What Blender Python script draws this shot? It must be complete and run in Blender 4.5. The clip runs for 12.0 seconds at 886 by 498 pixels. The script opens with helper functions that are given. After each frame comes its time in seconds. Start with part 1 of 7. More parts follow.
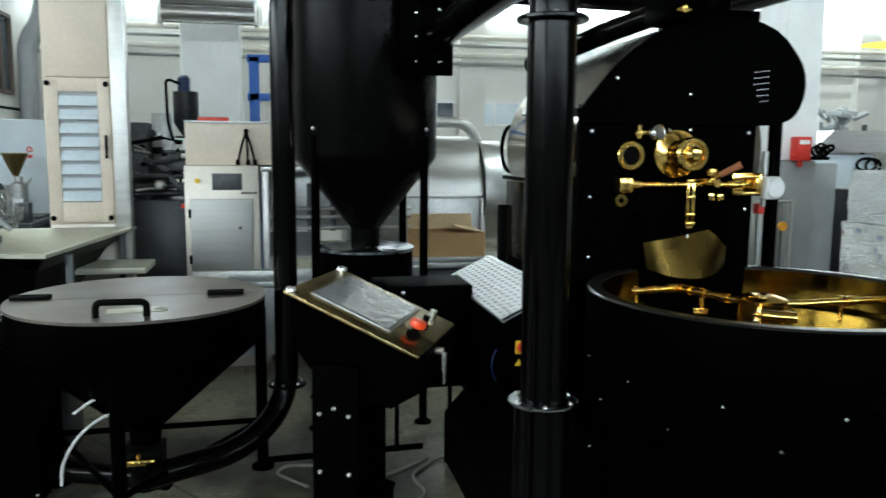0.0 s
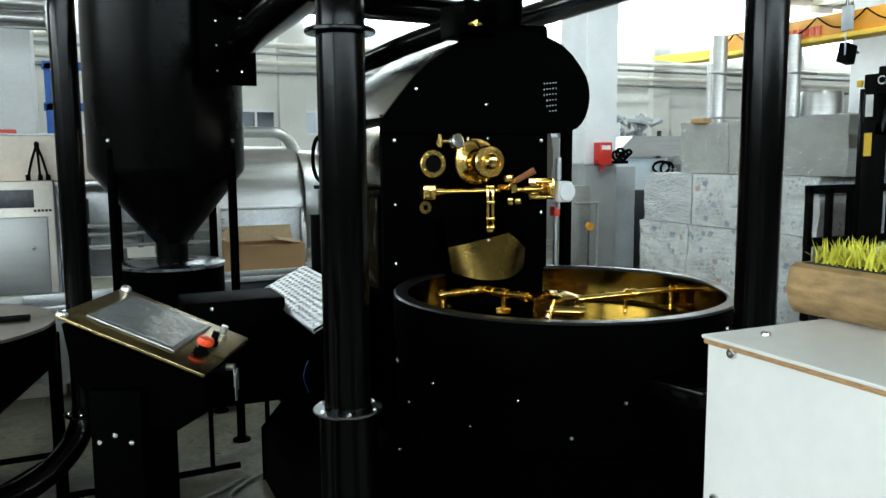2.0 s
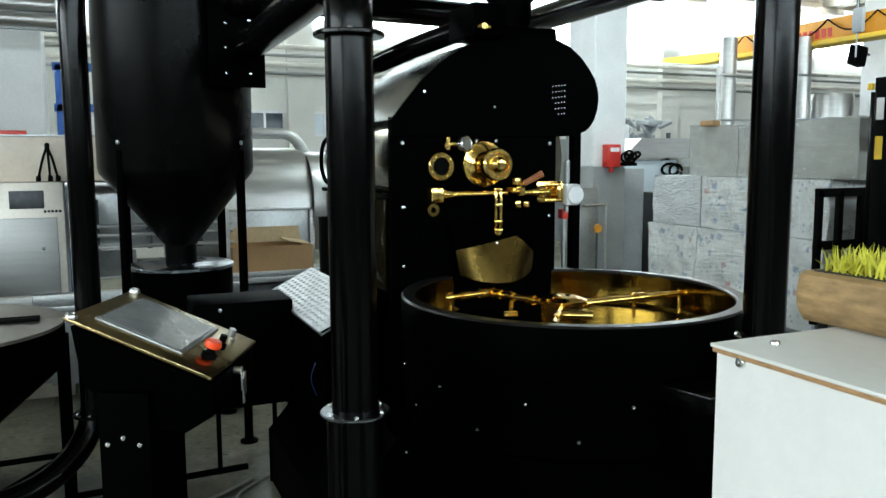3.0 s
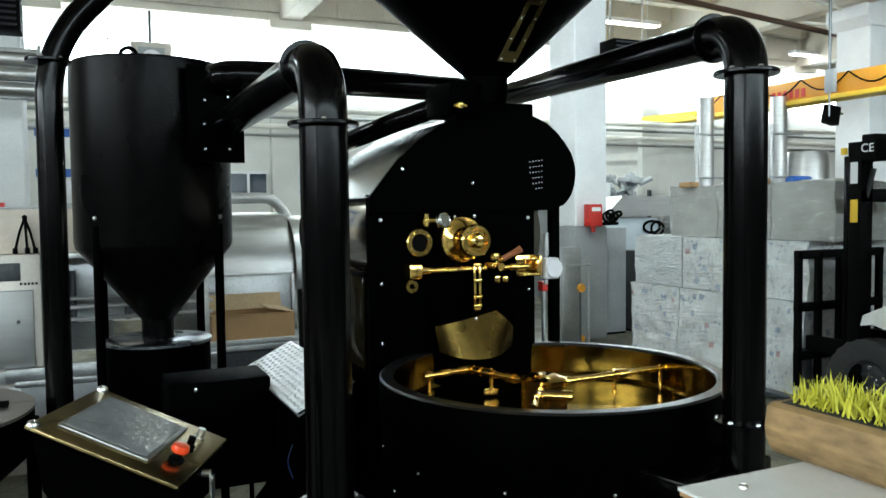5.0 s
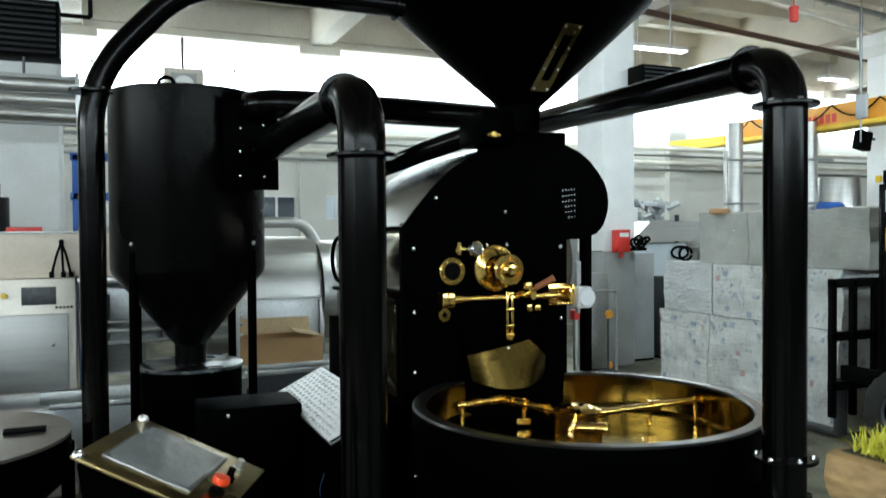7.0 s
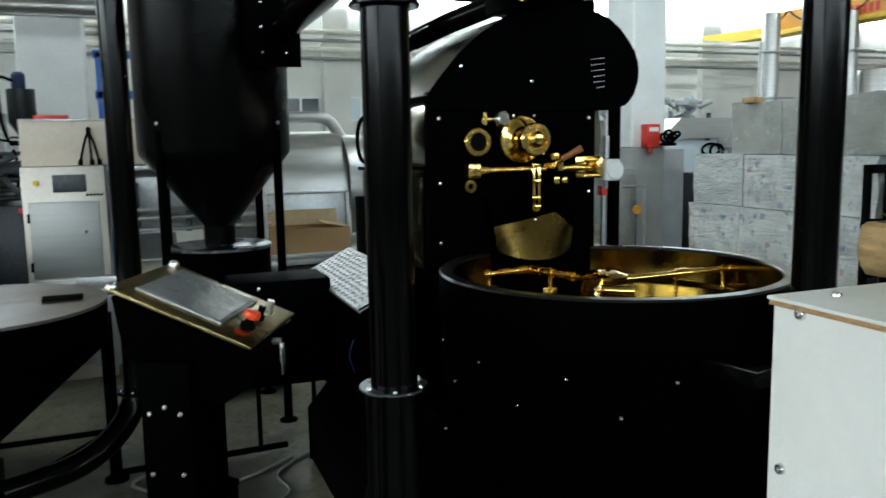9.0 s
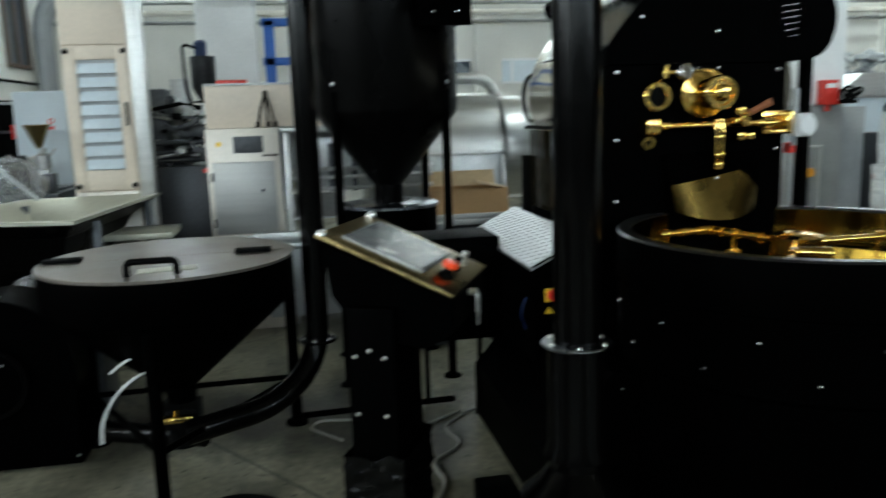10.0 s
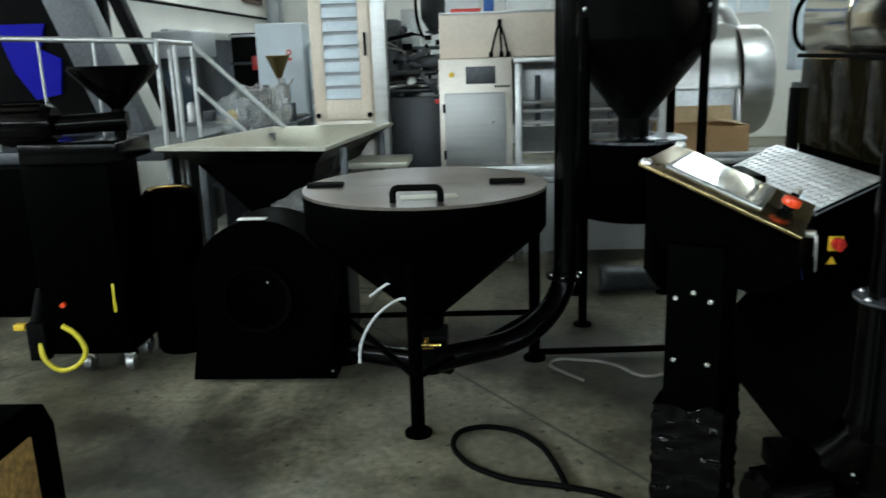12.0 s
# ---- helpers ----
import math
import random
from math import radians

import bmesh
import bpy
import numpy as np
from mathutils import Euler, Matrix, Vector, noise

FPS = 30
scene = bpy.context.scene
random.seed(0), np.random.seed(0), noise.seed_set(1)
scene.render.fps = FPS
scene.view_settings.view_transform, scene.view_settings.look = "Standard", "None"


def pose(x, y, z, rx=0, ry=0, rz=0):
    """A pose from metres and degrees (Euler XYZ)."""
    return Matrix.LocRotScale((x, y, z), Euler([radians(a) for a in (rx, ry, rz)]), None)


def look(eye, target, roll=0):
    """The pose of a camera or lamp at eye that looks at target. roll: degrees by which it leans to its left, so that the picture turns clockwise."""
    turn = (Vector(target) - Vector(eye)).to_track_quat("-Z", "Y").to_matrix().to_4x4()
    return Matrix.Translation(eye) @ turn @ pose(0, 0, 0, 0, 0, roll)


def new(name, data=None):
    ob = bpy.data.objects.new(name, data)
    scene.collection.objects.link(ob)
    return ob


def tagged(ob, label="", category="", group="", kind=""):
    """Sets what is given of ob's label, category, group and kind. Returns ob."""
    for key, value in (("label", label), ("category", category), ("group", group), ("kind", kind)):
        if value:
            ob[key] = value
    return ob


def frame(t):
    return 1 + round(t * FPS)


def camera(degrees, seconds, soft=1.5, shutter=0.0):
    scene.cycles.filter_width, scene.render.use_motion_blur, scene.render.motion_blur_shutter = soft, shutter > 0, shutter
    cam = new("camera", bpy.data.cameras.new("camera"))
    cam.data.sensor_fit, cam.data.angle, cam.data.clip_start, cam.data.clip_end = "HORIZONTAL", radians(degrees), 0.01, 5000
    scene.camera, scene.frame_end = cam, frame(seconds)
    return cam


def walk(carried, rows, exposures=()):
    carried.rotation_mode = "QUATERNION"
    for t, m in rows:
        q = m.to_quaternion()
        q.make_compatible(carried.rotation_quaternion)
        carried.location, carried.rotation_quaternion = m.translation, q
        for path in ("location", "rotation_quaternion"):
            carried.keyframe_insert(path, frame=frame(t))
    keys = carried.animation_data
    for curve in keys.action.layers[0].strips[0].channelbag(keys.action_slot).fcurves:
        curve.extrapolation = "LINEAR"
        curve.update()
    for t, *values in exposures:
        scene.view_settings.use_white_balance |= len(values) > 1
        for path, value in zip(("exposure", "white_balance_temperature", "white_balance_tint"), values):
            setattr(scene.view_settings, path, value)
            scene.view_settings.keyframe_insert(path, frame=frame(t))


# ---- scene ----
cam = camera(59.0, 12.0, shutter=0.5)
PATH = [
    (0, (0.032, -0.213, 1.563), (0.446, 1.727, 1.307), 0.5),
    (0.5, (0.077, -0.231, 1.571), (0.614, 1.678, 1.313), 0.1),
    (1, (0.105, -0.254, 1.573), (0.758, 1.621, 1.327), 0.0),
    (1.5, (0.126, -0.275, 1.576), (0.899, 1.555, 1.344), -0.3),
    (2, (0.132, -0.271, 1.57), (0.946, 1.54, 1.335), -0.4),
    (2.5, (0.132, -0.27, 1.569), (0.93, 1.547, 1.325), -0.3),
    (4.5, (0.16, -0.263, 1.653), (0.968, 1.562, 1.524), -0.4),
    (5, (0.173, -0.26, 1.682), (1.007, 1.555, 1.582), -0.7),
    (5.5, (0.175, -0.248, 1.716), (1.024, 1.561, 1.652), -0.2),
    (6, (0.168, -0.26, 1.743), (1.012, 1.553, 1.728), 0.0),
    (6.5, (0.141, -0.271, 1.744), (0.943, 1.561, 1.739), 0.1),
    (7, (0.135, -0.247, 1.709), (0.915, 1.594, 1.667), -0.4),
    (7.2, (0.134, -0.24, 1.685), (0.922, 1.596, 1.589), -0.2),
    (8.8, (0.139, -0.242, 1.544), (0.88, 1.598, 1.291), -1.9),
    (9.1, (0.136, -0.242, 1.527), (0.829, 1.614, 1.256), -0.6),
    (9.5, (0.113, -0.227, 1.516), (0.76, 1.643, 1.228), -1.5),
    (10, (0.01, -0.195, 1.501), (0.368, 1.742, 1.156), -1.7),
    (10.5, (-0.067, -0.147, 1.487), (0.117, 1.803, 1.082), -2.1),
    (11, (-0.159, -0.13, 1.483), (0.018, 1.821, 1.081), -2.0),
    (11.5, (-0.265, -0.118, 1.466), (-0.216, 1.835, 1.035), -1.8),
    (12, (-0.285, -0.052, 1.467), (-0.394, 1.886, 0.983), -1.8),
]
EXPOSURES = [(0, -0.1), (2.5, -0.05), (6, -0.12), (7, -0.2), (9, -0.4), (10.5, -0.27), (11, -0.12), (12, -0.12)]
walk(cam, [(t, look(eye, target, roll)) for t, eye, target, roll in PATH], EXPOSURES)

# ---- world, sun and large lights ----
world = bpy.data.worlds.new("sky")
scene.world = world
world.use_nodes = True
wn = world.node_tree
sky = wn.nodes.new("ShaderNodeTexSky")
sky.sky_type, sky.sun_disc = "NISHITA", False
sky.sun_elevation, sky.sun_rotation = radians(40), radians(20)
wn.nodes["Background"].inputs["Strength"].default_value = 0.12
wn.links.new(sky.outputs["Color"], wn.nodes["Background"].inputs["Color"])


def area(name, m, sx, sy, power, color=(1, 1, 1)):
    lamp = bpy.data.lights.new(name, "AREA")
    lamp.shape, lamp.size, lamp.size_y, lamp.energy, lamp.color = "RECTANGLE", sx, sy, power, color
    ob = new(name, lamp)
    ob.matrix_basis = m
    return ob


# ---- materials ----
MATS = {}


def material(name, color, rough=0.5, metal=0.0, grain=0.15, grain_scale=40.0, stain=0.12, stain_scale=2.5,
             bump=0.02, bump_scale=120.0, stretch=(1, 1, 1), coat=0.0, rough_var=0.1, vary=0.0, spec=0.5):
    """A painted, metal or mineral surface with grain and stains at two scales and a fine relief."""
    m = bpy.data.materials.new(name)
    m.use_nodes = True
    nt = m.node_tree
    b = nt.nodes["Principled BSDF"]
    n, ln = nt.nodes.new, nt.links.new
    mp = n("ShaderNodeMapping")
    mp.inputs["Scale"].default_value = stretch
    geo = n("ShaderNodeNewGeometry")
    ln(geo.outputs["Position"], mp.inputs["Vector"])
    fine, big = n("ShaderNodeTexNoise"), n("ShaderNodeTexNoise")
    for tex, sc, de in ((fine, grain_scale, 4), (big, stain_scale, 6)):
        tex.inputs["Scale"].default_value, tex.inputs["Detail"].default_value = sc, de
        ln(mp.outputs["Vector"], tex.inputs["Vector"])
    mul = n("ShaderNodeMix")
    mul.data_type, mul.blend_type = "RGBA", "MULTIPLY"
    mul.inputs["Factor"].default_value = 1.0
    mul.inputs["A"].default_value = (*color, 1)
    def spread(tex):
        r = n("ShaderNodeMapRange")
        r.inputs["From Min"].default_value, r.inputs["From Max"].default_value = 0.28, 0.72
        ln(tex.outputs["Fac"], r.inputs["Value"])
        return r.outputs["Result"]
    fine_fac, big_fac = spread(fine), spread(big)
    add = n("ShaderNodeMath")
    add.operation = "MULTIPLY_ADD"
    ln(fine_fac, add.inputs[0])
    add.inputs[1].default_value, add.inputs[2].default_value = 2 * grain, 1 - grain
    add2 = n("ShaderNodeMath")
    add2.operation = "MULTIPLY_ADD"
    ln(big_fac, add2.inputs[0])
    add2.inputs[1].default_value, add2.inputs[2].default_value = 2 * stain, 1 - stain
    both = n("ShaderNodeMath")
    both.operation = "MULTIPLY"
    ln(add.outputs[0], both.inputs[0])
    ln(add2.outputs[0], both.inputs[1])
    last = both.outputs[0]
    if vary:
        info = n("ShaderNodeObjectInfo")
        v = n("ShaderNodeMath")
        v.operation = "MULTIPLY_ADD"
        ln(info.outputs["Random"], v.inputs[0])
        v.inputs[1].default_value, v.inputs[2].default_value = 2 * vary, 1 - vary
        w = n("ShaderNodeMath")
        w.operation = "MULTIPLY"
        ln(last, w.inputs[0])
        ln(v.outputs[0], w.inputs[1])
        last = w.outputs[0]
    ln(last, mul.inputs["B"])
    ln(mul.outputs["Result"], b.inputs["Base Color"])
    rv = n("ShaderNodeMath")
    rv.operation = "MULTIPLY_ADD"
    ln(big_fac, rv.inputs[0])
    rv.inputs[1].default_value, rv.inputs[2].default_value = 2 * rough_var, rough - rough_var
    ln(rv.outputs[0], b.inputs["Roughness"])
    b.inputs["Metallic"].default_value = metal
    b.inputs["Coat Weight"].default_value = coat
    b.inputs["Specular IOR Level"].default_value = spec
    if bump:
        bt, bp = n("ShaderNodeTexNoise"), n("ShaderNodeBump")
        bt.inputs["Scale"].default_value, bt.inputs["Detail"].default_value = bump_scale, 3
        ln(mp.outputs["Vector"], bt.inputs["Vector"])
        bp.inputs["Strength"].default_value, bp.inputs["Distance"].default_value = min(1.0, bump * 10), 0.004
        ln(bt.outputs["Fac"], bp.inputs["Height"])
        ln(bp.outputs["Normal"], b.inputs["Normal"])
    MATS[name] = m
    return m


def glow(name, color, strength):
    m = bpy.data.materials.new(name)
    m.use_nodes = True
    b = m.node_tree.nodes["Principled BSDF"]
    b.inputs["Base Color"].default_value = (*color, 1)
    b.inputs["Emission Color"].default_value = (*color, 1)
    b.inputs["Emission Strength"].default_value = strength
    return m


def glass(name, color=(0.9, 0.95, 0.95), rough=0.02):
    m = bpy.data.materials.new(name)
    m.use_nodes = True
    b = m.node_tree.nodes["Principled BSDF"]
    b.inputs["Base Color"].default_value = (*color, 1)
    b.inputs["Transmission Weight"].default_value = 1.0
    b.inputs["Roughness"].default_value = rough
    b.inputs["IOR"].default_value = 1.1
    return m


black = material("black_powder_coat", (0.0004, 0.0004, 0.0004), 0.42, grain=0.2, grain_scale=300, bump=0.012, bump_scale=900, rough_var=0.05, spec=0.006)
black_gloss = material("black_gloss_paint", (0.0010, 0.0009, 0.0009), 0.17, grain=0.15, bump=0.004, bump_scale=300, rough_var=0.04, spec=0.10)
black_satin = material("black_satin_paint", (0.0012, 0.0011, 0.0011), 0.28, grain=0.15, bump=0.006, bump_scale=500, rough_var=0.04, spec=0.055)
black_matte = material("black_matte", (0.002, 0.002, 0.002), 0.6, grain=0.2, spec=0.04)
black_film = material("black_stretch_film", (0.0008, 0.0008, 0.0008), 0.08, grain=0.1, bump=0.08, bump_scale=45, rough_var=0.02, spec=0.16)
rim_top_sheen = material("black_rim_with_sheen", (0.006, 0.006, 0.0065), 0.3, grain=0.1, bump=0.004, rough_var=0.05, spec=0.6)
rust_brown = material("rust_brown_pipe", (0.09, 0.045, 0.03), 0.6, grain=0.2)
rubber = material("rubber", (0.02, 0.02, 0.02), 0.75, grain=0.3)
brass = material("polished_brass", (0.83, 0.55, 0.16), 0.16, metal=1.0, grain=0.06, stain=0.12, stain_scale=7, bump=0.003, rough_var=0.06)
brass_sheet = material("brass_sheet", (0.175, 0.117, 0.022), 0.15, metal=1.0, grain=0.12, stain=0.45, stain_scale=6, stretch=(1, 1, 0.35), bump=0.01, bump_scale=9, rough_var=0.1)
# colour of the brass tray as mirrored in the discharge door
mirrored_brass = material("mirrored_tray_brass", (0.105, 0.068, 0.018), 0.28, metal=1.0, grain=0.1, stain=0.3, stain_scale=6, bump=0.006)
machine_dark = material("dark_machine_steel", (0.035, 0.037, 0.042), 0.4, metal=0.5, grain=0.25, stain=0.3)
shutter_blue = material("dark_blue_shutter", (0.006, 0.012, 0.03), 0.5, grain=0.2)
bronze = material("bronze_panel", (0.34, 0.26, 0.12), 0.28, metal=1.0, grain=0.08, stain=0.15, bump=0.004)
copper = material("worn_copper_wood", (0.36, 0.12, 0.05), 0.45, grain=0.25, grain_scale=60)
steel = material("brushed_steel", (0.52, 0.52, 0.51), 0.40, metal=1.0, grain=0.08, grain_scale=25, stretch=(1, 1, 14), stain=0.1, bump=0.004)
door_steel = material("satin_steel_door", (0.42, 0.42, 0.41), 0.5, metal=0.9, grain=0.06, grain_scale=25, stretch=(1, 1, 14), stain=0.1, bump=0.003)
steel_dull = material("dull_steel", (0.45, 0.46, 0.46), 0.45, metal=1.0, grain=0.1, stain=0.2, bump=0.008)
steel_dark = material("dark_steel", (0.085, 0.09, 0.098), 0.5, metal=0.7, grain=0.2, stain=0.3)
mirror_steel = material("mirror_polished_steel", (0.72, 0.66, 0.54), 0.09, metal=1.0, grain=0.04, stain=0.1, bump=0.004, bump_scale=6, rough_var=0.03)
dark_mirror = material("dark_mirror_panel", (0.010, 0.008, 0.004), 0.12, spec=0.12, metal=0.0, grain=0.05, stain=0.3, bump=0.006, bump_scale=4, rough_var=0.04)
black_chrome = material("black_chrome", (0.27, 0.275, 0.28), 0.22, metal=1.0, grain=0.05, stain=0.1, bump=0.003, rough_var=0.04)
steel_lid = material("satin_steel_lid", (0.27, 0.29, 0.32), 0.28, metal=1.0, grain=0.05, stain=0.08, bump=0.002)
checker_alu = material("bright_checker_aluminium", (0.60, 0.61, 0.62), 0.34, metal=1.0, grain=0.05, stain=0.08, bump=0.01, bump_scale=40)
zinc = material("zinc_bolt", (0.75, 0.75, 0.74), 0.25, metal=1.0, grain=0.05)
lid_paint = material("satin_dark_lid", (0.20, 0.175, 0.155), 0.36, metal=0.75, grain=0.12, stain=0.1, bump=0.004)
cream = material("cream_paint", (0.66, 0.57, 0.47), 0.45, grain=0.05, stain=0.08)
beige_steel = material("beige_steel_panel", (0.63, 0.585, 0.52), 0.4, metal=0.35, grain=0.05, stain=0.08)
hopper_beige = material("hopper_beige", (0.52, 0.51, 0.42), 0.4, metal=0.3, grain=0.05, stain=0.12)
white_paint = material("white_wall_paint", (0.74, 0.73, 0.69), 0.8, grain=0.05, stain=0.08, stain_scale=1.2, bump=0.02, bump_scale=60)
col_paint = material("white_column_paint", (0.78, 0.79, 0.80), 0.7, grain=0.04, stain=0.07, bump=0.02, bump_scale=50)
grey_dado = material("grey_dado_paint", (0.30, 0.31, 0.31), 0.7, grain=0.06, stain=0.15)
ceil_paint = material("pale_concrete_ceiling", (0.74, 0.69, 0.60), 0.85, grain=0.08, stain=0.15, stain_scale=0.8, bump=0.03, bump_scale=30)
# wall colour darkened so black paint mirrors little light
low_bounce_wall = material("low_bounce_unseen_wall", (0.10, 0.10, 0.10), 0.8, grain=0.06, stain=0.15)
beam_paint = material("beam_concrete", (0.78, 0.75, 0.68), 0.8, grain=0.06, stain=0.12, bump=0.02, bump_scale=40)
white_lam = material("white_laminate", (0.80, 0.80, 0.77), 0.5, grain=0.02, stain=0.04, stain_scale=3)
white_plastic = material("white_plastic", (0.82, 0.83, 0.85), 0.35, grain=0.02, stain=0.04)
plywood = material("plywood_edge", (0.42, 0.24, 0.11), 0.7, grain=0.3, grain_scale=80, stretch=(1, 1, 8))
log_wood = material("log_wood", (0.34, 0.215, 0.095), 0.75, grain=0.35, grain_scale=30, stretch=(1, 1, 3), stain=0.3, bump=0.06, bump_scale=30)
brown_frame = material("dark_brown_frame", (0.10, 0.065, 0.045), 0.6, grain=0.15)
osb = material("osb_board", (0.50, 0.30, 0.10), 0.7, grain=0.45, grain_scale=45, stain=0.3)
cardboard = material("cardboard", (0.40, 0.24, 0.115), 0.8, grain=0.08, grain_scale=90, stain=0.1)
card_in = material("cardboard_inside", (0.46, 0.34, 0.20), 0.8, grain=0.08)
red = material("red_plastic", (0.62, 0.03, 0.02), 0.4, grain=0.05)
red_orange = material("estop_red", (0.85, 0.07, 0.015), 0.35, grain=0.03)
yellow = material("yellow_paint", (0.78, 0.50, 0.03), 0.5, grain=0.06)
yellow_cable = material("yellow_cable", (0.70, 0.58, 0.03), 0.5, grain=0.05)
orange = material("orange_crane_paint", (0.72, 0.30, 0.02), 0.5, grain=0.06, stain=0.15)
blue = material("blue_paint", (0.02, 0.10, 0.38), 0.5, grain=0.08, stain=0.15)
blue_deep = material("blue_tarpaulin", (0.008, 0.008, 0.28), 0.6, grain=0.1, spec=0.05)
blue_dim = material("dark_blue_paint", (0.008, 0.03, 0.11), 0.5, grain=0.1)
grass_mat = material("yellow_grass", (0.55, 0.52, 0.05), 0.6, grain=0.3, vary=0.2)
white_hose = material("clear_hose", (0.62, 0.63, 0.63), 0.35, grain=0.03)
grey_cable = material("grey_cable", (0.20, 0.195, 0.17), 0.55, grain=0.08)
screen_mat = material("screen_glass", (0.27, 0.28, 0.29), 0.2, grain=0.05, stain=0.16, stain_scale=12, bump=0.1, bump_scale=26, coat=1.0)
grey_box = material("grey_machine_paint", (0.36, 0.38, 0.40), 0.5, grain=0.06, stain=0.14)
pale_blue = material("pale_blue_paint", (0.60, 0.68, 0.74), 0.45, grain=0.03, stain=0.06)
paper = material("paper_white", (0.80, 0.80, 0.78), 0.7, grain=0.02)
dark_glass = material("dark_window_glass", (0.05, 0.07, 0.09), 0.1, grain=0.05, bump=0)
pale_glass = material("pale_louvre_glass", (0.62, 0.70, 0.76), 0.2, grain=0.05, bump=0.01, bump_scale=20)
clear = glass("clear_glass")
window_sky = glow("window_daylight", (0.93, 0.97, 1.0), 5.0)
tube_glow = glow("lamp_tube", (1.0, 0.98, 0.92), 12.0)
green_glow = glow("green_pilot_light", (0.05, 0.9, 0.35), 2.0)


def floor_material():
    """Old concrete: fine grain, broad worn patches, oily dark blots and hairline cracks."""
    m = material("worn_concrete", (0.205, 0.195, 0.140), 0.5, grain=0.3, grain_scale=26, stain=0.5, stain_scale=1.1, bump=0.02, bump_scale=70, rough_var=0.16)
    nt = m.node_tree
    b = nt.nodes["Principled BSDF"]
    n, ln = nt.nodes.new, nt.links.new
    geo = n("ShaderNodeNewGeometry")
    cur = b.inputs["Base Color"].links[0].from_socket
    for scale, detail, lo, hi, dark, stretch in ((1.3, 7, 0.46, 0.62, 0.22, (1, 0.7, 1)), (0.8, 3, 0.57, 0.66, 0.35, (2.5, 0.35, 1)), (3.2, 8, 0.52, 0.66, 0.55, (1, 1, 1)), (17, 4, 0.64, 0.69, 0.35, (1, 1, 1))):
        mp, t, r, mx = n("ShaderNodeMapping"), n("ShaderNodeTexNoise"), n("ShaderNodeMapRange"), n("ShaderNodeMix")
        mp.inputs["Scale"].default_value = stretch
        mp.inputs["Location"].default_value = (scale * 3, 1.7, 0)
        ln(geo.outputs["Position"], mp.inputs["Vector"])
        ln(mp.outputs["Vector"], t.inputs["Vector"])
        t.inputs["Scale"].default_value, t.inputs["Detail"].default_value = scale, detail
        r.inputs["From Min"].default_value, r.inputs["From Max"].default_value = lo, hi
        ln(t.outputs["Fac"], r.inputs["Value"])
        mx.data_type, mx.blend_type = "RGBA", "MULTIPLY"
        ln(r.outputs["Result"], mx.inputs["Factor"])
        ln(cur, mx.inputs["A"])
        mx.inputs["B"].default_value = (dark, dark, dark * 0.97, 1)
        cur = mx.outputs["Result"]
    v, r, mx = n("ShaderNodeTexVoronoi"), n("ShaderNodeMapRange"), n("ShaderNodeMix")
    v.feature = "DISTANCE_TO_EDGE"
    v.inputs["Scale"].default_value = 0.33
    ln(geo.outputs["Position"], v.inputs["Vector"])
    r.inputs["From Min"].default_value, r.inputs["From Max"].default_value = 0.0, 0.004
    ln(v.outputs["Distance"], r.inputs["Value"])
    mx.data_type, mx.blend_type = "RGBA", "MIX"
    ln(r.outputs["Result"], mx.inputs["Factor"])
    mx.inputs["A"].default_value = (0.04, 0.038, 0.034, 1)
    ln(cur, mx.inputs["B"])
    ln(mx.outputs["Result"], b.inputs["Base Color"])
    return m


concrete = floor_material()


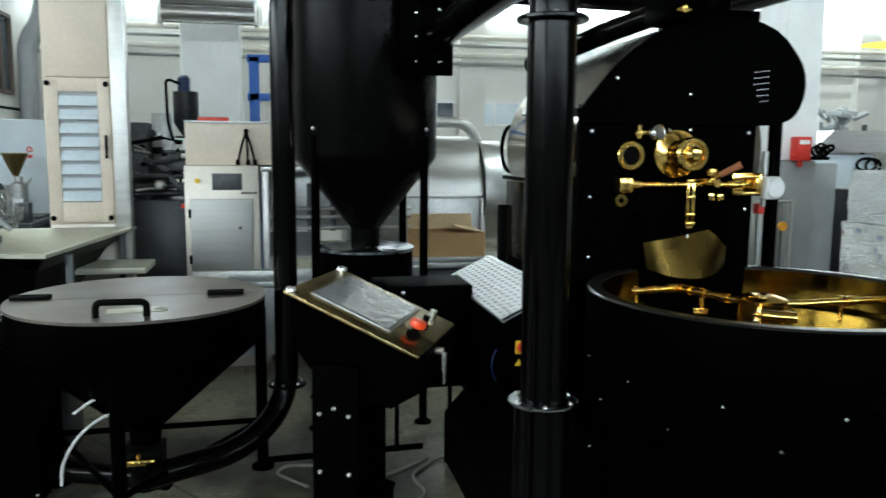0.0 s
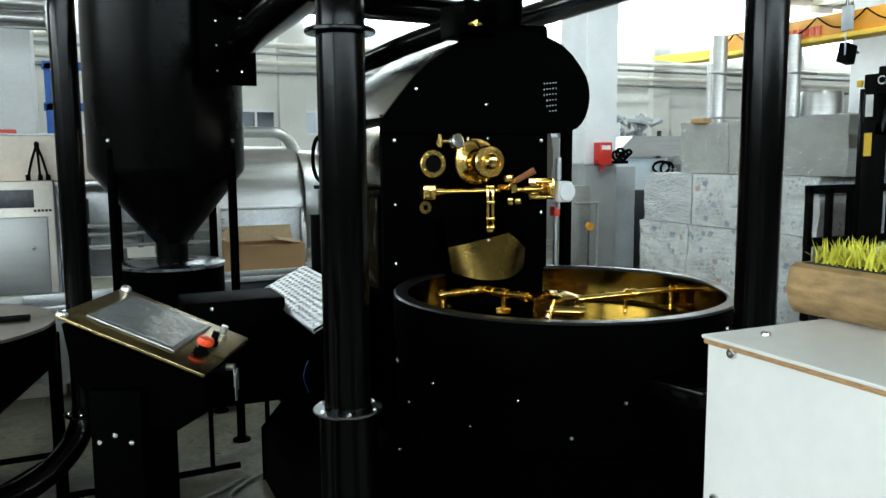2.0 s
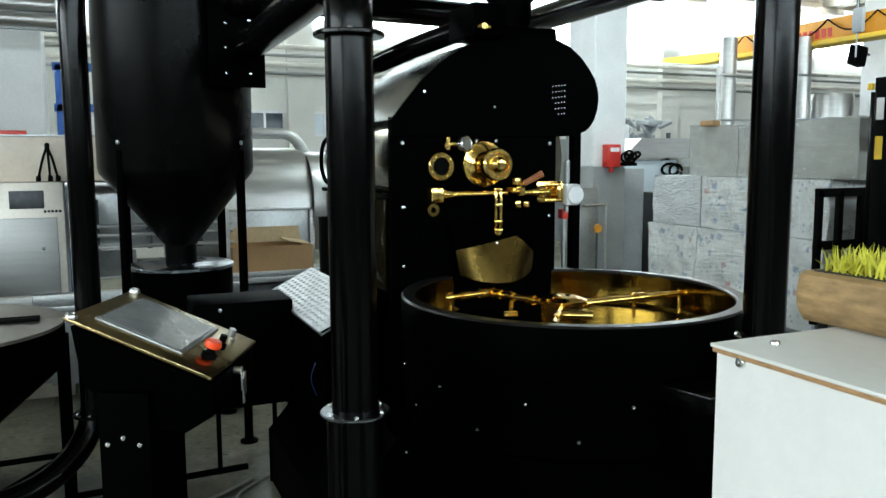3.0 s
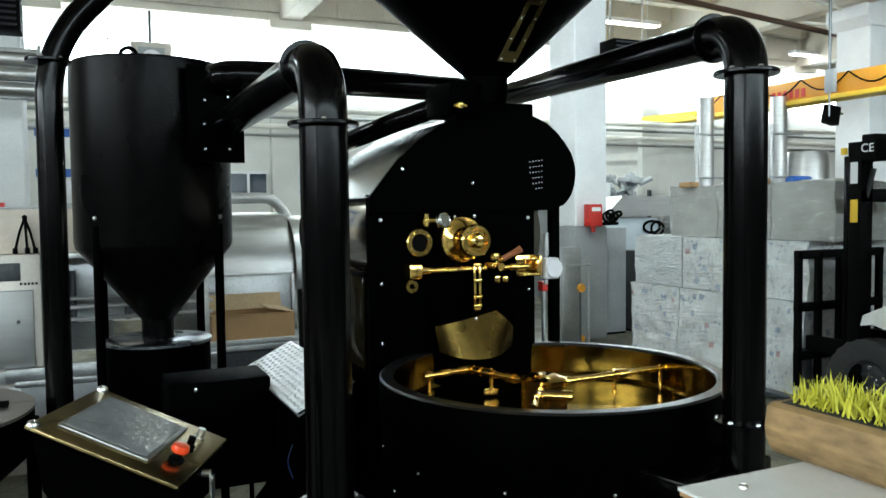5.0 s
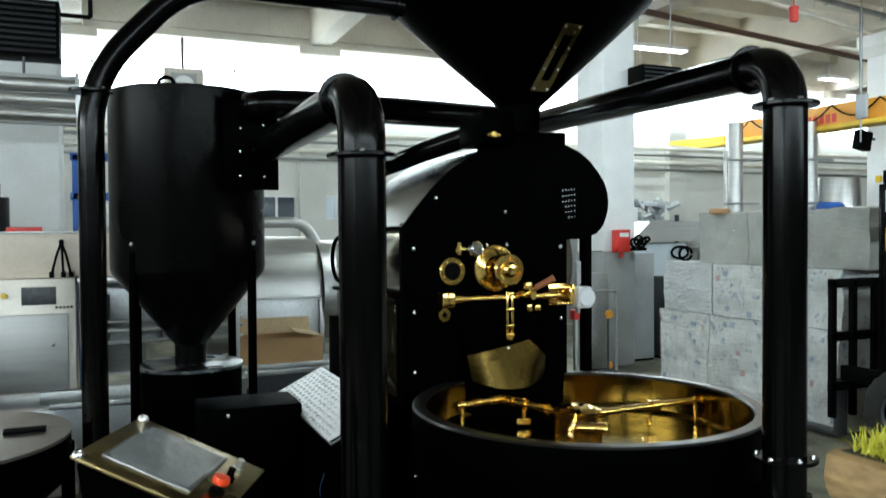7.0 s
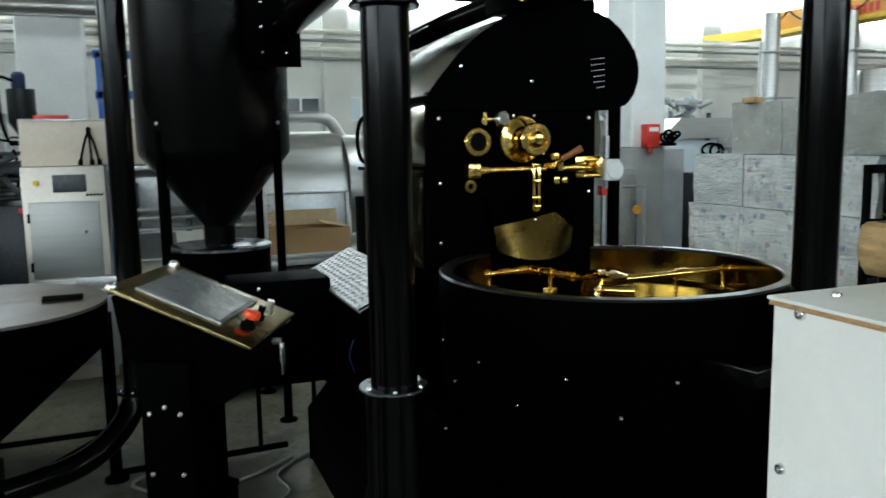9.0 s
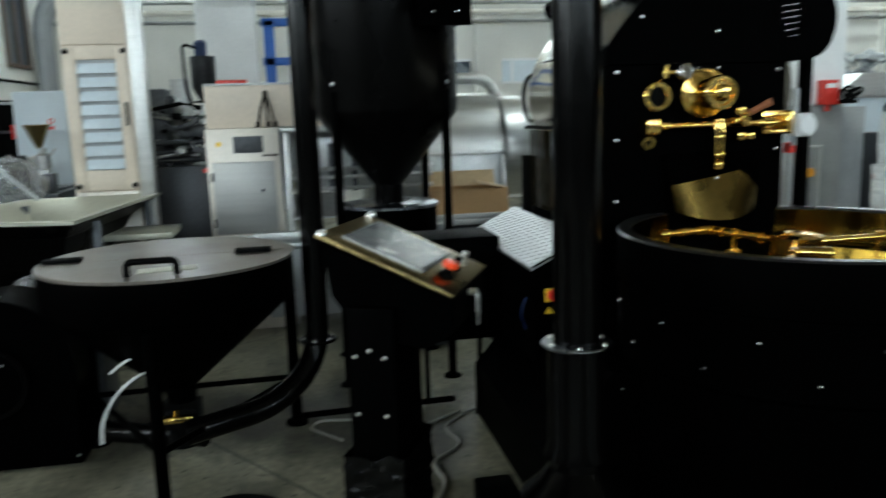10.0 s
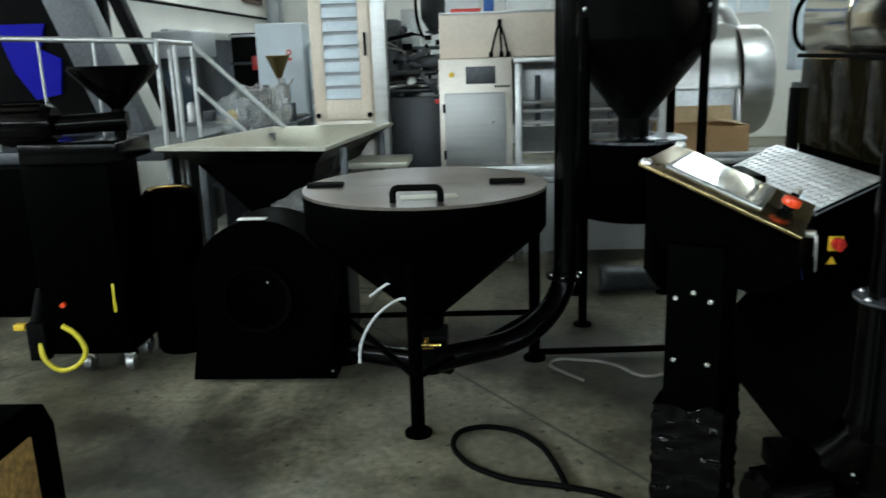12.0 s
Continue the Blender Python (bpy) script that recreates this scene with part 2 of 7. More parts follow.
def wrap_material():
    """White printed sacks under stretch film: streaked gloss, pale blue and red print blots."""
    m = material("stretch_wrapped_sacking", (0.84, 0.85, 0.84), 0.34, grain=0.1, grain_scale=30, stain=0.2, stain_scale=5, bump=0.0)
    nt = m.node_tree
    b = nt.nodes["Principled BSDF"]
    n, ln = nt.nodes.new, nt.links.new
    geo = n("ShaderNodeNewGeometry")
    old = b.inputs["Base Color"].links[0].from_socket
    cur = old
    sep, comb, su = n("ShaderNodeSeparateXYZ"), n("ShaderNodeCombineXYZ"), n("ShaderNodeMath")
    ln(geo.outputs["Position"], sep.inputs[0])
    ln(sep.outputs["X"], su.inputs[0])
    ln(sep.outputs["Y"], su.inputs[1])
    ln(su.outputs[0], comb.inputs["X"])
    ln(sep.outputs["Z"], comb.inputs["Y"])
    for scale, col, size, turn in ((6.5, (0.10, 0.22, 0.48, 1), 0.27, 0.5), (3.7, (0.50, 0.08, 0.06, 1), 0.16, 0.9), (14.0, (0.16, 0.25, 0.44, 1), 0.24, 0.2)):
        t = n("ShaderNodeTexVoronoi")           # printed diamonds and stamps
        t.voronoi_dimensions, t.distance = "2D", "MANHATTAN"
        t.inputs["Scale"].default_value = scale
        mp = n("ShaderNodeMapping")
        mp.inputs["Location"].default_value = (scale, scale * 2, 0)
        mp.inputs["Rotation"].default_value = (0, 0, turn)
        ln(comb.outputs[0], mp.inputs["Vector"])
        ln(mp.outputs["Vector"], t.inputs["Vector"])
        r = n("ShaderNodeMapRange")
        r.inputs["From Min"].default_value, r.inputs["From Max"].default_value = size, size - 0.05
        r.inputs["To Max"].default_value = 0.62
        ln(t.outputs["Distance"], r.inputs["Value"])
        mask, ramp, both = n("ShaderNodeTexNoise"), n("ShaderNodeMapRange"), n("ShaderNodeMath")
        mask.inputs["Scale"].default_value, mask.inputs["Detail"].default_value = scale * 0.42, 1
        ln(mp.outputs["Vector"], mask.inputs["Vector"])
        ramp.inputs["From Min"].default_value, ramp.inputs["From Max"].default_value = 0.50, 0.55
        ln(mask.outputs["Fac"], ramp.inputs["Value"])
        both.operation = "MULTIPLY"
        ln(r.outputs["Result"], both.inputs[0])
        ln(ramp.outputs["Result"], both.inputs[1])
        mx = n("ShaderNodeMix")
        mx.data_type = "RGBA"
        ln(both.outputs[0], mx.inputs["Factor"])
        ln(cur, mx.inputs["A"])
        mx.inputs["B"].default_value = col
        cur = mx.outputs["Result"]
    ln(cur, b.inputs["Base Color"])
    mp = n("ShaderNodeMapping")
    mp.inputs["Scale"].default_value = (0.9, 0.9, 6.0)
    mp.inputs["Rotation"].default_value = (0.12, 0.06, 0)
    ln(geo.outputs["Position"], mp.inputs["Vector"])
    t = n("ShaderNodeTexNoise")
    t.inputs["Scale"].default_value, t.inputs["Detail"].default_value, t.inputs["Distortion"].default_value = 3.2, 7, 1.2
    ln(mp.outputs["Vector"], t.inputs["Vector"])
    bp = n("ShaderNodeBump")
    bp.inputs["Strength"].default_value, bp.inputs["Distance"].default_value = 1.0, 0.05
    ln(t.outputs["Fac"], bp.inputs["Height"])
    soft = n("ShaderNodeBump")
    soft.inputs["Strength"].default_value, soft.inputs["Distance"].default_value = 0.45, 0.03
    ln(t.outputs["Fac"], soft.inputs["Height"])
    ln(soft.outputs["Normal"], b.inputs["Normal"])
    b.inputs["Coat Weight"].default_value, b.inputs["Coat Roughness"].default_value = 1.0, 0.09
    b.inputs["Coat IOR"].default_value = 1.65
    ln(bp.outputs["Normal"], b.inputs["Coat Normal"])
    return m


wrap = wrap_material()
grey_carton = material("grey_carton", (0.47, 0.45, 0.40), 0.6, grain=0.08, stain=0.15, stain_scale=4)


def film_material(name, alpha, sheen=0.0):
    m = bpy.data.materials.new(name)
    m.use_nodes = True
    nt = m.node_tree
    b = nt.nodes["Principled BSDF"]
    b.inputs["Base Color"].default_value = (0.74, 0.76, 0.77, 1)
    b.inputs["Roughness"].default_value = 0.16
    b.inputs["Metallic"].default_value = sheen
    b.inputs["Alpha"].default_value = alpha
    n, ln = nt.nodes.new, nt.links.new
    geo, mp, t, bp = n("ShaderNodeNewGeometry"), n("ShaderNodeMapping"), n("ShaderNodeTexNoise"), n("ShaderNodeBump")
    mp.inputs["Scale"].default_value, mp.inputs["Rotation"].default_value = (1, 0.8, 2.6), (0.5, 0.2, 0)
    ln(geo.outputs["Position"], mp.inputs["Vector"])
    ln(mp.outputs["Vector"], t.inputs["Vector"])
    t.inputs["Scale"].default_value, t.inputs["Detail"].default_value, t.inputs["Distortion"].default_value = 11, 5, 1.6
    ln(t.outputs["Fac"], bp.inputs["Height"])
    bp.inputs["Strength"].default_value, bp.inputs["Distance"].default_value = 1.0, 0.06
    ln(bp.outputs["Normal"], b.inputs["Normal"])
    return m


film = film_material("crumpled_film", 0.4, 0.6)
stretch_film = film_material("stretch_film", 0.26, 1.0)
bag_film = film_material("clear_bag_film", 0.34, 1.0)
cloudy_film = film_material("cloudy_stretch_film", 0.45, 0.4)
# whiter film colour that stands for a bright highlight on the wrapping
highlight_film = film_material("highlight_white_film", 0.7, 0.0)
highlight_film.node_tree.nodes["Principled BSDF"].inputs["Base Color"].default_value = (0.90, 0.92, 0.94, 1)



# ---- mesh helpers ----
def box(bm, x0, x1, y0, y1, z0, z1, bev=0.0, m=None):
    mat = Matrix.Translation(((x0 + x1) / 2, (y0 + y1) / 2, (z0 + z1) / 2)) @ Matrix.Diagonal((abs(x1 - x0), abs(y1 - y0), abs(z1 - z0), 1))
    r = bmesh.ops.create_cube(bm, size=1.0, matrix=(m @ mat) if m else mat)
    if bev:
        es = list({e for v in r["verts"] for e in v.link_edges})
        bmesh.ops.bevel(bm, geom=es, offset=bev, segments=2, affect="EDGES", profile=0.5)
    return bm


def lathe(bm, profile, seg=48, m=None, close=False):
    """Turns a profile of (radius, height) round the z axis."""
    m = m or Matrix()
    rings = []
    for r, z in profile:
        if r < 1e-6:
            rings.append([bm.verts.new(m @ Vector((0, 0, z)))])
        else:
            rings.append([bm.verts.new(m @ Vector((r * math.cos(2 * math.pi * i / seg), r * math.sin(2 * math.pi * i / seg), z))) for i in range(seg)])
    pairs = list(zip(rings, rings[1:])) + ([(rings[-1], rings[0])] if close else [])
    for a, b in pairs:
        for i in range(seg):
            j = (i + 1) % seg
            q = [a[i % len(a)], a[j % len(a)], b[j % len(b)], b[i % len(b)]]
            q = [v for k, v in enumerate(q) if v not in q[:k]]
            if len(q) > 2:
                bm.faces.new(q)
    return bm


def rod(bm, a, b, r, seg=16, r2=None, caps=True):
    """A straight round bar from a to b."""
    a, b = Vector(a), Vector(b)
    m = Matrix.Translation(a) @ (b - a).to_track_quat("Z", "Y").to_matrix().to_4x4()
    h = (b - a).length
    r2 = r if r2 is None else r2
    prof = [(r, 0), (r2, h)]
    if caps:
        prof = [(0, 0)] + prof + [(0, h)]
    return lathe(bm, prof, seg, m)


def rounded(pts, radius, steps=7):
    """Points with each corner replaced by an arc of about that radius."""
    pts = [Vector(p) for p in pts]
    out = [pts[0]]
    for p, c, q in zip(pts, pts[1:], pts[2:]):
        u, v = (p - c), (q - c)
        d = min(radius, u.length * 0.49, v.length * 0.49)
        a, b = c + u.normalized() * d, c + v.normalized() * d
        for i in range(steps + 1):
            s = i / steps
            out.append(a * (1 - s) ** 2 + c * 2 * s * (1 - s) + b * s ** 2)
    out.append(pts[-1])
    return out


def tube(bm, pts, r, seg=20, caps=True):
    """A round tube swept along points."""
    pts = [Vector(p) for p in pts]
    rings, up = [], None
    for i, p in enumerate(pts):
        d = (pts[min(i + 1, len(pts) - 1)] - pts[max(i - 1, 0)]).normalized()
        if up is None:
            up = d.orthogonal().normalized()
        up = (up - d * up.dot(d)).normalized()
        side = d.cross(up)
        rings.append([bm.verts.new(p + (up * math.cos(2 * math.pi * k / seg) + side * math.sin(2 * math.pi * k / seg)) * r) for k in range(seg)])
    for a, b in zip(rings, rings[1:]):
        for k in range(seg):
            bm.faces.new((a[k], a[(k + 1) % seg], b[(k + 1) % seg], b[k]))
    if caps:
        bm.faces.new(rings[0][::-1])
        bm.faces.new(rings[-1])
    return bm


def prism(bm, poly, d0, d1, axis="y", m=None):
    """A flat outline pushed out along an axis."""
    def at(p, d):
        v = {"y": (p[0], d, p[1]), "x": (d, p[0], p[1]), "z": (p[0], p[1], d)}[axis]
        return bm.verts.new((m @ Vector(v)) if m else v)
    a, b = [at(p, d0) for p in poly], [at(p, d1) for p in poly]
    bm.faces.new(a)
    bm.faces.new(b[::-1])
    for i in range(len(poly)):
        j = (i + 1) % len(poly)
        bm.faces.new((a[i], b[i], b[j], a[j]))
    return bm


def B():
    return bmesh.new()


def finish(name, bm, mat, smooth=35):
    bmesh.ops.recalc_face_normals(bm, faces=bm.faces)
    me = bpy.data.meshes.new(name)
    bm.to_mesh(me)
    bm.free()
    me.materials.append(mat)
    if smooth:
        for p in me.polygons:
            p.use_smooth = True
        me.set_sharp_from_angle(angle=radians(smooth))
    return me


def world_of(ob):
    m = ob.matrix_basis.copy()
    while ob.parent:
        ob = ob.parent
        m = ob.matrix_basis @ m
    return m


def thing(name, loc, label, category, group="", rz=0.0):
    """An empty at a thing's base, which carries its parts."""
    ob = new(name)
    ob.empty_display_size = 0.1
    ob.matrix_basis = pose(*loc, 0, 0, rz)
    return tagged(ob, label, category, group)


def part(name, bm, mat, parent, label="", local=False, smooth=35):
    """One mesh under a thing or a part; its points are in the world, or in the parent's own space when local."""
    me = finish(name, bm, mat, smooth)
    if not local:
        me.transform(world_of(parent).inverted())
    ob = new(name, me)
    ob.parent = parent
    return tagged(ob, label)


def solo(name, bm, mat, label, category, group="", smooth=35):
    """A thing that is one mesh."""
    ob = new(name, finish(name, bm, mat, smooth))
    return tagged(ob, label, category, group)


def setting(name, bm, mat, label="", smooth=0):
    return tagged(new(name, finish(name, bm, mat, smooth)), label, kind="structure")


BOLT = {}


def bolts(parent, places, normal, r=0.008, mat=None, name="bolt"):
    """Domed screw heads at places (world), facing along normal."""
    mat = mat or zinc
    key = (r, mat.name)
    if key not in BOLT:
        bm = B()
        lathe(bm, [(r, -0.002), (r, r * 0.35), (r * 0.75, r * 0.7), (r * 0.35, r * 0.78), (r * 0.25, r * 0.5), (0, r * 0.5)], 10)
        BOLT[key] = finish("bolt", bm, mat)
    inv = world_of(parent).inverted()
    turn = Vector(normal).to_track_quat("Z", "Y").to_matrix().to_4x4()
    for p in places:
        ob = new(name, BOLT[key])
        ob.parent = parent
        ob.matrix_basis = inv @ Matrix.Translation(p) @ turn


def flange(parent, c, d, r, t=0.012, r_in=0.0, n=6, mat=None, bolt_r=0.009):
    """A round pipe flange at c along d, with its bolts."""
    mat = mat or black_gloss
    bm = B()
    m = Matrix.Translation(c) @ Vector(d).to_track_quat("Z", "Y").to_matrix().to_4x4()
    lathe(bm, [(r_in, -t), (r - 0.003, -t), (r, -t + 0.003), (r, -0.001), (r, 0.001), (r, t - 0.003), (r - 0.003, t), (r_in, t)], 40, m)
    f = part("flange", bm, mat, parent)
    ps = [m @ Vector(((r - 0.018) * math.cos(2 * math.pi * (k + 0.25) / n), (r - 0.018) * math.sin(2 * math.pi * (k + 0.25) / n), t)) for k in range(n)]
    bolts(f, ps, d, bolt_r)
    return f

# ---- hall ----
def hall():
    bm = B()
    box(bm, -12, 22, -9, 14, -0.2, 0)
    setting("floor", bm, concrete, "worn grey concrete factory floor with dark stains")
    # far wall with a band of high windows
    bm = B()
    box(bm, -4, 22, 13, 13.3, 0, 3.85)
    box(bm, -4, 22, 13, 13.3, 4.42, 6.0)
    for x in (-4, -0.35, 3.3, 7.2, 11.0, 14.8, 18.6):
        box(bm, x - 0.22, x + 0.22, 12.85, 13.29, 0, 4.745)
    setting("wall_north", bm, white_paint, "white painted wall with pilasters under high windows")
    bm = B()
    for k in range(36):
        x = -3.7 + k * 0.72
        box(bm, x - 0.02, x + 0.02, 13.08, 13.14, 3.85, 4.62)
    box(bm, -4, 22, 13.08, 13.14, 3.85, 3.9)
    box(bm, -4, 22, 13.08, 13.14, 4.38, 4.42)
    setting("window_1", bm, white_plastic, "long band of bright high windows in thin frames")
    bm = B()
    box(bm, -4, 22, 13.22, 13.26, 3.85, 4.62)
    setting("backdrop", bm, window_sky, "overcast daylight behind the window band")
    # glow strips added south and west, out of view, to light the fronts
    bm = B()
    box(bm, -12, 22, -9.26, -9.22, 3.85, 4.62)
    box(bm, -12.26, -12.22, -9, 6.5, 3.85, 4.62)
    setting("added_glow_south_west", bm, window_sky, "glowing strips added behind unseen south and west window bands")
    # frames for the added south windows
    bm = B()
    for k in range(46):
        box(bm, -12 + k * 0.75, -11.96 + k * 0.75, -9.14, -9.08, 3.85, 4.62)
    setting("added_window_south", bm, white_plastic, "added frames of an unseen south window band")
    bm = B()
    box(bm, -3.9, -3.6, 6.8, 13, 0, 6)
    setting("wall_west", bm, white_paint, "white side wall with small windows")
    # mostly unseen walls, coloured dark to hold back bounce and reflections
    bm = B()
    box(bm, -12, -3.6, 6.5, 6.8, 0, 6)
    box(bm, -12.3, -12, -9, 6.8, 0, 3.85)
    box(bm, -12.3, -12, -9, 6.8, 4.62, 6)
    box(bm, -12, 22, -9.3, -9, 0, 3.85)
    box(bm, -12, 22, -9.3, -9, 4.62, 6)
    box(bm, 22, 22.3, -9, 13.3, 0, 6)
    setting("wall_south", bm, low_bounce_wall, "mostly unseen hall walls, darkened to cut reflections in black metal")
    bm = B()
    box(bm, -12.3, 22.3, -9.3, 13.4, 5.6, 5.8)
    for k in range(19):                       # ribs and shallow steps across the slabs
        y = -8 + k * 1.12
        box(bm, -12, 22, y - 0.09, y + 0.09, 5.32, 5.62)
        box(bm, -12, 22, y + 0.32, y + 0.36, 5.52, 5.62)
    for k in range(30):                       # slab joints
        x = -11.4 + k * 1.12
        box(bm, x - 0.015, x + 0.015, -9, 12.9, 5.57, 5.62)
    for x in (-4.5, -0.35, 3.3, 7.2, 11.0, 14.8, 18.6):
        box(bm, x - 0.15, x + 0.15, -9, 13, 4.74, 5.62)
    box(bm, -4, 22, 12.40, 13.0, 4.745, 4.86)
    box(bm, -4, 22, 12.36, 12.50, 4.865, 5.6)
    for k in range(32):
        box(bm, -3.9 + k * 0.8, -3.88 + k * 0.8, 12.345, 12.358, 4.865, 5.6)
    for x in (-0.35, 3.3, 7.2, 11.0, 14.8, 18.6):   # corbels under the beam ends
        box(bm, x - 0.34, x + 0.34, 12.25, 12.84, 4.60, 4.745, 0.02)
    setting("ceiling", bm, ceil_paint, "pale concrete ceiling with beams and ribs")
    # columns
    for i, (x0, x1, y0, y1) in enumerate(((-0.90, -0.31, 8.3, 8.9), (5.81, 6.29, 8.0, 8.6), (11.2, 11.68, 8.0, 8.6))):
        bm = B()
        box(bm, x0, x1, y0, y1, 1.45, 5.06, 0.02)
        if i:
            prism(bm, [(x0 - 0.02, 4.42), (x1 + 0.02, 4.42), (x1 + 0.16, 4.56), (x1 + 0.16, 5.05), (x0 - 0.16, 5.05), (x0 - 0.16, 4.56)], y0 - 0.06, y1 + 0.06)
        c = setting("column_%d" % (i + 1), bm, col_paint, "white painted concrete column with a grey foot")
        bm = B()
        box(bm, x0 - 0.003, x1 + 0.003, y0 - 0.003, y1 + 0.003, 0, 1.45, 0.02)
        part("painted_foot", bm, grey_dado, c)
    # beam along the row of columns
    bm = B()
    box(bm, -4, 22, 8.05, 8.55, 5.05, 5.6)
    setting("trim", bm, beam_paint, "pale concrete beam over the columns")


hall()
area("window_and_fill_light", pose(8, 12.8, 4.2, 90, 0, 180) @ pose(0, 0, 0, 180, 0, 0), 24, 0.7, 640, (0.75, 0.93, 1.0))
# added fill lamps at the unseen south and west bands
area("window_and_fill_light", pose(3, -8.8, 4.2, 90, 0, 0), 24, 0.7, 1250, (0.74, 0.93, 1.0))
area("window_and_fill_light", pose(-11.8, -1, 4.2, 90, 0, -90), 14, 0.7, 1250, (0.81, 0.95, 1.0))


def ceiling_lamp(x, y, z=4.9, rz=0):
    t = thing("ceiling_light", (x, y, z), "long fluorescent ceiling light in a white housing", "ceiling light", "ceiling lights", rz)
    bm = B()
    box(bm, -0.62, 0.62, -0.11, 0.11, 0.0, 0.07, 0.01)
    for s in (-0.4, 0.4):
        rod(bm, (s, 0, 0.06), (s, 0, 0.72), 0.006, 8)
    part("housing", bm, white_plastic, t, local=True)
    bm = B()
    box(bm, -0.6, 0.6, -0.09, 0.09, -0.012, -0.001)
    part("diffuser", bm, tube_glow, t, local=True)


for x, y in ((9.0, 11.0), (14.6, 11.9), (4.0, 6.0), (9.4, 6.0), (-2.4, 8.0), (14.5, 6.0), (-4, 0), (6, -2)):
    ceiling_lamp(x, y)
area("lamp_light", pose(9.4, 6.0, 4.85, 0, 0, 0), 1.2, 0.2, 85, (0.80, 0.98, 1.0))
area("lamp_light", pose(4.0, 6.0, 4.85, 0, 0, 0), 1.2, 0.2, 85, (0.80, 0.98, 1.0))
area("lamp_light", pose(-2.4, 8.0, 4.85, 0, 0, 0), 1.2, 0.2, 85, (0.80, 0.98, 1.0))
area("lamp_light", pose(9.0, 11.0, 4.85, 0, 0, 0), 1.2, 0.2, 85, (0.80, 0.98, 1.0))

# ---- the coffee roaster ----
FACE = 2.95
TC = Vector((1.845, 2.37, 0.0))     # middle of the cooling tray
TR = 0.68


def roaster():
    t = thing("coffee_roaster", (1.75, 3.4, 0), "large black drum coffee roaster with brass fittings and cooling tray", "coffee roaster")
    # frame and lower housing
    bm = B()
    box(bm, 1.30, 2.12, FACE + 0.02, 4.0, 0.06, 1.22, 0.012)
    part("base_cabinet", bm, black, t)
    bm = B()
    for x in (1.28, 1.72, 2.14):
        box(bm, x - 0.025, x + 0.025, 4.003, 4.05, 0.0, 1.25, 0.004)
    box(bm, 1.305, 2.16, FACE + 0.05, 4.0, 1.225, 1.245, 0.004)
    box(bm, 1.27, 1.30, FACE + 0.05, 4.02, 1.395, 1.415, 0.004)
    part("frame", bm, black_matte, t)
    # polished side doors under the drum
    for y0, y1 in ((3.02, 3.29), (3.31, 3.63), (3.65, 3.985)):
        bm = B()
        box(bm, 1.285, 1.298, y0, y1, 0.98, 1.39, 0.003)
        part("side_door", bm, dark_mirror, t, "dark mirror-polished side door")
    # drum
    bm = B()
    m = Matrix.Translation((1.74, 0, 1.56)) @ Matrix.Rotation(radians(-90), 4, "X")
    lathe(bm, [(0, FACE + 0.03), (0.44, FACE + 0.03), (0.44, 4.04), (0.425, 4.09), (0, 4.09)], 72, m)
    part("drum_housing", bm, mirror_steel, t, "mirror polished steel drum housing")
    bm = B()
    lathe(bm, [(0.436, 3.55), (0.444, 3.55), (0.444, 3.58), (0.436, 3.58)], 72, m)
    part("drum_band", bm, mirror_steel, t)
    bm = B()
    lathe(bm, [(0, 4.09), (0.24, 4.09), (0.26, 4.12), (0.26, 4.28), (0.22, 4.34), (0, 4.34)], 48, m)
    part("rear_motor_cover", bm, black, t)
    bm = B()
    tube(bm, [(1.33, 4.08 + 0.16 * math.sin(a), 1.56 + 0.125 * math.cos(a)) for a in [math.pi * k / 16 for k in range(17)]], 0.012, 10)
    part("rear_handle", bm, black, t)
    # front plate
    bm = B()
    prism(bm, [(1.29, 0.80), (2.12, 0.80), (2.12, 1.75), (1.29, 1.75)], FACE - 0.012, FACE + 0.018)
    part("face_plate", bm, black, t)
    hood = [(1.287, 1.738), (1.326, 1.787), (1.366, 1.836), (1.432, 1.912), (1.513, 1.983), (1.637, 2.063), (1.78, 2.115), (1.927, 2.135),
            (2.03, 2.13), (2.11, 2.113), (2.18, 2.085), (2.237, 2.043), (2.285, 1.99), (2.318, 1.944), (2.336, 1.895), (2.341, 1.848), (2.335, 1.80), (2.318, 1.752),
            (2.296, 1.72), (2.27, 1.698), (2.206, 1.676), (2.105, 1.672)]
    bm = B()
    prism(bm, hood + [(1.29, 1.672)], FACE - 0.035, FACE - 0.014)
    part("hood_plate", bm, black, t)
    bm = B()
    out = [Vector((x, z)) for x, z in hood]
    ring = []
    for i, p in enumerate(out):
        d = (out[min(i + 1, len(out) - 1)] - out[max(i - 1, 0)]).normalized()
        q = p + Vector((d.y, -d.x)) * 0.012
        ring.append((p, q))
    y0, y1 = FACE - 0.034, 3.75
    cols = [[bm.verts.new((v.x, y, v.y)) for v, y in ((p, y0), (p, y1), (q, y1), (q, y0))] for p, q in ring]
    for a, b in zip(cols, cols[1:]):
        for k in range(4):
            bm.faces.new((a[k], b[k], b[(k + 1) % 4], a[(k + 1) % 4]))
    part("hood_cover", bm, black_chrome, t, "mirror-bright black hood cover")
    # perforated vent: small bright holes in slanting rows
    bm = B()
    for r in range(6):
        for c in range(6):
            if c > r * 0.4:
                x, z = 2.07 + c * 0.016, 1.90 - r * 0.026 + c * 0.002
                rod(bm, (x, FACE - 0.0365, z), (x, FACE - 0.034, z), 0.003, 8)
    part("vent_holes", bm, steel_dull, t)
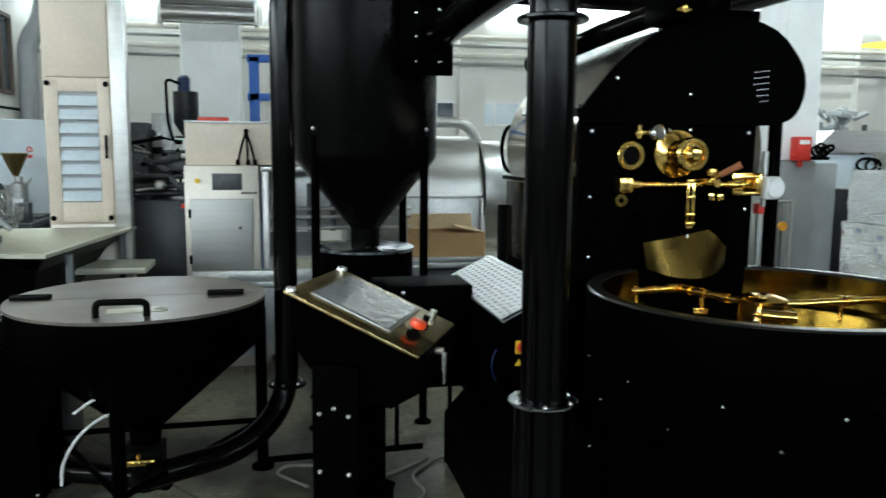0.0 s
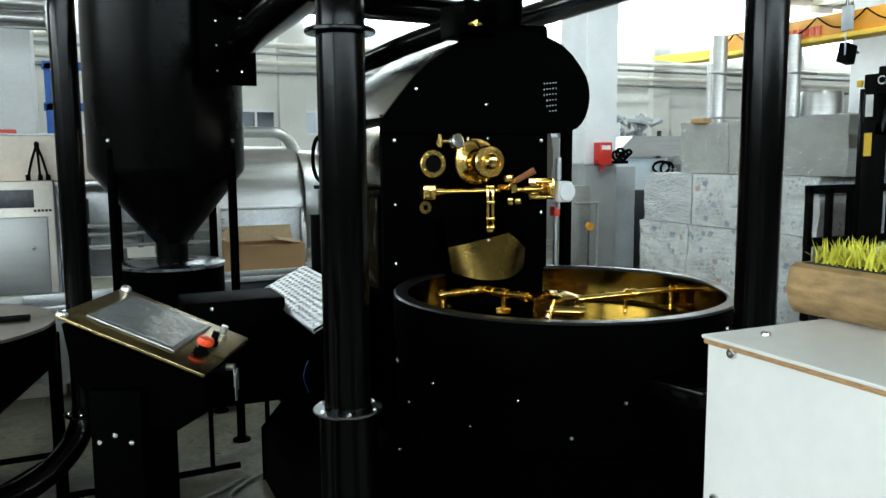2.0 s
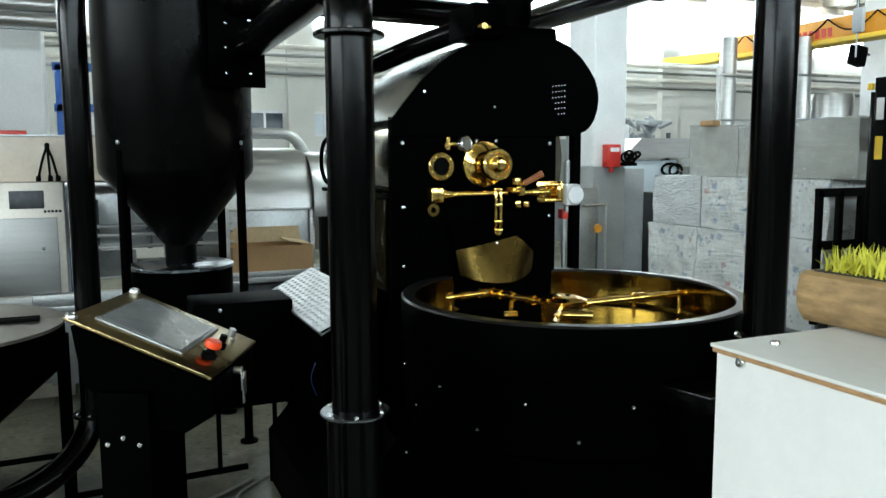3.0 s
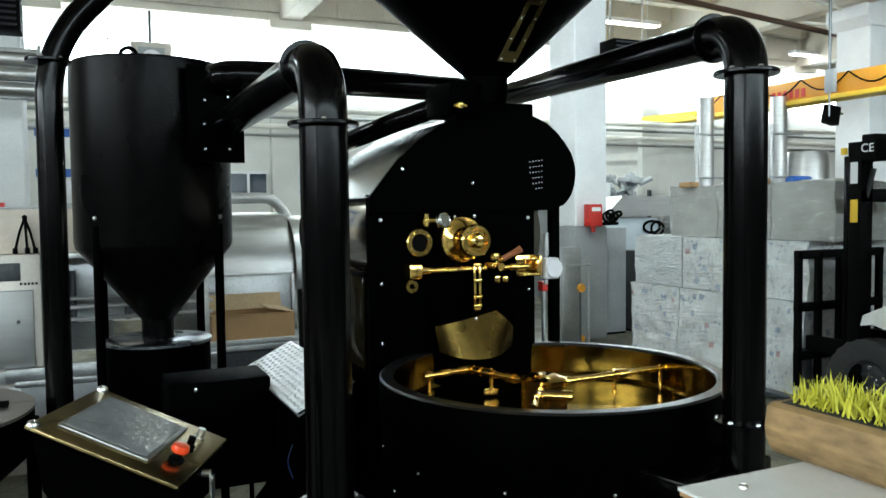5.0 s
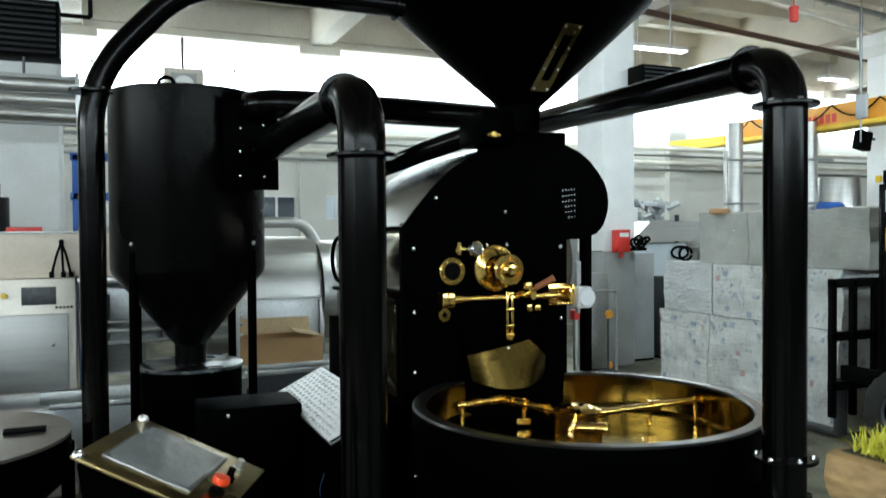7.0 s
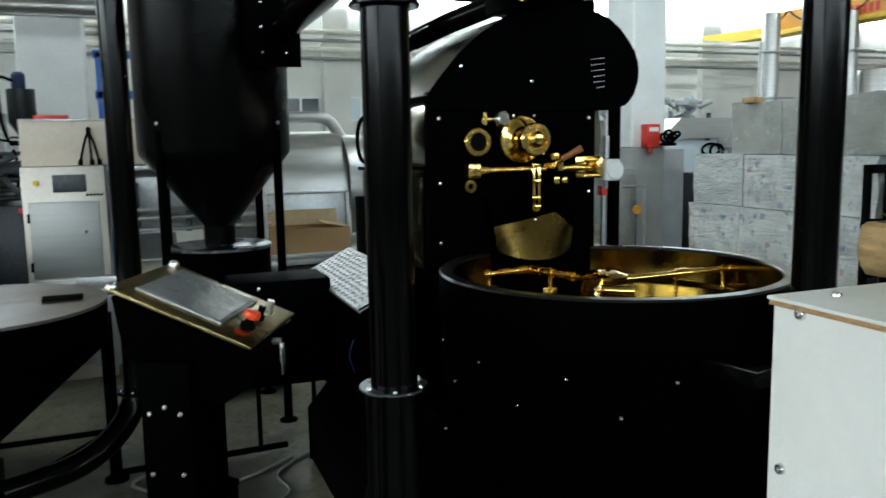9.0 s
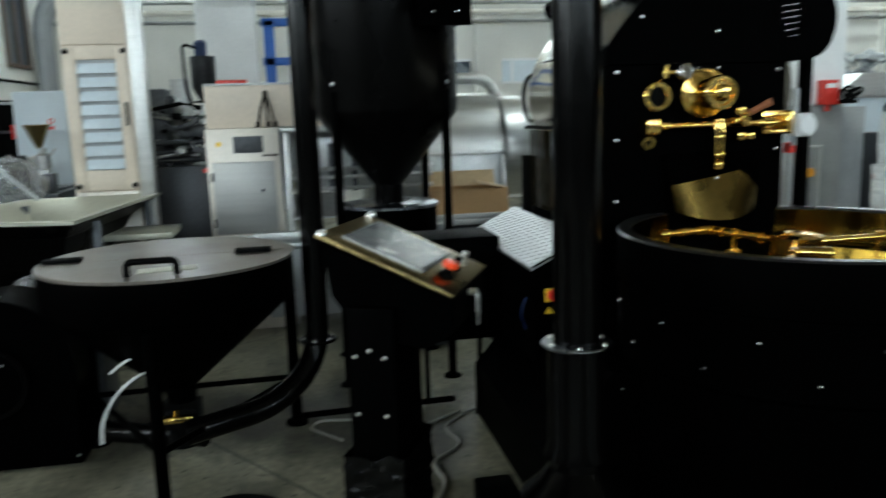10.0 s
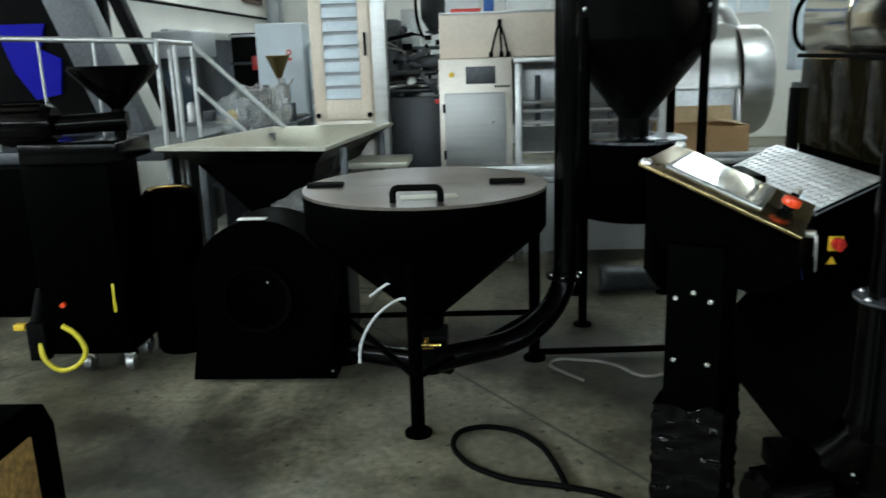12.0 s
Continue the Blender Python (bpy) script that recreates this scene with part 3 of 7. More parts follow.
    bolts(t, [(1.345, FACE - 0.012, z) for z in (1.64, 1.36, 1.1)] + [(2.085, FACE - 0.012, z) for z in (1.64, 1.3)] +
          [(1.70, FACE - 0.012, 1.65), (1.80, FACE - 0.012, 1.65), (1.44, FACE - 0.036, 1.86), (1.78, FACE - 0.036, 1.80)], (0, -1, 0), 0.009)
    # sight glass ring

    def front(x, z):
        return Matrix.Translation((x, FACE - 0.012, z)) @ Matrix.Rotation(radians(90), 4, "X")
    bm = B()
    lathe(bm, [(0.036, 0), (0.036, 0.012), (0.04, 0.018), (0.058, 0.018), (0.062, 0.014), (0.062, 0)], 40, front(1.524, 1.537))
    sg = part("sight_glass", bm, brass, t, "round brass sight glass ring")
    bm = B()
    lathe(bm, [(0, 0.006), (0.036, 0.006)], 32, front(1.524, 1.537))
    part("pane", bm, black_matte, sg)
    bolts(sg, [(1.524 + 0.05 * math.cos(a), FACE - 0.03, 1.537 + 0.05 * math.sin(a)) for a in (0.6, 2.2, 3.7, 5.3)], (0, -1, 0), 0.004, brass)
    # sampler: wide brass flange with a projecting barrel
    bm = B()
    lathe(bm, [(0, 0), (0.105, 0), (0.107, 0.005), (0.103, 0.016), (0.085, 0.02), (0.06, 0.035), (0.052, 0.055), (0.05, 0.13), (0, 0.13)], 56, front(1.735, 1.545))
    sp = part("sampler_flange", bm, brass, t)
    bm = B()
    lathe(bm, [(0, 0.12), (0.066, 0.12), (0.072, 0.128), (0.072, 0.15), (0.066, 0.158), (0.052, 0.158), (0.048, 0.15), (0.036, 0.15), (0.034, 0.165), (0.022, 0.178), (0, 0.182)], 48, front(1.735, 1.545))
    part("sampler_cap", bm, brass, t)
    bolts(sp, [(1.735 + 0.092 * math.cos(a), FACE - 0.032, 1.545 + 0.092 * math.sin(a)) for a in (2.4, 3.9, 4.9, 0.8)], (0, -1, 0), 0.008, brass)
    # lever with wooden grip
    bm = B()
    rod(bm, (1.85, FACE - 0.10, 1.425), (1.89, FACE - 0.155, 1.47), 0.011, 14)
    rod(bm, (1.845, FACE - 0.05, 1.425), (1.875, FACE - 0.13, 1.425), 0.02, 16)
    lathe(bm, [(0, 0), (0.02, 0.005), (0.024, 0.02), (0.02, 0.035), (0, 0.04)], 18, Matrix.Translation((1.845, FACE - 0.13, 1.45)))
    lv = part("door_lever", bm, brass, t)
    bm = B()
    rod(bm, (1.875, FACE - 0.145, 1.46), (1.945, FACE - 0.19, 1.505), 0.0125, 18, 0.0155)
    part("grip", bm, copper, lv, "reddish wooden grip")
    # pressure gauge
    bm = B()
    lathe(bm, [(0, 0), (0.03, 0), (0.038, 0.01), (0.038, 0.03), (0.033, 0.036), (0.03, 0.033), (0, 0.033)], 32, Matrix.Translation((1.61, FACE - 0.05, 1.632)) @ Matrix.Rotation(radians(80), 4, "X") @ Matrix.Rotation(radians(25), 4, "Y"))
    part("thermometer_dial", bm, zinc, t, "small round steel dial")
    bm = B()
    rod(bm, (1.545, FACE - 0.012, 1.63), (1.545, FACE - 0.05, 1.63), 0.016, 14)
    rod(bm, (1.535, FACE - 0.04, 1.635), (1.60, FACE - 0.045, 1.635), 0.01, 12)
    rod(bm, (1.55, FACE - 0.04, 1.61), (1.55, FACE - 0.04, 1.665), 0.012, 12)
    part("dial_fitting", bm, brass, t)
    # door bar
    bm = B()
    rod(bm, (1.50, FACE - 0.055, 1.414), (2.06, FACE - 0.055, 1.414), 0.0125, 20)
    for x in (1.535, 1.98):
        rod(bm, (x - 0.02, FACE - 0.055, 1.414), (x + 0.02, FACE - 0.055, 1.414), 0.02, 20)
    part("door_bar", bm, brass, t)
    bm = B()
    box(bm, 1.455, 1.515, FACE - 0.075, FACE - 0.012, 1.38, 1.445, 0.006)
    part("bar_block", bm, brass, t)
    bm = B()
    for a, b, c, d in ((2.02, 2.105, 1.372, 1.382), (2.02, 2.105, 1.444, 1.454), (2.09, 2.105, 1.382, 1.444)):
        box(bm, a, b, FACE - 0.085, FACE - 0.075, c, d, 0.002)
    box(bm, 2.01, 2.115, FACE - 0.03, FACE - 0.02, 1.365, 1.465, 0.003)
    box(bm, 2.105, 2.118, FACE - 0.085, FACE - 0.02, 1.365, 1.465, 0.003)
    part("bar_bracket", bm, brass, t)
    bm = B()
    lathe(bm, [(0.012, 0), (0.012, 0.014), (0.028, 0.014), (0.03, 0.01), (0.03, 0)], 24, front(1.485, 1.345))
    part("brass_ring", bm, brass, t)
    bm = B()
    box(bm, 1.765, 1.778, FACE - 0.075, FACE - 0.062, 1.25, 1.435, 0.003)
    box(bm, 1.79, 1.803, FACE - 0.075, FACE - 0.062, 1.25, 1.435, 0.003)
    for z in (1.245, 1.285, 1.36, 1.43):
        box(bm, 1.763, 1.805, FACE - 0.078, FACE - 0.06, z - 0.008, z + 0.008, 0.003)
    lathe(bm, [(0, 0), (0.02, 0), (0.022, 0.01), (0.016, 0.02), (0, 0.022)], 20, front(1.784, 1.235) @ Matrix.Translation((0, 0, 0.04)))
    part("door_latch", bm, brass, t)
    for x, z in ((1.70, 1.225), (1.915, 1.36)):
        bm = B()
        box(bm, x - 0.035, x - 0.005, FACE - 0.06, FACE - 0.03, z - 0.018, z + 0.018, 0.005)
        box(bm, x + 0.005, x + 0.035, FACE - 0.065, FACE - 0.03, z - 0.015, z + 0.015, 0.006)
        part("hinge_block", bm, brass, t)
    # discharge door: a bowed dark apron; its peaked brass part paints the tray's reflection
    def apron(x, z, out=0.0):
        u = (x - 1.775) / 0.21
        drop = max(0.0, min(1.0, (1.30 - z) / 0.28))
        return Vector((1.775 + (x - 1.775) * (1.05 - 0.20 * drop), FACE - 0.045 - 0.10 * drop * (1 - 0.75 * u * u) - out, z))

    def apron_sheet(name, low, high, mat, out, label=""):
        bm = B()
        cols = []
        for k in range(29):
            x = 1.565 + 0.42 * k / 28
            u = (x - 1.775) / 0.21
            z0, z1 = low(u), high(u)
            cols.append([bm.verts.new(apron(x, z0 + (z1 - z0) * j / 6, out)) for j in range(7)])
        for a, b in zip(cols, cols[1:]):
            for j in range(6):
                bm.faces.new((a[j], b[j], b[j + 1], a[j + 1]))
        bmesh.ops.solidify(bm, geom=bm.faces[:], thickness=0.004)
        part(name, bm, mat, t, label)
    bottom = lambda u: 1.018 + 0.035 * abs(u) ** 2.5
    apron_sheet("discharge_door", bottom, lambda u: 1.30, black, 0.0)
    apron_sheet("door_tray_reflection", bottom, lambda u: 1.165 + (0.055 * (u + 1) / 1.5 if u < 0.5 else 0.055 - 0.16 * (u - 0.5)), mirrored_brass, 0.007, "tray's brass reflection painted as a sheet on the lower door")
    bolts(t, [apron(1.765, 1.19, 0.006)], (0, -1, 0), 0.008)
    # white limit switch box beside the door
    bm = B()
    box(bm, 2.135, 2.215, FACE - 0.09, FACE - 0.02, 1.35, 1.45, 0.012)
    lathe(bm, [(0, 0), (0.042, 0), (0.046, 0.006), (0.04, 0.014), (0, 0.016)], 24, Matrix.Translation((2.178, FACE - 0.09, 1.40)) @ Matrix.Rotation(radians(90), 4, "X"))
    part("switch_box", bm, white_plastic, t, "white plastic switch box")
    # post and gas train right of the face
    bm = B()
    box(bm, 2.325, 2.37, 3.1, 3.15, 0.0, 1.72, 0.004)
    part("side_post", bm, black, t)
    bm = B()
    rod(bm, (2.284, 3.12, 0.0), (2.284, 3.12, 1.27), 0.011, 12)
    rod(bm, (2.285, 3.1, 1.45), (2.285, 3.1, 1.56), 0.017, 18)
    rod(bm, (2.285, 3.1, 1.30), (2.285, 3.1, 1.46), 0.012, 12)
    part("gas_pipe", bm, steel_dull, t)
    bm = B()
    box(bm, 2.265, 2.30, 3.1, 3.15, 1.265, 1.315, 0.006)
    part("valve_body", bm, red, t, "small red valve")
    # cooling tray
    T = Matrix.Translation(TC)
    # top ring in a lighter black that paints its sheen; outer side stays black
    bm = B()
    lathe(bm, [(TR - 0.055, 0.90), (TR - 0.055, 1.036), (TR - 0.05, 1.042), (TR - 0.008, 1.042), (TR - 0.001, 1.035)], 120, T)
    part("tray_rim", bm, rim_top_sheen, t, "black rolled tray rim with its top lightened for sheen")
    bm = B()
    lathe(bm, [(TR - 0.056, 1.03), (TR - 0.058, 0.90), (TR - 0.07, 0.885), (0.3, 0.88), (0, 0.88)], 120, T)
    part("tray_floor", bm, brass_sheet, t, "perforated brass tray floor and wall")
    bm = B()
    lathe(bm, [(TR - 0.001, 1.0345), (TR, 1.03), (TR, 0.86), (TR - 0.008, 0.855)], 120, T)
    part("tray_wall", bm, black, t)
    bm = B()
    lathe(bm, [(TR - 0.01, 0.86), (TR - 0.012, 0.60), (TR - 0.03, 0.58), (TR - 0.03, 0.06)], 96, T)
    part("tray_skirt", bm, black, t)
    for k in range(14):
        a = radians(150 + k * 15)
        d = Vector((math.cos(a), math.sin(a), 0))
        bolts(t, [TC + d * (TR - 0.011) + Vector((0, 0, 0.775 if k % 2 else 0.66))], d, 0.0065)
    # stirrer
    hub = Vector((1.818, 2.380, 0))
    top = 1.028
    bm = B()
    lathe(bm, [(0, 0.88), (0.088, 0.88), (0.088, top - 0.035), (0.094, top - 0.03), (0.094, top - 0.018), (0.08, top - 0.012), (0.045, top - 0.002), (0, top)], 48, Matrix.Translation(hub))
    part("stirrer_hub", bm, brass, t)
    p = hub + Vector((0, 0, 0.983))
    q = Vector((1.732, 2.658, 0.983))
    bars = [(p, Vector((2.479, 2.417, 0.983)), (0.55, 0.93)), (p, q, (1.0,)), (q, Vector((1.698, 2.787, 0.983)), ()), (Vector((1.698, 2.787, 0.983)), Vector((1.470, 2.739, 0.983)), (0.95,)),
            (p, Vector((1.590, 2.082, 0.983)), (0.8,)), (Vector((1.713, 2.223, 0.983)), Vector((1.790, 2.167, 0.983)), (0.9,))]
    for a, b, us in bars:
        d = (b - a).normalized()
        bm = B()
        rod(bm, a + d * 0.03, b, 0.0135, 16)
        for u in (0.16, 0.6, 1.0):
            c = a.lerp(b, u)
            rod(bm, c - d * 0.02, c + d * 0.02, 0.02, 16)
        arm = part("stirrer_arm", bm, brass, t)
        for u in us:
            c = a.lerp(b, u)
            bm = B()
            rod(bm, c + Vector((0, 0, 0.022)), Vector((c.x, c.y, 0.90)), 0.009, 12)
            box(bm, -0.03, 0.03, -0.003, 0.003, -0.025, 0.0, 0.001, Matrix.Translation(Vector((c.x, c.y, 0.918))) @ Matrix.Rotation(math.atan2(d.y, d.x) + 0.9, 4, "Z"))
            part("paddle", bm, brass, arm)


roaster()


def feed_hopper():
    c = (2.04, 3.25)
    t = thing("feed_hopper", (*c, 2.12), "large black conical bean hopper above the roaster", "hopper")
    T = Matrix.Translation((*c, 0))
    bm = B()
    lathe(bm, [(0.10, 2.33), (0.64, 2.82), (0.65, 2.83), (0.65, 3.2), (0.64, 3.2), (0.63, 2.84), (0.09, 2.34)], 96, T)
    part("cone", bm, black, t)
    bm = B()
    lathe(bm, [(0.1, 2.2), (0.105, 2.335)], 48, T)
    box(bm, c[0] - 0.18, c[0] + 0.18, c[1] - 0.15, c[1] + 0.15, 2.1, 2.2, 0.008)
    part("neck", bm, black, t)
    # slotted sight window on the cone
    a = radians(274)
    p0, p1 = Vector((0.20, 0, 2.43)), Vector((0.42, 0, 2.63))
    mid = (p0 + p1) / 2
    slope = (p1 - p0).normalized()
    r = Matrix.Rotation(a, 4, "Z")
    xax, zax = r @ slope, r @ Vector((slope.z, 0, -slope.x))
    yax = zax.cross(xax)
    m = Matrix.Translation(Vector((*c, 0)) + (r @ mid) + zax * 0.012) @ Matrix((xax, yax, zax)).transposed().to_4x4()
    bm = B()
    for x0, x1, y0, y1 in ((-0.19, 0.19, -0.05, -0.025), (-0.19, 0.19, 0.025, 0.05), (-0.19, -0.13, -0.025, 0.025), (0.13, 0.19, -0.025, 0.025)):
        box(bm, x0, x1, y0, y1, 0, 0.006, 0.0, m)
    w = part("sight_slot", bm, bronze, t, "bronze frame round a slotted sight window")
    bolts(w, [m @ Vector((x, y, 0.006)) for x in (-0.175, -0.06, 0.06, 0.175) for y in (-0.038, 0.038)], zax, 0.006)
    # slide gate beside the neck
    bm = B()
    box(bm, 1.64, 1.80, 2.84, 3.1, 2.10, 2.24, 0.006)
    part("gate_box", bm, black, t)
    bm = B()
    rod(bm, (1.64, 2.8, 2.13), (1.70, 2.8, 2.13), 0.008, 14)
    lathe(bm, [(0, 0), (0.014, 0), (0.018, 0.008), (0.014, 0.02), (0, 0.02)], 20, Matrix.Translation((1.665, 2.80, 2.13)) @ Matrix.Rotation(radians(90), 4, "X"))
    part("gate_knob", bm, brass, t)


feed_hopper()


def pipe_run(name, pts, r, bend, label, flanges=(), mat=None, seg=28):
    t = thing(name, tuple(pts[0]), label, "pipe")
    bm = B()
    tube(bm, rounded(pts, bend, 16), r, seg)
    part("tube", bm, mat or black_gloss, t)
    for c, d in flanges:
        flange(t, Vector(c), d, r + (0.034 if d[2] == 1 else 0.016), 0.007, r * 0.5)
    return t


LP = (0.848, 2.07)
pipe_run("exhaust_pipe", [(*LP, 0.30), (*LP, 2.145), (0.86, 3.87, 2.14)], 0.074, 0.17, "thick black exhaust pipe rising past the cooling tray to the cyclone",
         [((*LP, 1.946), (0, 0, 1)), ((0.849, 2.25, 2.145), (0, 1, 0))])
foot = thing("pipe_foot", (*LP, 0.30), "black pipe foot with a bare steel flange plate", "pipe")
bm = B()
lathe(bm, [(0.0755, 0.765), (0.092, 0.76), (0.092, 0.45), (0.105, 0.40), (0, 0.40)], 40, Matrix.Translation((*LP, 0)))
part("sleeve", bm, black_gloss, foot)
flange(foot, Vector((*LP, 0.772)), (0, 0, 1), 0.112, 0.005, 0.0755, 6, steel_lid)
RP = (2.085, 1.6)
pipe_run("exhaust_pipe", [(*RP, 0.02), (*RP, 2.235), (2.40, 3.3, 2.33), (2.43, 3.9, 2.34)], 0.066, 0.15, "black exhaust pipe arching from the roaster down beside the tray",
         [((*RP, 2.10), (0, 0, 1)), ((*RP, 0.99), (0, 0, 1)), ((2.117, 1.775, 2.245), (0.18, 1, 0.05))])
pipe_run("feed_pipe", [(-0.50, 3.02, 0.22), (-0.12, 3.12, 0.27), (0.065, 3.3, 0.42), (0.065, 3.3, 2.36), (0.46, 3.3, 2.80), (1.42, 3.26, 2.78)], 0.052, 0.22,
         "black pneumatic bean pipe bending up to the feed hopper", [((0.065, 3.3, 0.498), (0, 0, 1)), ((0.065, 3.3, 2.30), (0, 0, 1)), ((1.385, 3.262, 2.781), (1, 0, 0))])
pipe_run("smoke_pipe", [(0.80, 3.88, 2.36), (0.85, 3.76, 2.365), (1.05, 3.75, 2.37), (2.3, 4.0, 2.40)], 0.075, 0.1, "black horizontal smoke pipe behind the roaster")
pipe_run("drum_exhaust_pipe", [(1.42, 4.0, 2.02), (1.60, 3.4, 2.12), (1.80, 3.05, 2.2)], 0.05, 0.05, "short sloping black pipe above the drum")


def cyclone():
    c = (0.535, 4.32)
    t = thing("cyclone", (*c, 0), "tall black cyclone separator on legs with a chaff drum below", "cyclone separator")
    T = Matrix.Translation((*c, 0))
    bm = B()
    lathe(bm, [(0, 2.475), (0.40, 2.475), (0.41, 2.465), (0.41, 1.53), (0.405, 1.51)], 80, T)
    part("barrel", bm, black_satin, t)
    bm = B()
    lathe(bm, [(0.408, 1.53), (0.404, 1.50), (0.085, 1.10), (0.085, 0.985)], 80, T)
    part("cone", bm, black_satin, t)
    bm = B()
    box(bm, 0.668, 0.946, 3.86, 3.872, 1.936, 2.426, 0.003)
    box(bm, 0.69, 0.925, 3.872, 4.3, 1.96, 2.41)
    p = part("inlet_box", bm, black, t)
    bolts(p, [(x, 3.859, z) for x in (0.75,) for z in (2.005, 2.13, 2.25, 2.385)] + [(0.925, 3.859, 2.385)] + [(0.87, 3.859, 2.005), (0.87, 3.859, 2.27)], (0, -1, 0), 0.008)
    for dx, dy in ((-0.12, -0.2), (0.2, 0.1)):
        bm = B()
        m = Matrix.Translation((c[0] + dx, c[1] + dy, 2.495)) @ Matrix.Rotation(radians(90), 4, "X")
        lathe(bm, [(0.03, -0.006), (0.05, -0.006), (0.05, 0.006), (0.03, 0.006)], 24, m, True)
        part("lifting_eye", bm, black, t)
    for a in (222, 318, 48, 132):
        d = Vector((math.cos(radians(a)), math.sin(radians(a)), 0))
        p = Vector((*c, 0)) + d * 0.40
        bm = B()
        rod(bm, p, p + Vector((0, 0, 1.62)), 0.024, 16)
        lathe(bm, [(0, 0), (0.05, 0), (0.05, 0.01), (0.03, 0.02), (0.024, 0.02)], 20, Matrix.Translation(p))
        part("leg", bm, black, t)
        bolts(t, [Vector((*c, 1.66)) + d * 0.41], d, 0.012, steel_dull)
    bm = B()
    lathe(bm, [(0, 0.995), (0.275, 0.995), (0.283, 0.99), (0.283, 0.975), (0.276, 0.97)], 64, T)
    d = part("drum_lid", bm, steel_lid, t, "satin steel drum lid")
    bm = B()
    lathe(bm, [(0.276, 0.972), (0.276, 0.56), (0, 0.56)], 64, T)
    part("chaff_drum", bm, black, t)


cyclone()


def loading_hopper():
    c = (-0.54, 3.245)
    t = thing("loading_hopper", (*c, 0), "round black loading hopper on legs with a satin hinged lid", "hopper")
    T = Matrix.Translation((*c, 0))
    R = 0.515
    bm = B()
    lathe(bm, [(R - 0.004, 0.918), (R, 0.90), (R, 0.76), (R - 0.01, 0.745), (0.07, 0.36), (0.06, 0.28), (0, 0.28)], 96, T)
    part("funnel", bm, black, t)
    for s in (0, 1):      # two half lids along a seam
        bm = B()
        pts = [(R * 1.005 * math.cos(math.pi * k / 40 + s * math.pi + 0.08), R * 1.005 * math.sin(math.pi * k / 40 + s * math.pi + 0.08)) for k in range(41)]
        sh = Vector((-math.sin(0.08), math.cos(0.08))) * (0.002 if s == 0 else -0.002)
        prism(bm, [(c[0] + x + sh.x, c[1] + y + sh.y) for x, y in pts], 0.918, 0.930, "z")
        lid = part("lid_half", bm, lid_paint, t, "satin grey-brown lid half")
        if s:
            bm = B()
            tube(bm, rounded([(-0.63, 2.83, 0.93), (-0.63, 2.83, 0.985), (-0.45, 2.83, 0.985), (-0.45, 2.83, 0.93)], 0.025), 0.013, 12)
            part("handle", bm, black_matte, lid)
            bm = B()
            box(bm, -0.11, 0.11, -0.045, 0.045, 0, 0.004, 0.001, Matrix.Translation((-0.50, 2.93, 0.9305)) @ Matrix.Rotation(0.15, 4, "Z"))
            part("name_plate", bm, hopper_beige, lid, "pale engraved plate")
    for x in (-0.965, -0.19):
        bm = B()
        box(bm, -0.075, 0.075, -0.03, -0.002, 0, 0.016, 0.003, Matrix.Translation((x, 3.24, 0.93)))
        box(bm, -0.075, 0.075, 0.002, 0.03, 0, 0.016, 0.003, Matrix.Translation((x, 3.24, 0.93)))
        rod(bm, (x - 0.075, 3.24, 0.942), (x + 0.075, 3.24, 0.942), 0.008, 12)
        part("hinge", bm, black_matte, t)
    feet = [(-0.565, 2.79), (-0.055, 3.57), (-0.98, 3.55)]
    for x, y in feet:
        bm = B()
        rod(bm, (x, y, 0), (x, y, 0.80), 0.028, 16)
        lathe(bm, [(0, 0), (0.055, 0), (0.055, 0.012), (0.035, 0.028), (0.028, 0.028)], 24, Matrix.Translation((x, y, 0)))
        part("leg", bm, black, t)
    for (xa, ya), (xb, yb) in zip(feet, feet[1:] + feet[:1]):
        bm = B()
        rod(bm, (xa, ya, 0.24), (xb, yb, 0.24), 0.014, 12)
        part("brace", bm, black, t)
    bm = B()
    box(bm, -0.62, -0.46, 3.12, 3.28, 0.20, 0.29, 0.006)
    rod(bm, (-0.54, 3.2, 0.1), (-0.54, 3.2, 0.2), 0.06, 20)
    part("outlet_valve", bm, black_matte, t)
    bm = B()
    rod(bm, (-0.60, 3.06, 0.27), (-0.48, 3.06, 0.27), 0.017, 14)
    rod(bm, (-0.54, 3.06, 0.27), (-0.54, 3.06, 0.31), 0.01, 12)
    part("air_fitting", bm, brass, t)
    for pts in ([(-0.57, 2.85, 0.60), (-0.627, 2.97, 0.596), (-0.698, 2.97, 0.566), (-0.758, 2.97, 0.519)],
                [(-0.57, 2.85, 0.52), (-0.626, 2.97, 0.517), (-0.714, 2.97, 0.463), (-0.776, 2.97, 0.386), (-0.811, 2.97, 0.307), (-0.815, 2.97, 0.23)]):
        bm = B()
        tube(bm, rounded(pts, 0.05), 0.006, 10)
        part("air_hose", bm, white_hose, t, "translucent white air hose")


loading_hopper()


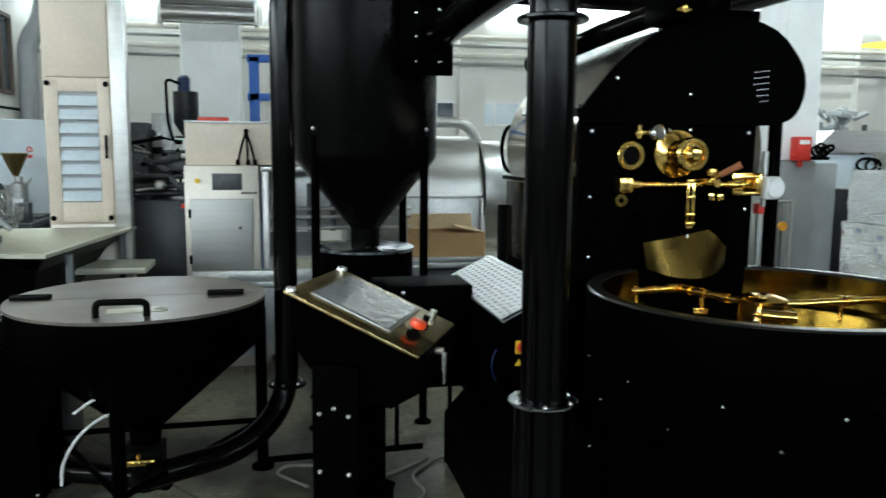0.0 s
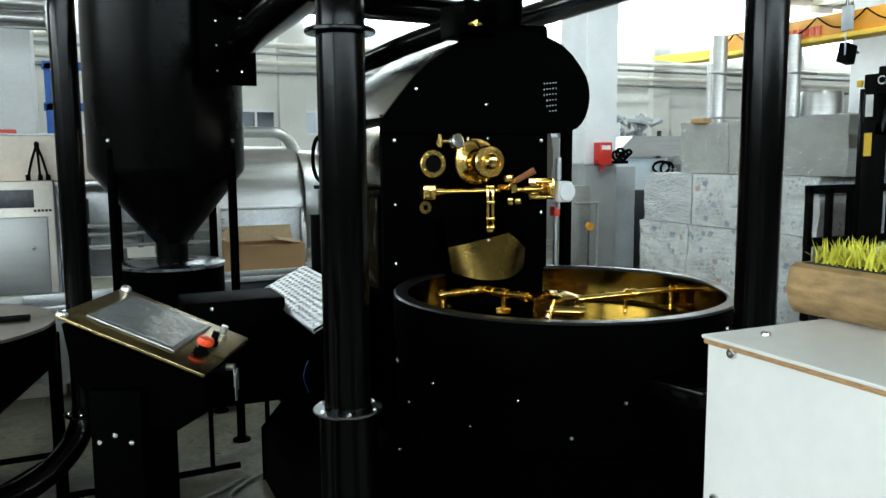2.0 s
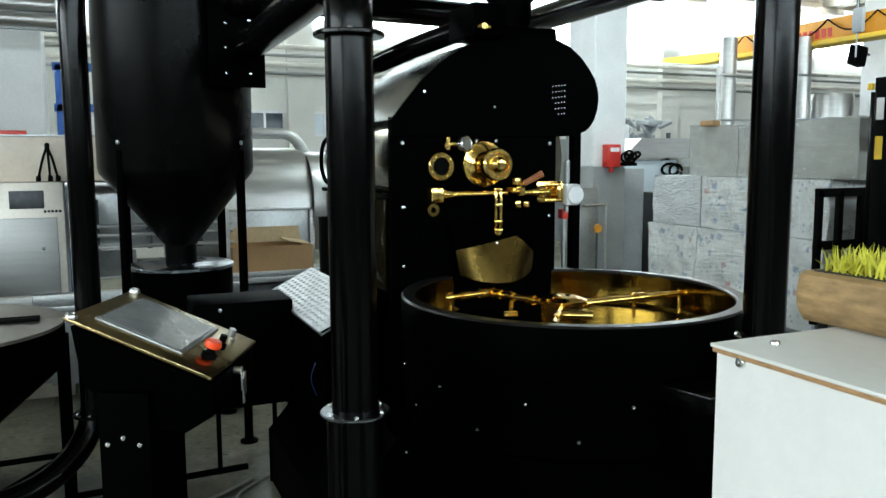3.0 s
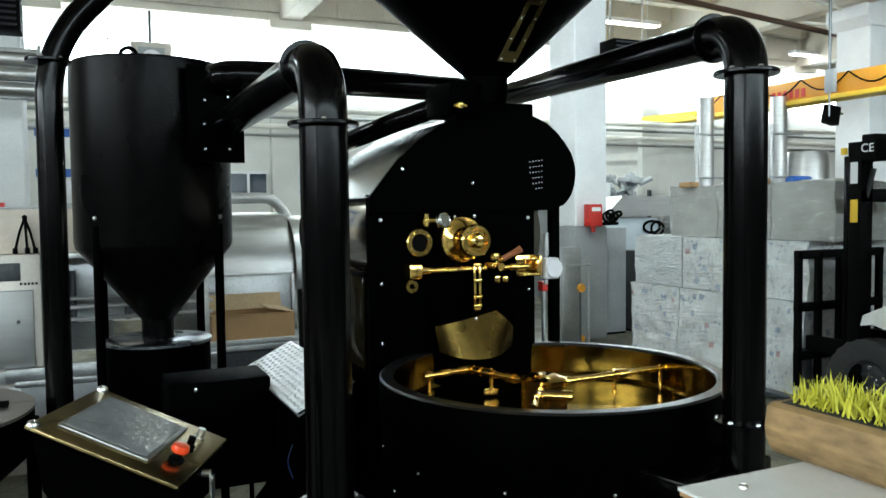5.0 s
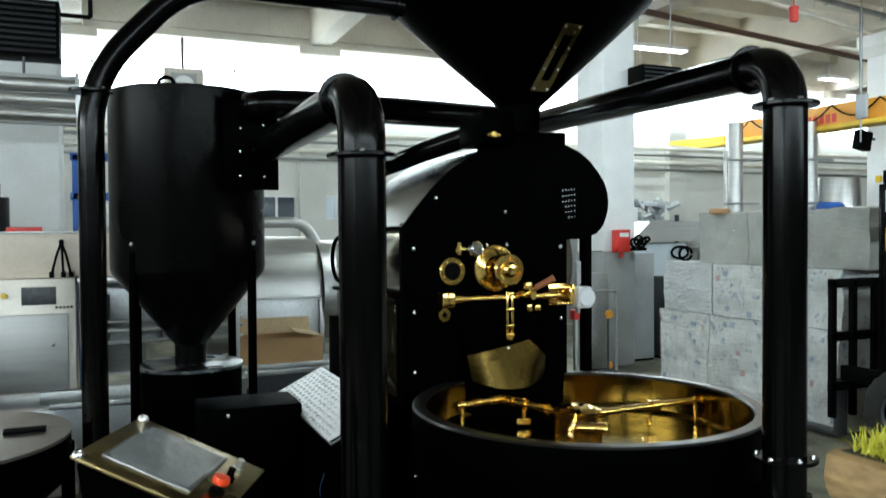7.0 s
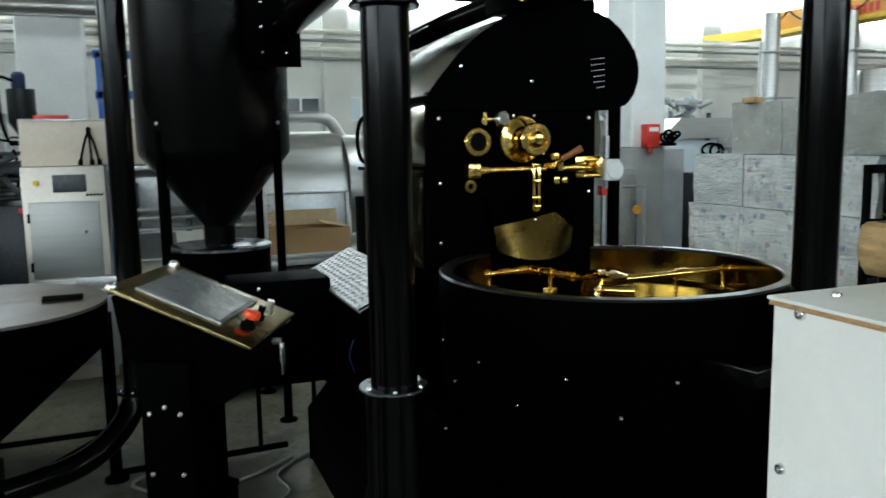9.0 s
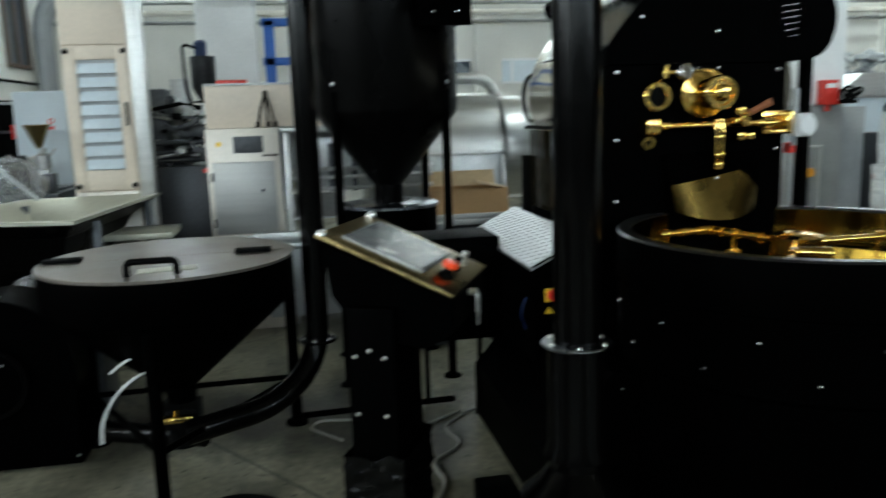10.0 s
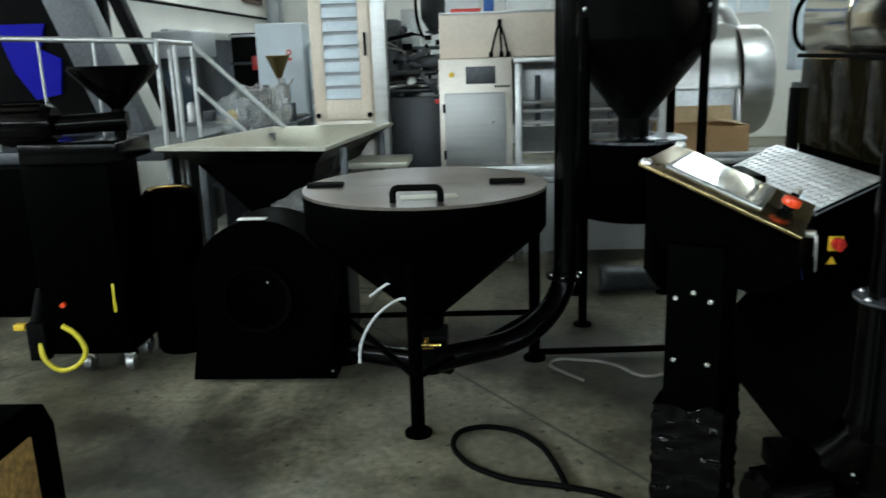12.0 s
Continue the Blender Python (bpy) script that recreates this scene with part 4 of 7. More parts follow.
def control_pedestal():
    t = thing("control_pedestal", (0.155, 1.565, 0), "black control pedestal with a sloping bronze panel and red stop button", "control panel", "", -25.8)
    bm = B()
    box(bm, -0.058, 0.06, 0.0, 0.21, 0.0, 1.06, 0.006)
    part("column", bm, black, t, local=True)
    bm = B()
    prism(bm, [(-0.12, 1.205), (-0.10, 1.08), (-0.03, 0.99), (0.13, 0.96), (0.195, 1.00), (0.195, 1.075)], 0.025, 0.365)
    part("head", bm, black, t, local=True)
    sl = math.atan2(1.229 - 1.093, 0.325)
    P = Matrix.Translation((-0.127, 0.19, 1.230)) @ Matrix.Rotation(sl, 4, "Y")     # x runs down the slope
    L = 0.356
    bm = B()
    box(bm, 0, L, -0.178, 0.178, -0.008, 0, 0.002, P)
    panel = part("panel", bm, bronze, t, "polished bronze panel plate", local=True)
    bm = B()
    box(bm, 0.045, 0.262, -0.125, 0.135, 0.0, 0.007, 0.003, P)
    s = part("screen_bezel", bm, steel_dull, panel, local=True)
    bm = B()
    box(bm, 0.055, 0.252, -0.115, 0.125, 0.0075, 0.0085, 0.0, P)
    part("screen", bm, screen_mat, panel, "grey screen under protective film", local=True)
    bm = B()
    E = P @ Matrix.Translation((0.305, -0.06, 0))
    lathe(bm, [(0, 0.024), (0.012, 0.024), (0.012, 0.022), (0.019, 0.024), (0.021, 0.03), (0.018, 0.04), (0, 0.043)], 28, E)
    b = part("stop_button", bm, red_orange, panel, "red mushroom stop button", local=True)
    bm = B()
    lathe(bm, [(0, 0), (0.018, 0), (0.018, 0.007), (0.011, 0.01), (0.011, 0.024)], 24, E)
    part("collar", bm, black_matte, b, local=True)
    for y in (0.02, 0.09):
        bm = B()
        E2 = P @ Matrix.Translation((0.305, y, 0))
        lathe(bm, [(0, 0), (0.014, 0), (0.014, 0.012), (0.009, 0.014), (0.009, 0.035), (0, 0.036)], 18, E2)
        part("selector_knob", bm, black_gloss if y < 0.05 else zinc, panel, local=True)
    m = world_of(t)
    n = (m @ P).to_3x3() @ Vector((0, 0, 1))
    bolts(panel, [m @ P @ Vector((x, y, 0.0)) for x in (0.012,) for y in (-0.165, 0.165)], n, 0.014, zinc)
    bolts(t, [m @ Vector((x, 0.0, z)) for x, z in ((-0.036, 0.942), (0.036, 0.942), (-0.036, 0.80), (0.036, 0.80), (0, 0.958))], m.to_3x3() @ Vector((0, -1, 0)), 0.007)
    # key and lock at the lower edge
    bm = B()
    rod(bm, (0.194, 0.19, 1.062), (0.215, 0.19, 1.062), 0.009, 14)
    for k, (dy, dz) in enumerate(((0.0, 0.0), (0.012, -0.012), (-0.01, -0.03))):
        box(bm, 0.213 + 0.003 * k, 0.2155 + 0.003 * k, 0.182 + dy, 0.198 + dy, 1.012 + dz, 1.06 + dz * 0.4, 0.001)
    part("lock", bm, zinc, t, local=True)
    # black film wound round the foot
    bm = B()
    rows = []
    for k in range(75):
        z = 0.002 + k * 0.0094
        g = 0.012 + 0.055 * max(0.0, 1 - z / 0.35) ** 1.5
        ring = []
        for j in range(96):
            a = 2 * math.pi * j / 96
            c, q = math.cos(a), math.sin(a)
            f = 1 / max(abs(c), abs(q))
            x, y = 0.001 + c * f * (0.059 + g), 0.105 + q * f * (0.105 + g)
            p = Vector((x * 11, y * 11, z * 80))
            d = abs(noise.noise(p)) * 0.014 + abs(noise.noise(p * 2.3)) * 0.008 + abs(noise.noise(p * 4.7)) * 0.004
            ring.append(bm.verts.new((x + c * d, y + q * d, z + (0.02 * noise.noise(Vector((a * 2, 3, 1))) if k == 74 else 0))))
        rows.append(ring)
    for a, b in zip(rows, rows[1:]):
        for j in range(96):
            bm.faces.new((a[j], a[(j + 1) % 96], b[(j + 1) % 96], b[j]))
    part("film_wrap", bm, black_film, t, "shiny crumpled black stretch film round the foot", local=True, smooth=60)


control_pedestal()


def switch_cabinet():
    t = thing("switch_cabinet", (1.08, 3.45, 0), "black switch cabinet with a sloping checker plate top", "cabinet")
    bm = B()
    prism(bm, [(0.98, 0.30), (1.21, 0.06), (1.21, 0.955), (1.20, 0.955), (0.97, 0.842)], 2.93, 4.0)
    part("body", bm, black, t)
    a = math.atan2(0.113, 0.23)
    P = Matrix.Translation((0.96, 2.915, 0.846)) @ Matrix.Rotation(-a, 4, "Y")
    bm = B()
    box(bm, 0, 0.27, 0, 1.1, 0, 0.003, 0, P)
    for i in range(9):
        for j in range(34):
            m = P @ Matrix.Translation((0.018 + i * 0.029, 0.02 + j * 0.0318, 0.003)) @ Matrix.Rotation(0.75 if (i + j) % 2 else -0.75, 4, "Z")
            v = [bm.verts.new(m @ Vector(p)) for p in ((-0.015, 0, 0), (0, -0.005, 0), (0.015, 0, 0), (0, 0.005, 0), (-0.005, 0, 0.0035), (0.005, 0, 0.0035))]
            for f in ((0, 1, 4), (1, 5, 4), (1, 2, 5), (2, 3, 5), (3, 4, 5), (3, 0, 4)):
                bm.faces.new([v[k] for k in f])
    lip = B()
    box(lip, -0.006, 0.0, 0, 1.1, -0.018, 0.0, 0, P)
    box(lip, 0.0, 0.27, -0.006, 0.0, -0.014, -0.008, 0, P)
    part("bright_edge", lip, checker_alu, t)
    part("checker_plate", bm, checker_alu, t, "bright aluminium checker plate", smooth=0)
    bm = B()
    box(bm, 1.024, 1.078, 2.915, 2.931, 0.69, 0.746, 0.002)
    part("switch_plate", bm, yellow, t, "yellow switch plate")
    bm = B()
    rod(bm, (1.052, 2.916, 0.72), (1.052, 2.89, 0.72), 0.024, 20)
    box(bm, 1.045, 1.059, 2.878, 2.892, 0.695, 0.745, 0.003)
    part("main_switch", bm, red, t, "red rotary main switch")
    bm = B()
    prism(bm, [(1.022, 0.635), (1.06, 0.635), (1.041, 0.666)], 2.927, 2.931)
    part("warning_sign", bm, yellow, t)


switch_cabinet()


def duct_casing():
    """Dark casing between the switch cabinet and the chaff drum."""
    t = thing("duct_casing", (0.70, 3.60, 0), "black sheet metal casing on feet behind the control pedestal", "casing")
    bm = B()
    box(bm, 0.50, 0.965, 3.45, 3.77, 0.39, 0.90, 0.01)
    part("body", bm, black, t)
    bolts(t, [(0.62, 3.449, 0.87)], (0, -1, 0), 0.012)
    for x in (0.62, 0.90):
        bm = B()
        rod(bm, (x, 3.65, 0), (x, 3.65, 0.40), 0.012, 12)
        part("foot", bm, black, t)


duct_casing()

# ---- machines along the far side ----
def packaging_tower():
    t = thing("packaging_machine", (-1.27, 5.95, 0), "tall cream packaging machine with a louvred glass door", "packaging machine")
    bm = B()
    box(bm, -1.50, -1.06, 5.62, 6.25, 0.0, 3.1, 0.01)
    part("housing", bm, cream, t)
    bm = B()
    box(bm, -1.485, -1.075, 5.60, 5.62, 2.02, 3.08, 0.004)
    part("upper_panel", bm, cream, t)
    bm = B()
    for x0, x1, z0, z1 in ((-1.485, -1.405, 1.03, 2.01), (-1.15, -1.075, 1.03, 2.01), (-1.405, -1.15, 1.03, 1.17), (-1.405, -1.15, 1.92, 2.01)):
        box(bm, x0, x1, 5.595, 5.615, z0, z1, 0.003)
    door = part("door", bm, cream, t)
    bm = B()
    box(bm, -1.405, -1.15, 5.617, 5.6195, 1.17, 1.92)
    part("pane", bm, grey_box, door)
    for k in range(8):
        bm = B()
        z = 1.21 + k * 0.093
        box(bm, -1.402, -1.153, -0.002, 0.002, -0.037, 0.037, 0.001, Matrix.Translation((0, 5.600, z)) @ Matrix.Rotation(-0.42, 4, "X"))
        part("slat", bm, pale_glass, door)
    bm = B()
    box(bm, -1.115, -1.098, 5.57, 5.596, 1.47, 1.63, 0.006)
    part("handle", bm, black_matte, door)
    for x, z in ((-1.465, 1.06), (-1.095, 1.06), (-1.465, 1.975), (-1.095, 1.975)):
        bm = B()
        lathe(bm, [(0, 0), (0.017, 0), (0.019, 0.012), (0.012, 0.02), (0, 0.02)], 16, Matrix.Translation((x, 5.596, z)) @ Matrix.Rotation(radians(90), 4, "X"))
        part("knob", bm, black_matte, door)
    bm = B()
    box(bm, -1.485, -1.075, 5.598, 5.618, 0.12, 1.02, 0.004)
    part("lower_panel", bm, beige_steel, t)
    bm = B()
    box(bm, -1.045, -0.95, 5.5, 5.62, 0.0, 3.2, 0.004)
    part("steel_post", bm, steel, t, "brushed steel square post")


packaging_tower()


def control_cabinet():
    t = thing("control_cabinet", (-0.33, 5.6, 0), "stainless control cabinet with an operator screen and a closed door", "cabinet")
    bm = B()
    box(bm, -0.585, -0.085, 5.42, 5.85, 0.0, 1.43, 0.008)
    part("body", bm, beige_steel, t)
    bm = B()
    box(bm, -0.55, -0.13, 5.398, 5.42, 0.70, 1.20, 0.006)
    d = part("door", bm, door_steel, t, "satin steel door")
    bm = B()
    rod(bm, (-0.218, 5.398, 1.0), (-0.218, 5.375, 1.0), 0.011, 14)
    part("knob", bm, zinc, d)
    for z in (0.78, 1.1):
        bm = B()
        rod(bm, (-0.553, 5.396, z - 0.03), (-0.553, 5.396, z + 0.03), 0.009, 10)
        part("hinge", bm, black_matte, d)
    bm = B()
    box(bm, -0.545, -0.135, 5.402, 5.421, 0.60, 0.685, 0.004)
    box(bm, -0.545, -0.135, 5.402, 5.421, 0.1, 0.58, 0.004)
    part("lower_door", bm, door_steel, t)
    bm = B()
    box(bm, -0.40, -0.20, 5.412, 5.421, 1.26, 1.375, 0.004)
    part("screen", bm, MATS["dark_steel"], t, "dark operator screen")
    bm = B()
    rod(bm, (-0.497, 5.422, 1.325), (-0.497, 5.395, 1.325), 0.018, 18)
    part("push_button", bm, yellow, t, "orange push button")
    bm = B()
    for k in range(5):
        box(bm, -0.205 + k * 0.022, -0.19 + k * 0.022, 5.416, 5.4205, 1.232, 1.247)
    part("lettering", bm, black_matte, t)
    bm = B()
    box(bm, -0.62, -0.585, 5.5, 5.53, 1.13, 1.16, 0.005)
    part("side_switch", bm, red, t, "small red side switch")


control_cabinet()


def cover_board():
    t = thing("cover_panel", (-0.1, 5.55, 1.43), "cream sheet metal cover standing on the packaging line", "panel")
    bm = B()
    box(bm, -0.575, 0.62, 5.46, 5.95, 1.432, 1.725, 0.006)
    part("sheet", bm, cream, t)
    bm = B()
    box(bm, -0.575, 0.62, 5.452, 5.47, 1.72, 1.735, 0.002)
    part("edge", bm, steel_dull, t)
    bm = B()
    box(bm, -0.50, -0.29, 5.6, 5.68, 1.727, 1.765, 0.006)
    solo("warning_beacon", bm, red, "flat red beacon bar on the cream cover", "beacon")
    bm = B()
    for dx, dy in ((-0.06, 0), (0.055, 0), (0.01, -0.05)):
        tube(bm, rounded([(-0.165, 5.43, 1.66), (-0.165 + dx * 0.5, 5.43 + dy * .3, 1.58), (-0.165 + dx, 5.425 + dy * 0.2, 1.45)], 0.04), 0.008, 8)
    lathe(bm, [(0, 0), (0.014, 0), (0.016, 0.03), (0, 0.04)], 10, Matrix.Translation((-0.165, 5.43, 1.645)))
    for dx in (-0.06, 0.055, 0.01):
        rod(bm, (-0.165 + dx, 5.43, 1.433), (-0.165 + dx, 5.43, 1.47), 0.015, 10)
    solo("cable_plug", bm, black_matte, "black cables with plugs hanging on the cover", "cable")


cover_board()
bm = B()
for k in range(6):
    box(bm, 0.05 + k * 0.05, 0.1 + k * 0.05, 5.5, 5.72, 1.4265, 1.430 + 0.004 * math.sin(k))
solo("paper_sheet", bm, paper, "white paper sheet lying on the packaging line", "paper")


def conveyor_frame():
    t = thing("packaging_line", (0.35, 5.75, 0), "open stainless packaging line frame with rails and a chute", "packaging line")
    bm = B()
    box(bm, -0.08, 1.0, 5.75, 5.8, 0.95, 1.42, 0.004)
    part("back_panel", bm, steel_dull, t)
    bm = B()
    box(bm, -0.08, 0.9, 5.45, 5.8, 1.39, 1.425, 0.006)
    part("top_rail", bm, steel, t)
    for z in (1.12, 1.06, 0.98):
        bm = B()
        rod(bm, (-0.06, 5.5, z), (1.0, 5.5, z), 0.014, 12)
        part("guide_rail", bm, steel, t)
    for x in (-0.04, 0.95):
        bm = B()
        box(bm, x - 0.025, x + 0.025, 5.48, 5.54, 0.0, 1.4, 0.004)
        part("post", bm, steel, t)
    bm = B()
    prism(bm, [(5.4, 0.78), (5.75, 0.92), (5.75, 0.93), (5.4, 0.79)], -0.02, 0.35, "x")
    part("chute", bm, steel_dull, t)
    bm = B()
    box(bm, -0.3, 1.05, 5.35, 5.42, 0.62, 0.70, 0.005)
    box(bm, -0.25, 1.0, 5.36, 5.75, 0.58, 0.62, 0.004)
    part("lower_tray", bm, steel_dull, t)
    bm = B()
    box(bm, -0.22, 0.98, 5.40, 5.8, 0.08, 0.57, 0.006)
    part("lower_housing", bm, grey_box, t)
    bm = B()
    for k in range(5):
        rod(bm, (0.1 + k * 0.17, 5.6, 0.95), (0.1 + k * 0.17, 5.6, 1.3), 0.02, 10)
    part("roller_set", bm, steel_dark, t)


conveyor_frame()


def filler_block():
    """Dosing machine seen between the tower and the cabinet."""
    t = thing("dosing_machine", (-0.85, 6.5, 0), "stainless dosing machine with rollers over a grey cabinet", "machine")
    bm = B()
    box(bm, -1.05, -0.60, 6.05, 6.7, 0.05, 1.15, 0.008)
    part("base", bm, machine_dark, t)
    for z in (1.2, 1.26, 1.33):
        for y in (6.08, 6.2):
            bm = B()
            rod(bm, (-1.04, y, z), (-0.64, y, z), 0.02, 12)
            part("roller", bm, machine_dark, t)
    bm = B()
    box(bm, -1.09, -0.95, 6.3, 6.7, 1.15, 1.74, 0.006)
    part("steel_box", bm, steel_dark, t)
    bm = B()
    box(bm, -0.93, -0.80, 6.45, 6.7, 1.15, 1.82, 0.006)
    part("steel_box", bm, steel_dull, t)
    bm = B()
    box(bm, -1.1, -0.6, 6.35, 6.42, 1.50, 1.53, 0.004)
    box(bm, -0.85, -0.6, 6.15, 6.5, 1.36, 1.46, 0.02)
    part("shelf", bm, steel_dark, t)
    bm = B()
    lathe(bm, [(0.02, 1.62), (0.10, 1.75), (0.10, 2.0), (0.09, 2.0)], 24, Matrix.Translation((-0.68, 6.6, 0)))
    part("small_hopper", bm, machine_dark, t)
    bm = B()
    lathe(bm, [(0, 0), (0.045, 0), (0.05, 0.02), (0.05, 0.11), (0.03, 0.13), (0, 0.13)], 20, Matrix.Translation((-0.69, 6.6, 2.0)))
    part("motor", bm, blue_dim, t, "blue electric motor")
    bm = B()
    tube(bm, rounded([(-0.72, 6.55, 2.06), (-0.82, 6.5, 2.1), (-0.80, 6.4, 1.7), (-0.70, 6.3, 1.5), (-0.70, 6.2, 1.25)], 0.12), 0.012, 8)
    part("cable", bm, black_matte, t)
    bm = B()
    rod(bm, (-0.70, 6.3, 1.58), (-0.70, 6.3, 1.61), 0.014, 10)
    part("pilot_light", bm, green_glow, t)
    bm = B()
    for k, (a, z) in enumerate(((0.5, 1.42), (-0.4, 1.46), (0.9, 1.25))):
        box(bm, -0.1, 0.1, -0.012, 0.012, -0.02, 0.02, 0.003, Matrix.Translation((-0.85 + k * 0.08, 6.02, z)) @ Matrix.Rotation(a, 4, "Y"))
    part("linkage", bm, machine_dark, t)
    random.seed(21)
    for k in range(26):
        x, z = -1.02 + random.random() * 0.40, 1.17 + random.random() * 0.52
        y, s = 6.03 + random.random() * 0.3, 0.012 + random.random() * 0.028
        bm = B()
        if k % 3 == 0:
            rod(bm, (x - s * 3, y, z), (x + s * 3, y + 0.05, z + random.uniform(-0.06, 0.06)), s * 0.4, 10)
        elif k % 3 == 1:
            box(bm, x - s, x + s, y, y + 0.08, z - s * 0.7, z + s * 0.7, 0.003)
        else:
            lathe(bm, [(0, 0), (s, 0), (s, 0.05), (s * 0.6, 0.06), (0, 0.06)], 14, Matrix.Translation((x, y, z)) @ Matrix.Rotation(radians(90), 4, "X"))
        part("fitting", bm, (steel, black_matte, machine_dark, steel_dull, black_matte)[k % 5], t)


filler_block()


def tunnel_drum():
    t = thing("drum_machine", (1.75, 7.6, 0), "stainless steel horizontal drum machine with a curved cover", "machine")
    prof = [(0.70, 1.10)] + [(0.70 + 0.5 * (1 - math.cos(a)), 1.10 + 0.58 * math.sin(a)) for a in [math.pi / 2 * k / 10 for k in range(1, 11)]] + [(1.6, 1.68), (1.6, 1.10)]
    bm = B()
    prism(bm, [(y + 6.5, z) for y, z in prof], 0.7, 2.02, "x")
    part("curved_cover", bm, steel, t)
    bm = B()
    box(bm, 0.7, 2.0, 7.21, 8.1, 0.60, 1.09, 0.006)
    part("lower_casing", bm, steel_dull, t)
    bm = B()
    box(bm, 0.68, 2.04, 7.185, 7.22, 1.085, 1.115, 0.004)
    box(bm, 1.98, 2.03, 7.18, 7.22, 0.55, 1.085, 0.004)
    part("seam_trim", bm, steel, t)
    bm = B()
    m = Matrix.Translation((0, 7.62, 1.14)) @ Matrix.Rotation(radians(90), 4, "Y")
    lathe(bm, [(0.50, 2.02), (0.50, 2.25), (0.47, 2.30), (0.36, 2.32), (0, 2.32)], 48, m)
    part("end_drum", bm, steel, t)
    bm = B()
    tube(bm, rounded([(0.8, 7.6, 1.82), (1.93, 7.6, 1.82), (2.06, 7.6, 1.6)], 0.14), 0.055, 18)
    part("duct_pipe", bm, steel, t)
    for x in (0.8, 1.95):
        bm = B()
        box(bm, x - 0.04, x + 0.04, 7.3, 7.4, 0, 0.6, 0.004)
        part("leg", bm, steel_dull, t)


tunnel_drum()


def bench_and_carton():
    t = thing("steel_bench", (1.45, 6.1, 0), "long stainless bench with a raised edge", "bench")
    bm = B()
    box(bm, 0.55, 2.9, 5.9, 6.5, 0.60, 0.645, 0.006)
    box(bm, 0.55, 2.9, 5.9, 5.92, 0.646, 0.69, 0.004)
    part("top", bm, steel_dull, t)
    # dark box in place of the shade in the open space below the top
    bm = B()
    box(bm, 0.57, 2.88, 6.1, 6.45, 0.12, 0.59, 0.006)
    part("body", bm, machine_dark, t)
    for x in (0.62, 1.7, 2.82):
        bm = B()
        box(bm, x - 0.025, x + 0.025, 5.94, 5.99, 0, 0.598, 0.003)
        part("leg", bm, steel_dull, t)
    c = thing("cardboard_box", (1.36, 6.1, 0.646), "open brown cardboard box with raised flaps", "box")
    bm = B()
    x0, x1, y0, y1, z0, z1 = 1.06, 1.70, 5.95, 6.30, 0.648, 0.88
    for a in ((x0, x1, y0, y0 + 0.006), (x0, x1, y1 - 0.006, y1), (x0, x0 + 0.006, y0 + 0.007, y1 - 0.007), (x1 - 0.006, x1, y0 + 0.007, y1 - 0.007)):
        box(bm, *a, z0, z1)
    box(bm, x0 + 0.007, x1 - 0.007, y0 + 0.007, y1 - 0.007, z0, z0 + 0.006)
    part("carton", bm, cardboard, c)
    for m, sx, sy in ((Matrix.Translation((x0, (y0 + y1) / 2, z1)) @ Matrix.Rotation(radians(25), 4, "Y") @ Matrix.Translation((-0.09, 0, 0)), 0.18, 0.34),
                      (Matrix.Translation((x1, (y0 + y1) / 2, z1)) @ Matrix.Rotation(radians(190), 4, "Y") @ Matrix.Translation((0.10, 0, 0)), 0.2, 0.34),
                      (Matrix.Translation(((x0 + x1) / 2, y1, z1)) @ Matrix.Rotation(radians(60), 4, "X") @ Matrix.Translation((0, 0.07, 0)), 0.6, 0.14)):
        bm = B()
        box(bm, -sx / 2, sx / 2, -sy / 2, sy / 2, -0.003, 0.003, 0, m)
        part("flap", bm, card_in, c)
    # grey electric cabinets behind the bench
    k = thing("electric_box", (2.5, 6.6, 0.9), "pale grey electric boxes and hoses behind the roaster", "electric box")
    bm = B()
    box(bm, 2.25, 2.75, 6.62, 6.8, 1.25, 1.95, 0.01)
    part("casing", bm, pale_blue, k)
    bm = B()
    box(bm, 2.3, 2.42, 6.60, 6.62, 1.4, 1.5, 0.004)
    box(bm, 2.5, 2.62, 6.60, 6.62, 1.4, 1.5, 0.004)
    part("dial_plate", bm, black_matte, k)
    bm = B()
    box(bm, 2.3, 2.6, 6.61, 6.8, 0.95, 1.15, 0.01)
    for j in range(6):
        rod(bm, (2.2 + j * 0.06, 6.4, 0.65), (2.2 + j * 0.06, 6.42, 0.85), 0.01, 8)
    part("terminal_block", bm, steel_dark, k)


bench_and_carton()


# ---- ducts, heaters and lines high on the walls ----
def duct_unit(x, y, z, w, label):
    t = thing("duct_unit", (x, y, z), label, "duct")
    bm = B()
    for k in range(3):
        m = Matrix.Translation((x - w / 2, y, z + 0.08 + k * 0.13)) @ Matrix.Rotation(radians(90), 4, "Y")
        lathe(bm, [(0, 0), (0.06, 0), (0.06, w), (0, w)], 24, m)
    part("pipe_set", bm, steel, t)
    bm = B()
    box(bm, x - w / 2 - 0.02, x + w / 2 + 0.02, y + 0.02, y + 0.09, z, z + 0.44, 0.006)
    part("reflector", bm, steel_dull, t)
    for s in (-1, 1):
        bm = B()
        box(bm, x + s * w / 2 - 0.015, x + s * w / 2 + 0.015, y - 0.06, y + 0.1, z - 0.02, z + 0.46, 0.004)
        part("end_plate", bm, steel, t)
    bm = B()
    rod(bm, (x, y + 0.05, z + 0.44), (x, y + 0.05, 5.5), 0.012, 8)
    part("hanger", bm, steel_dark, t)


duct_unit(-0.55, 7.5, 2.69, 0.85, "stainless infrared heater with three round tubes")


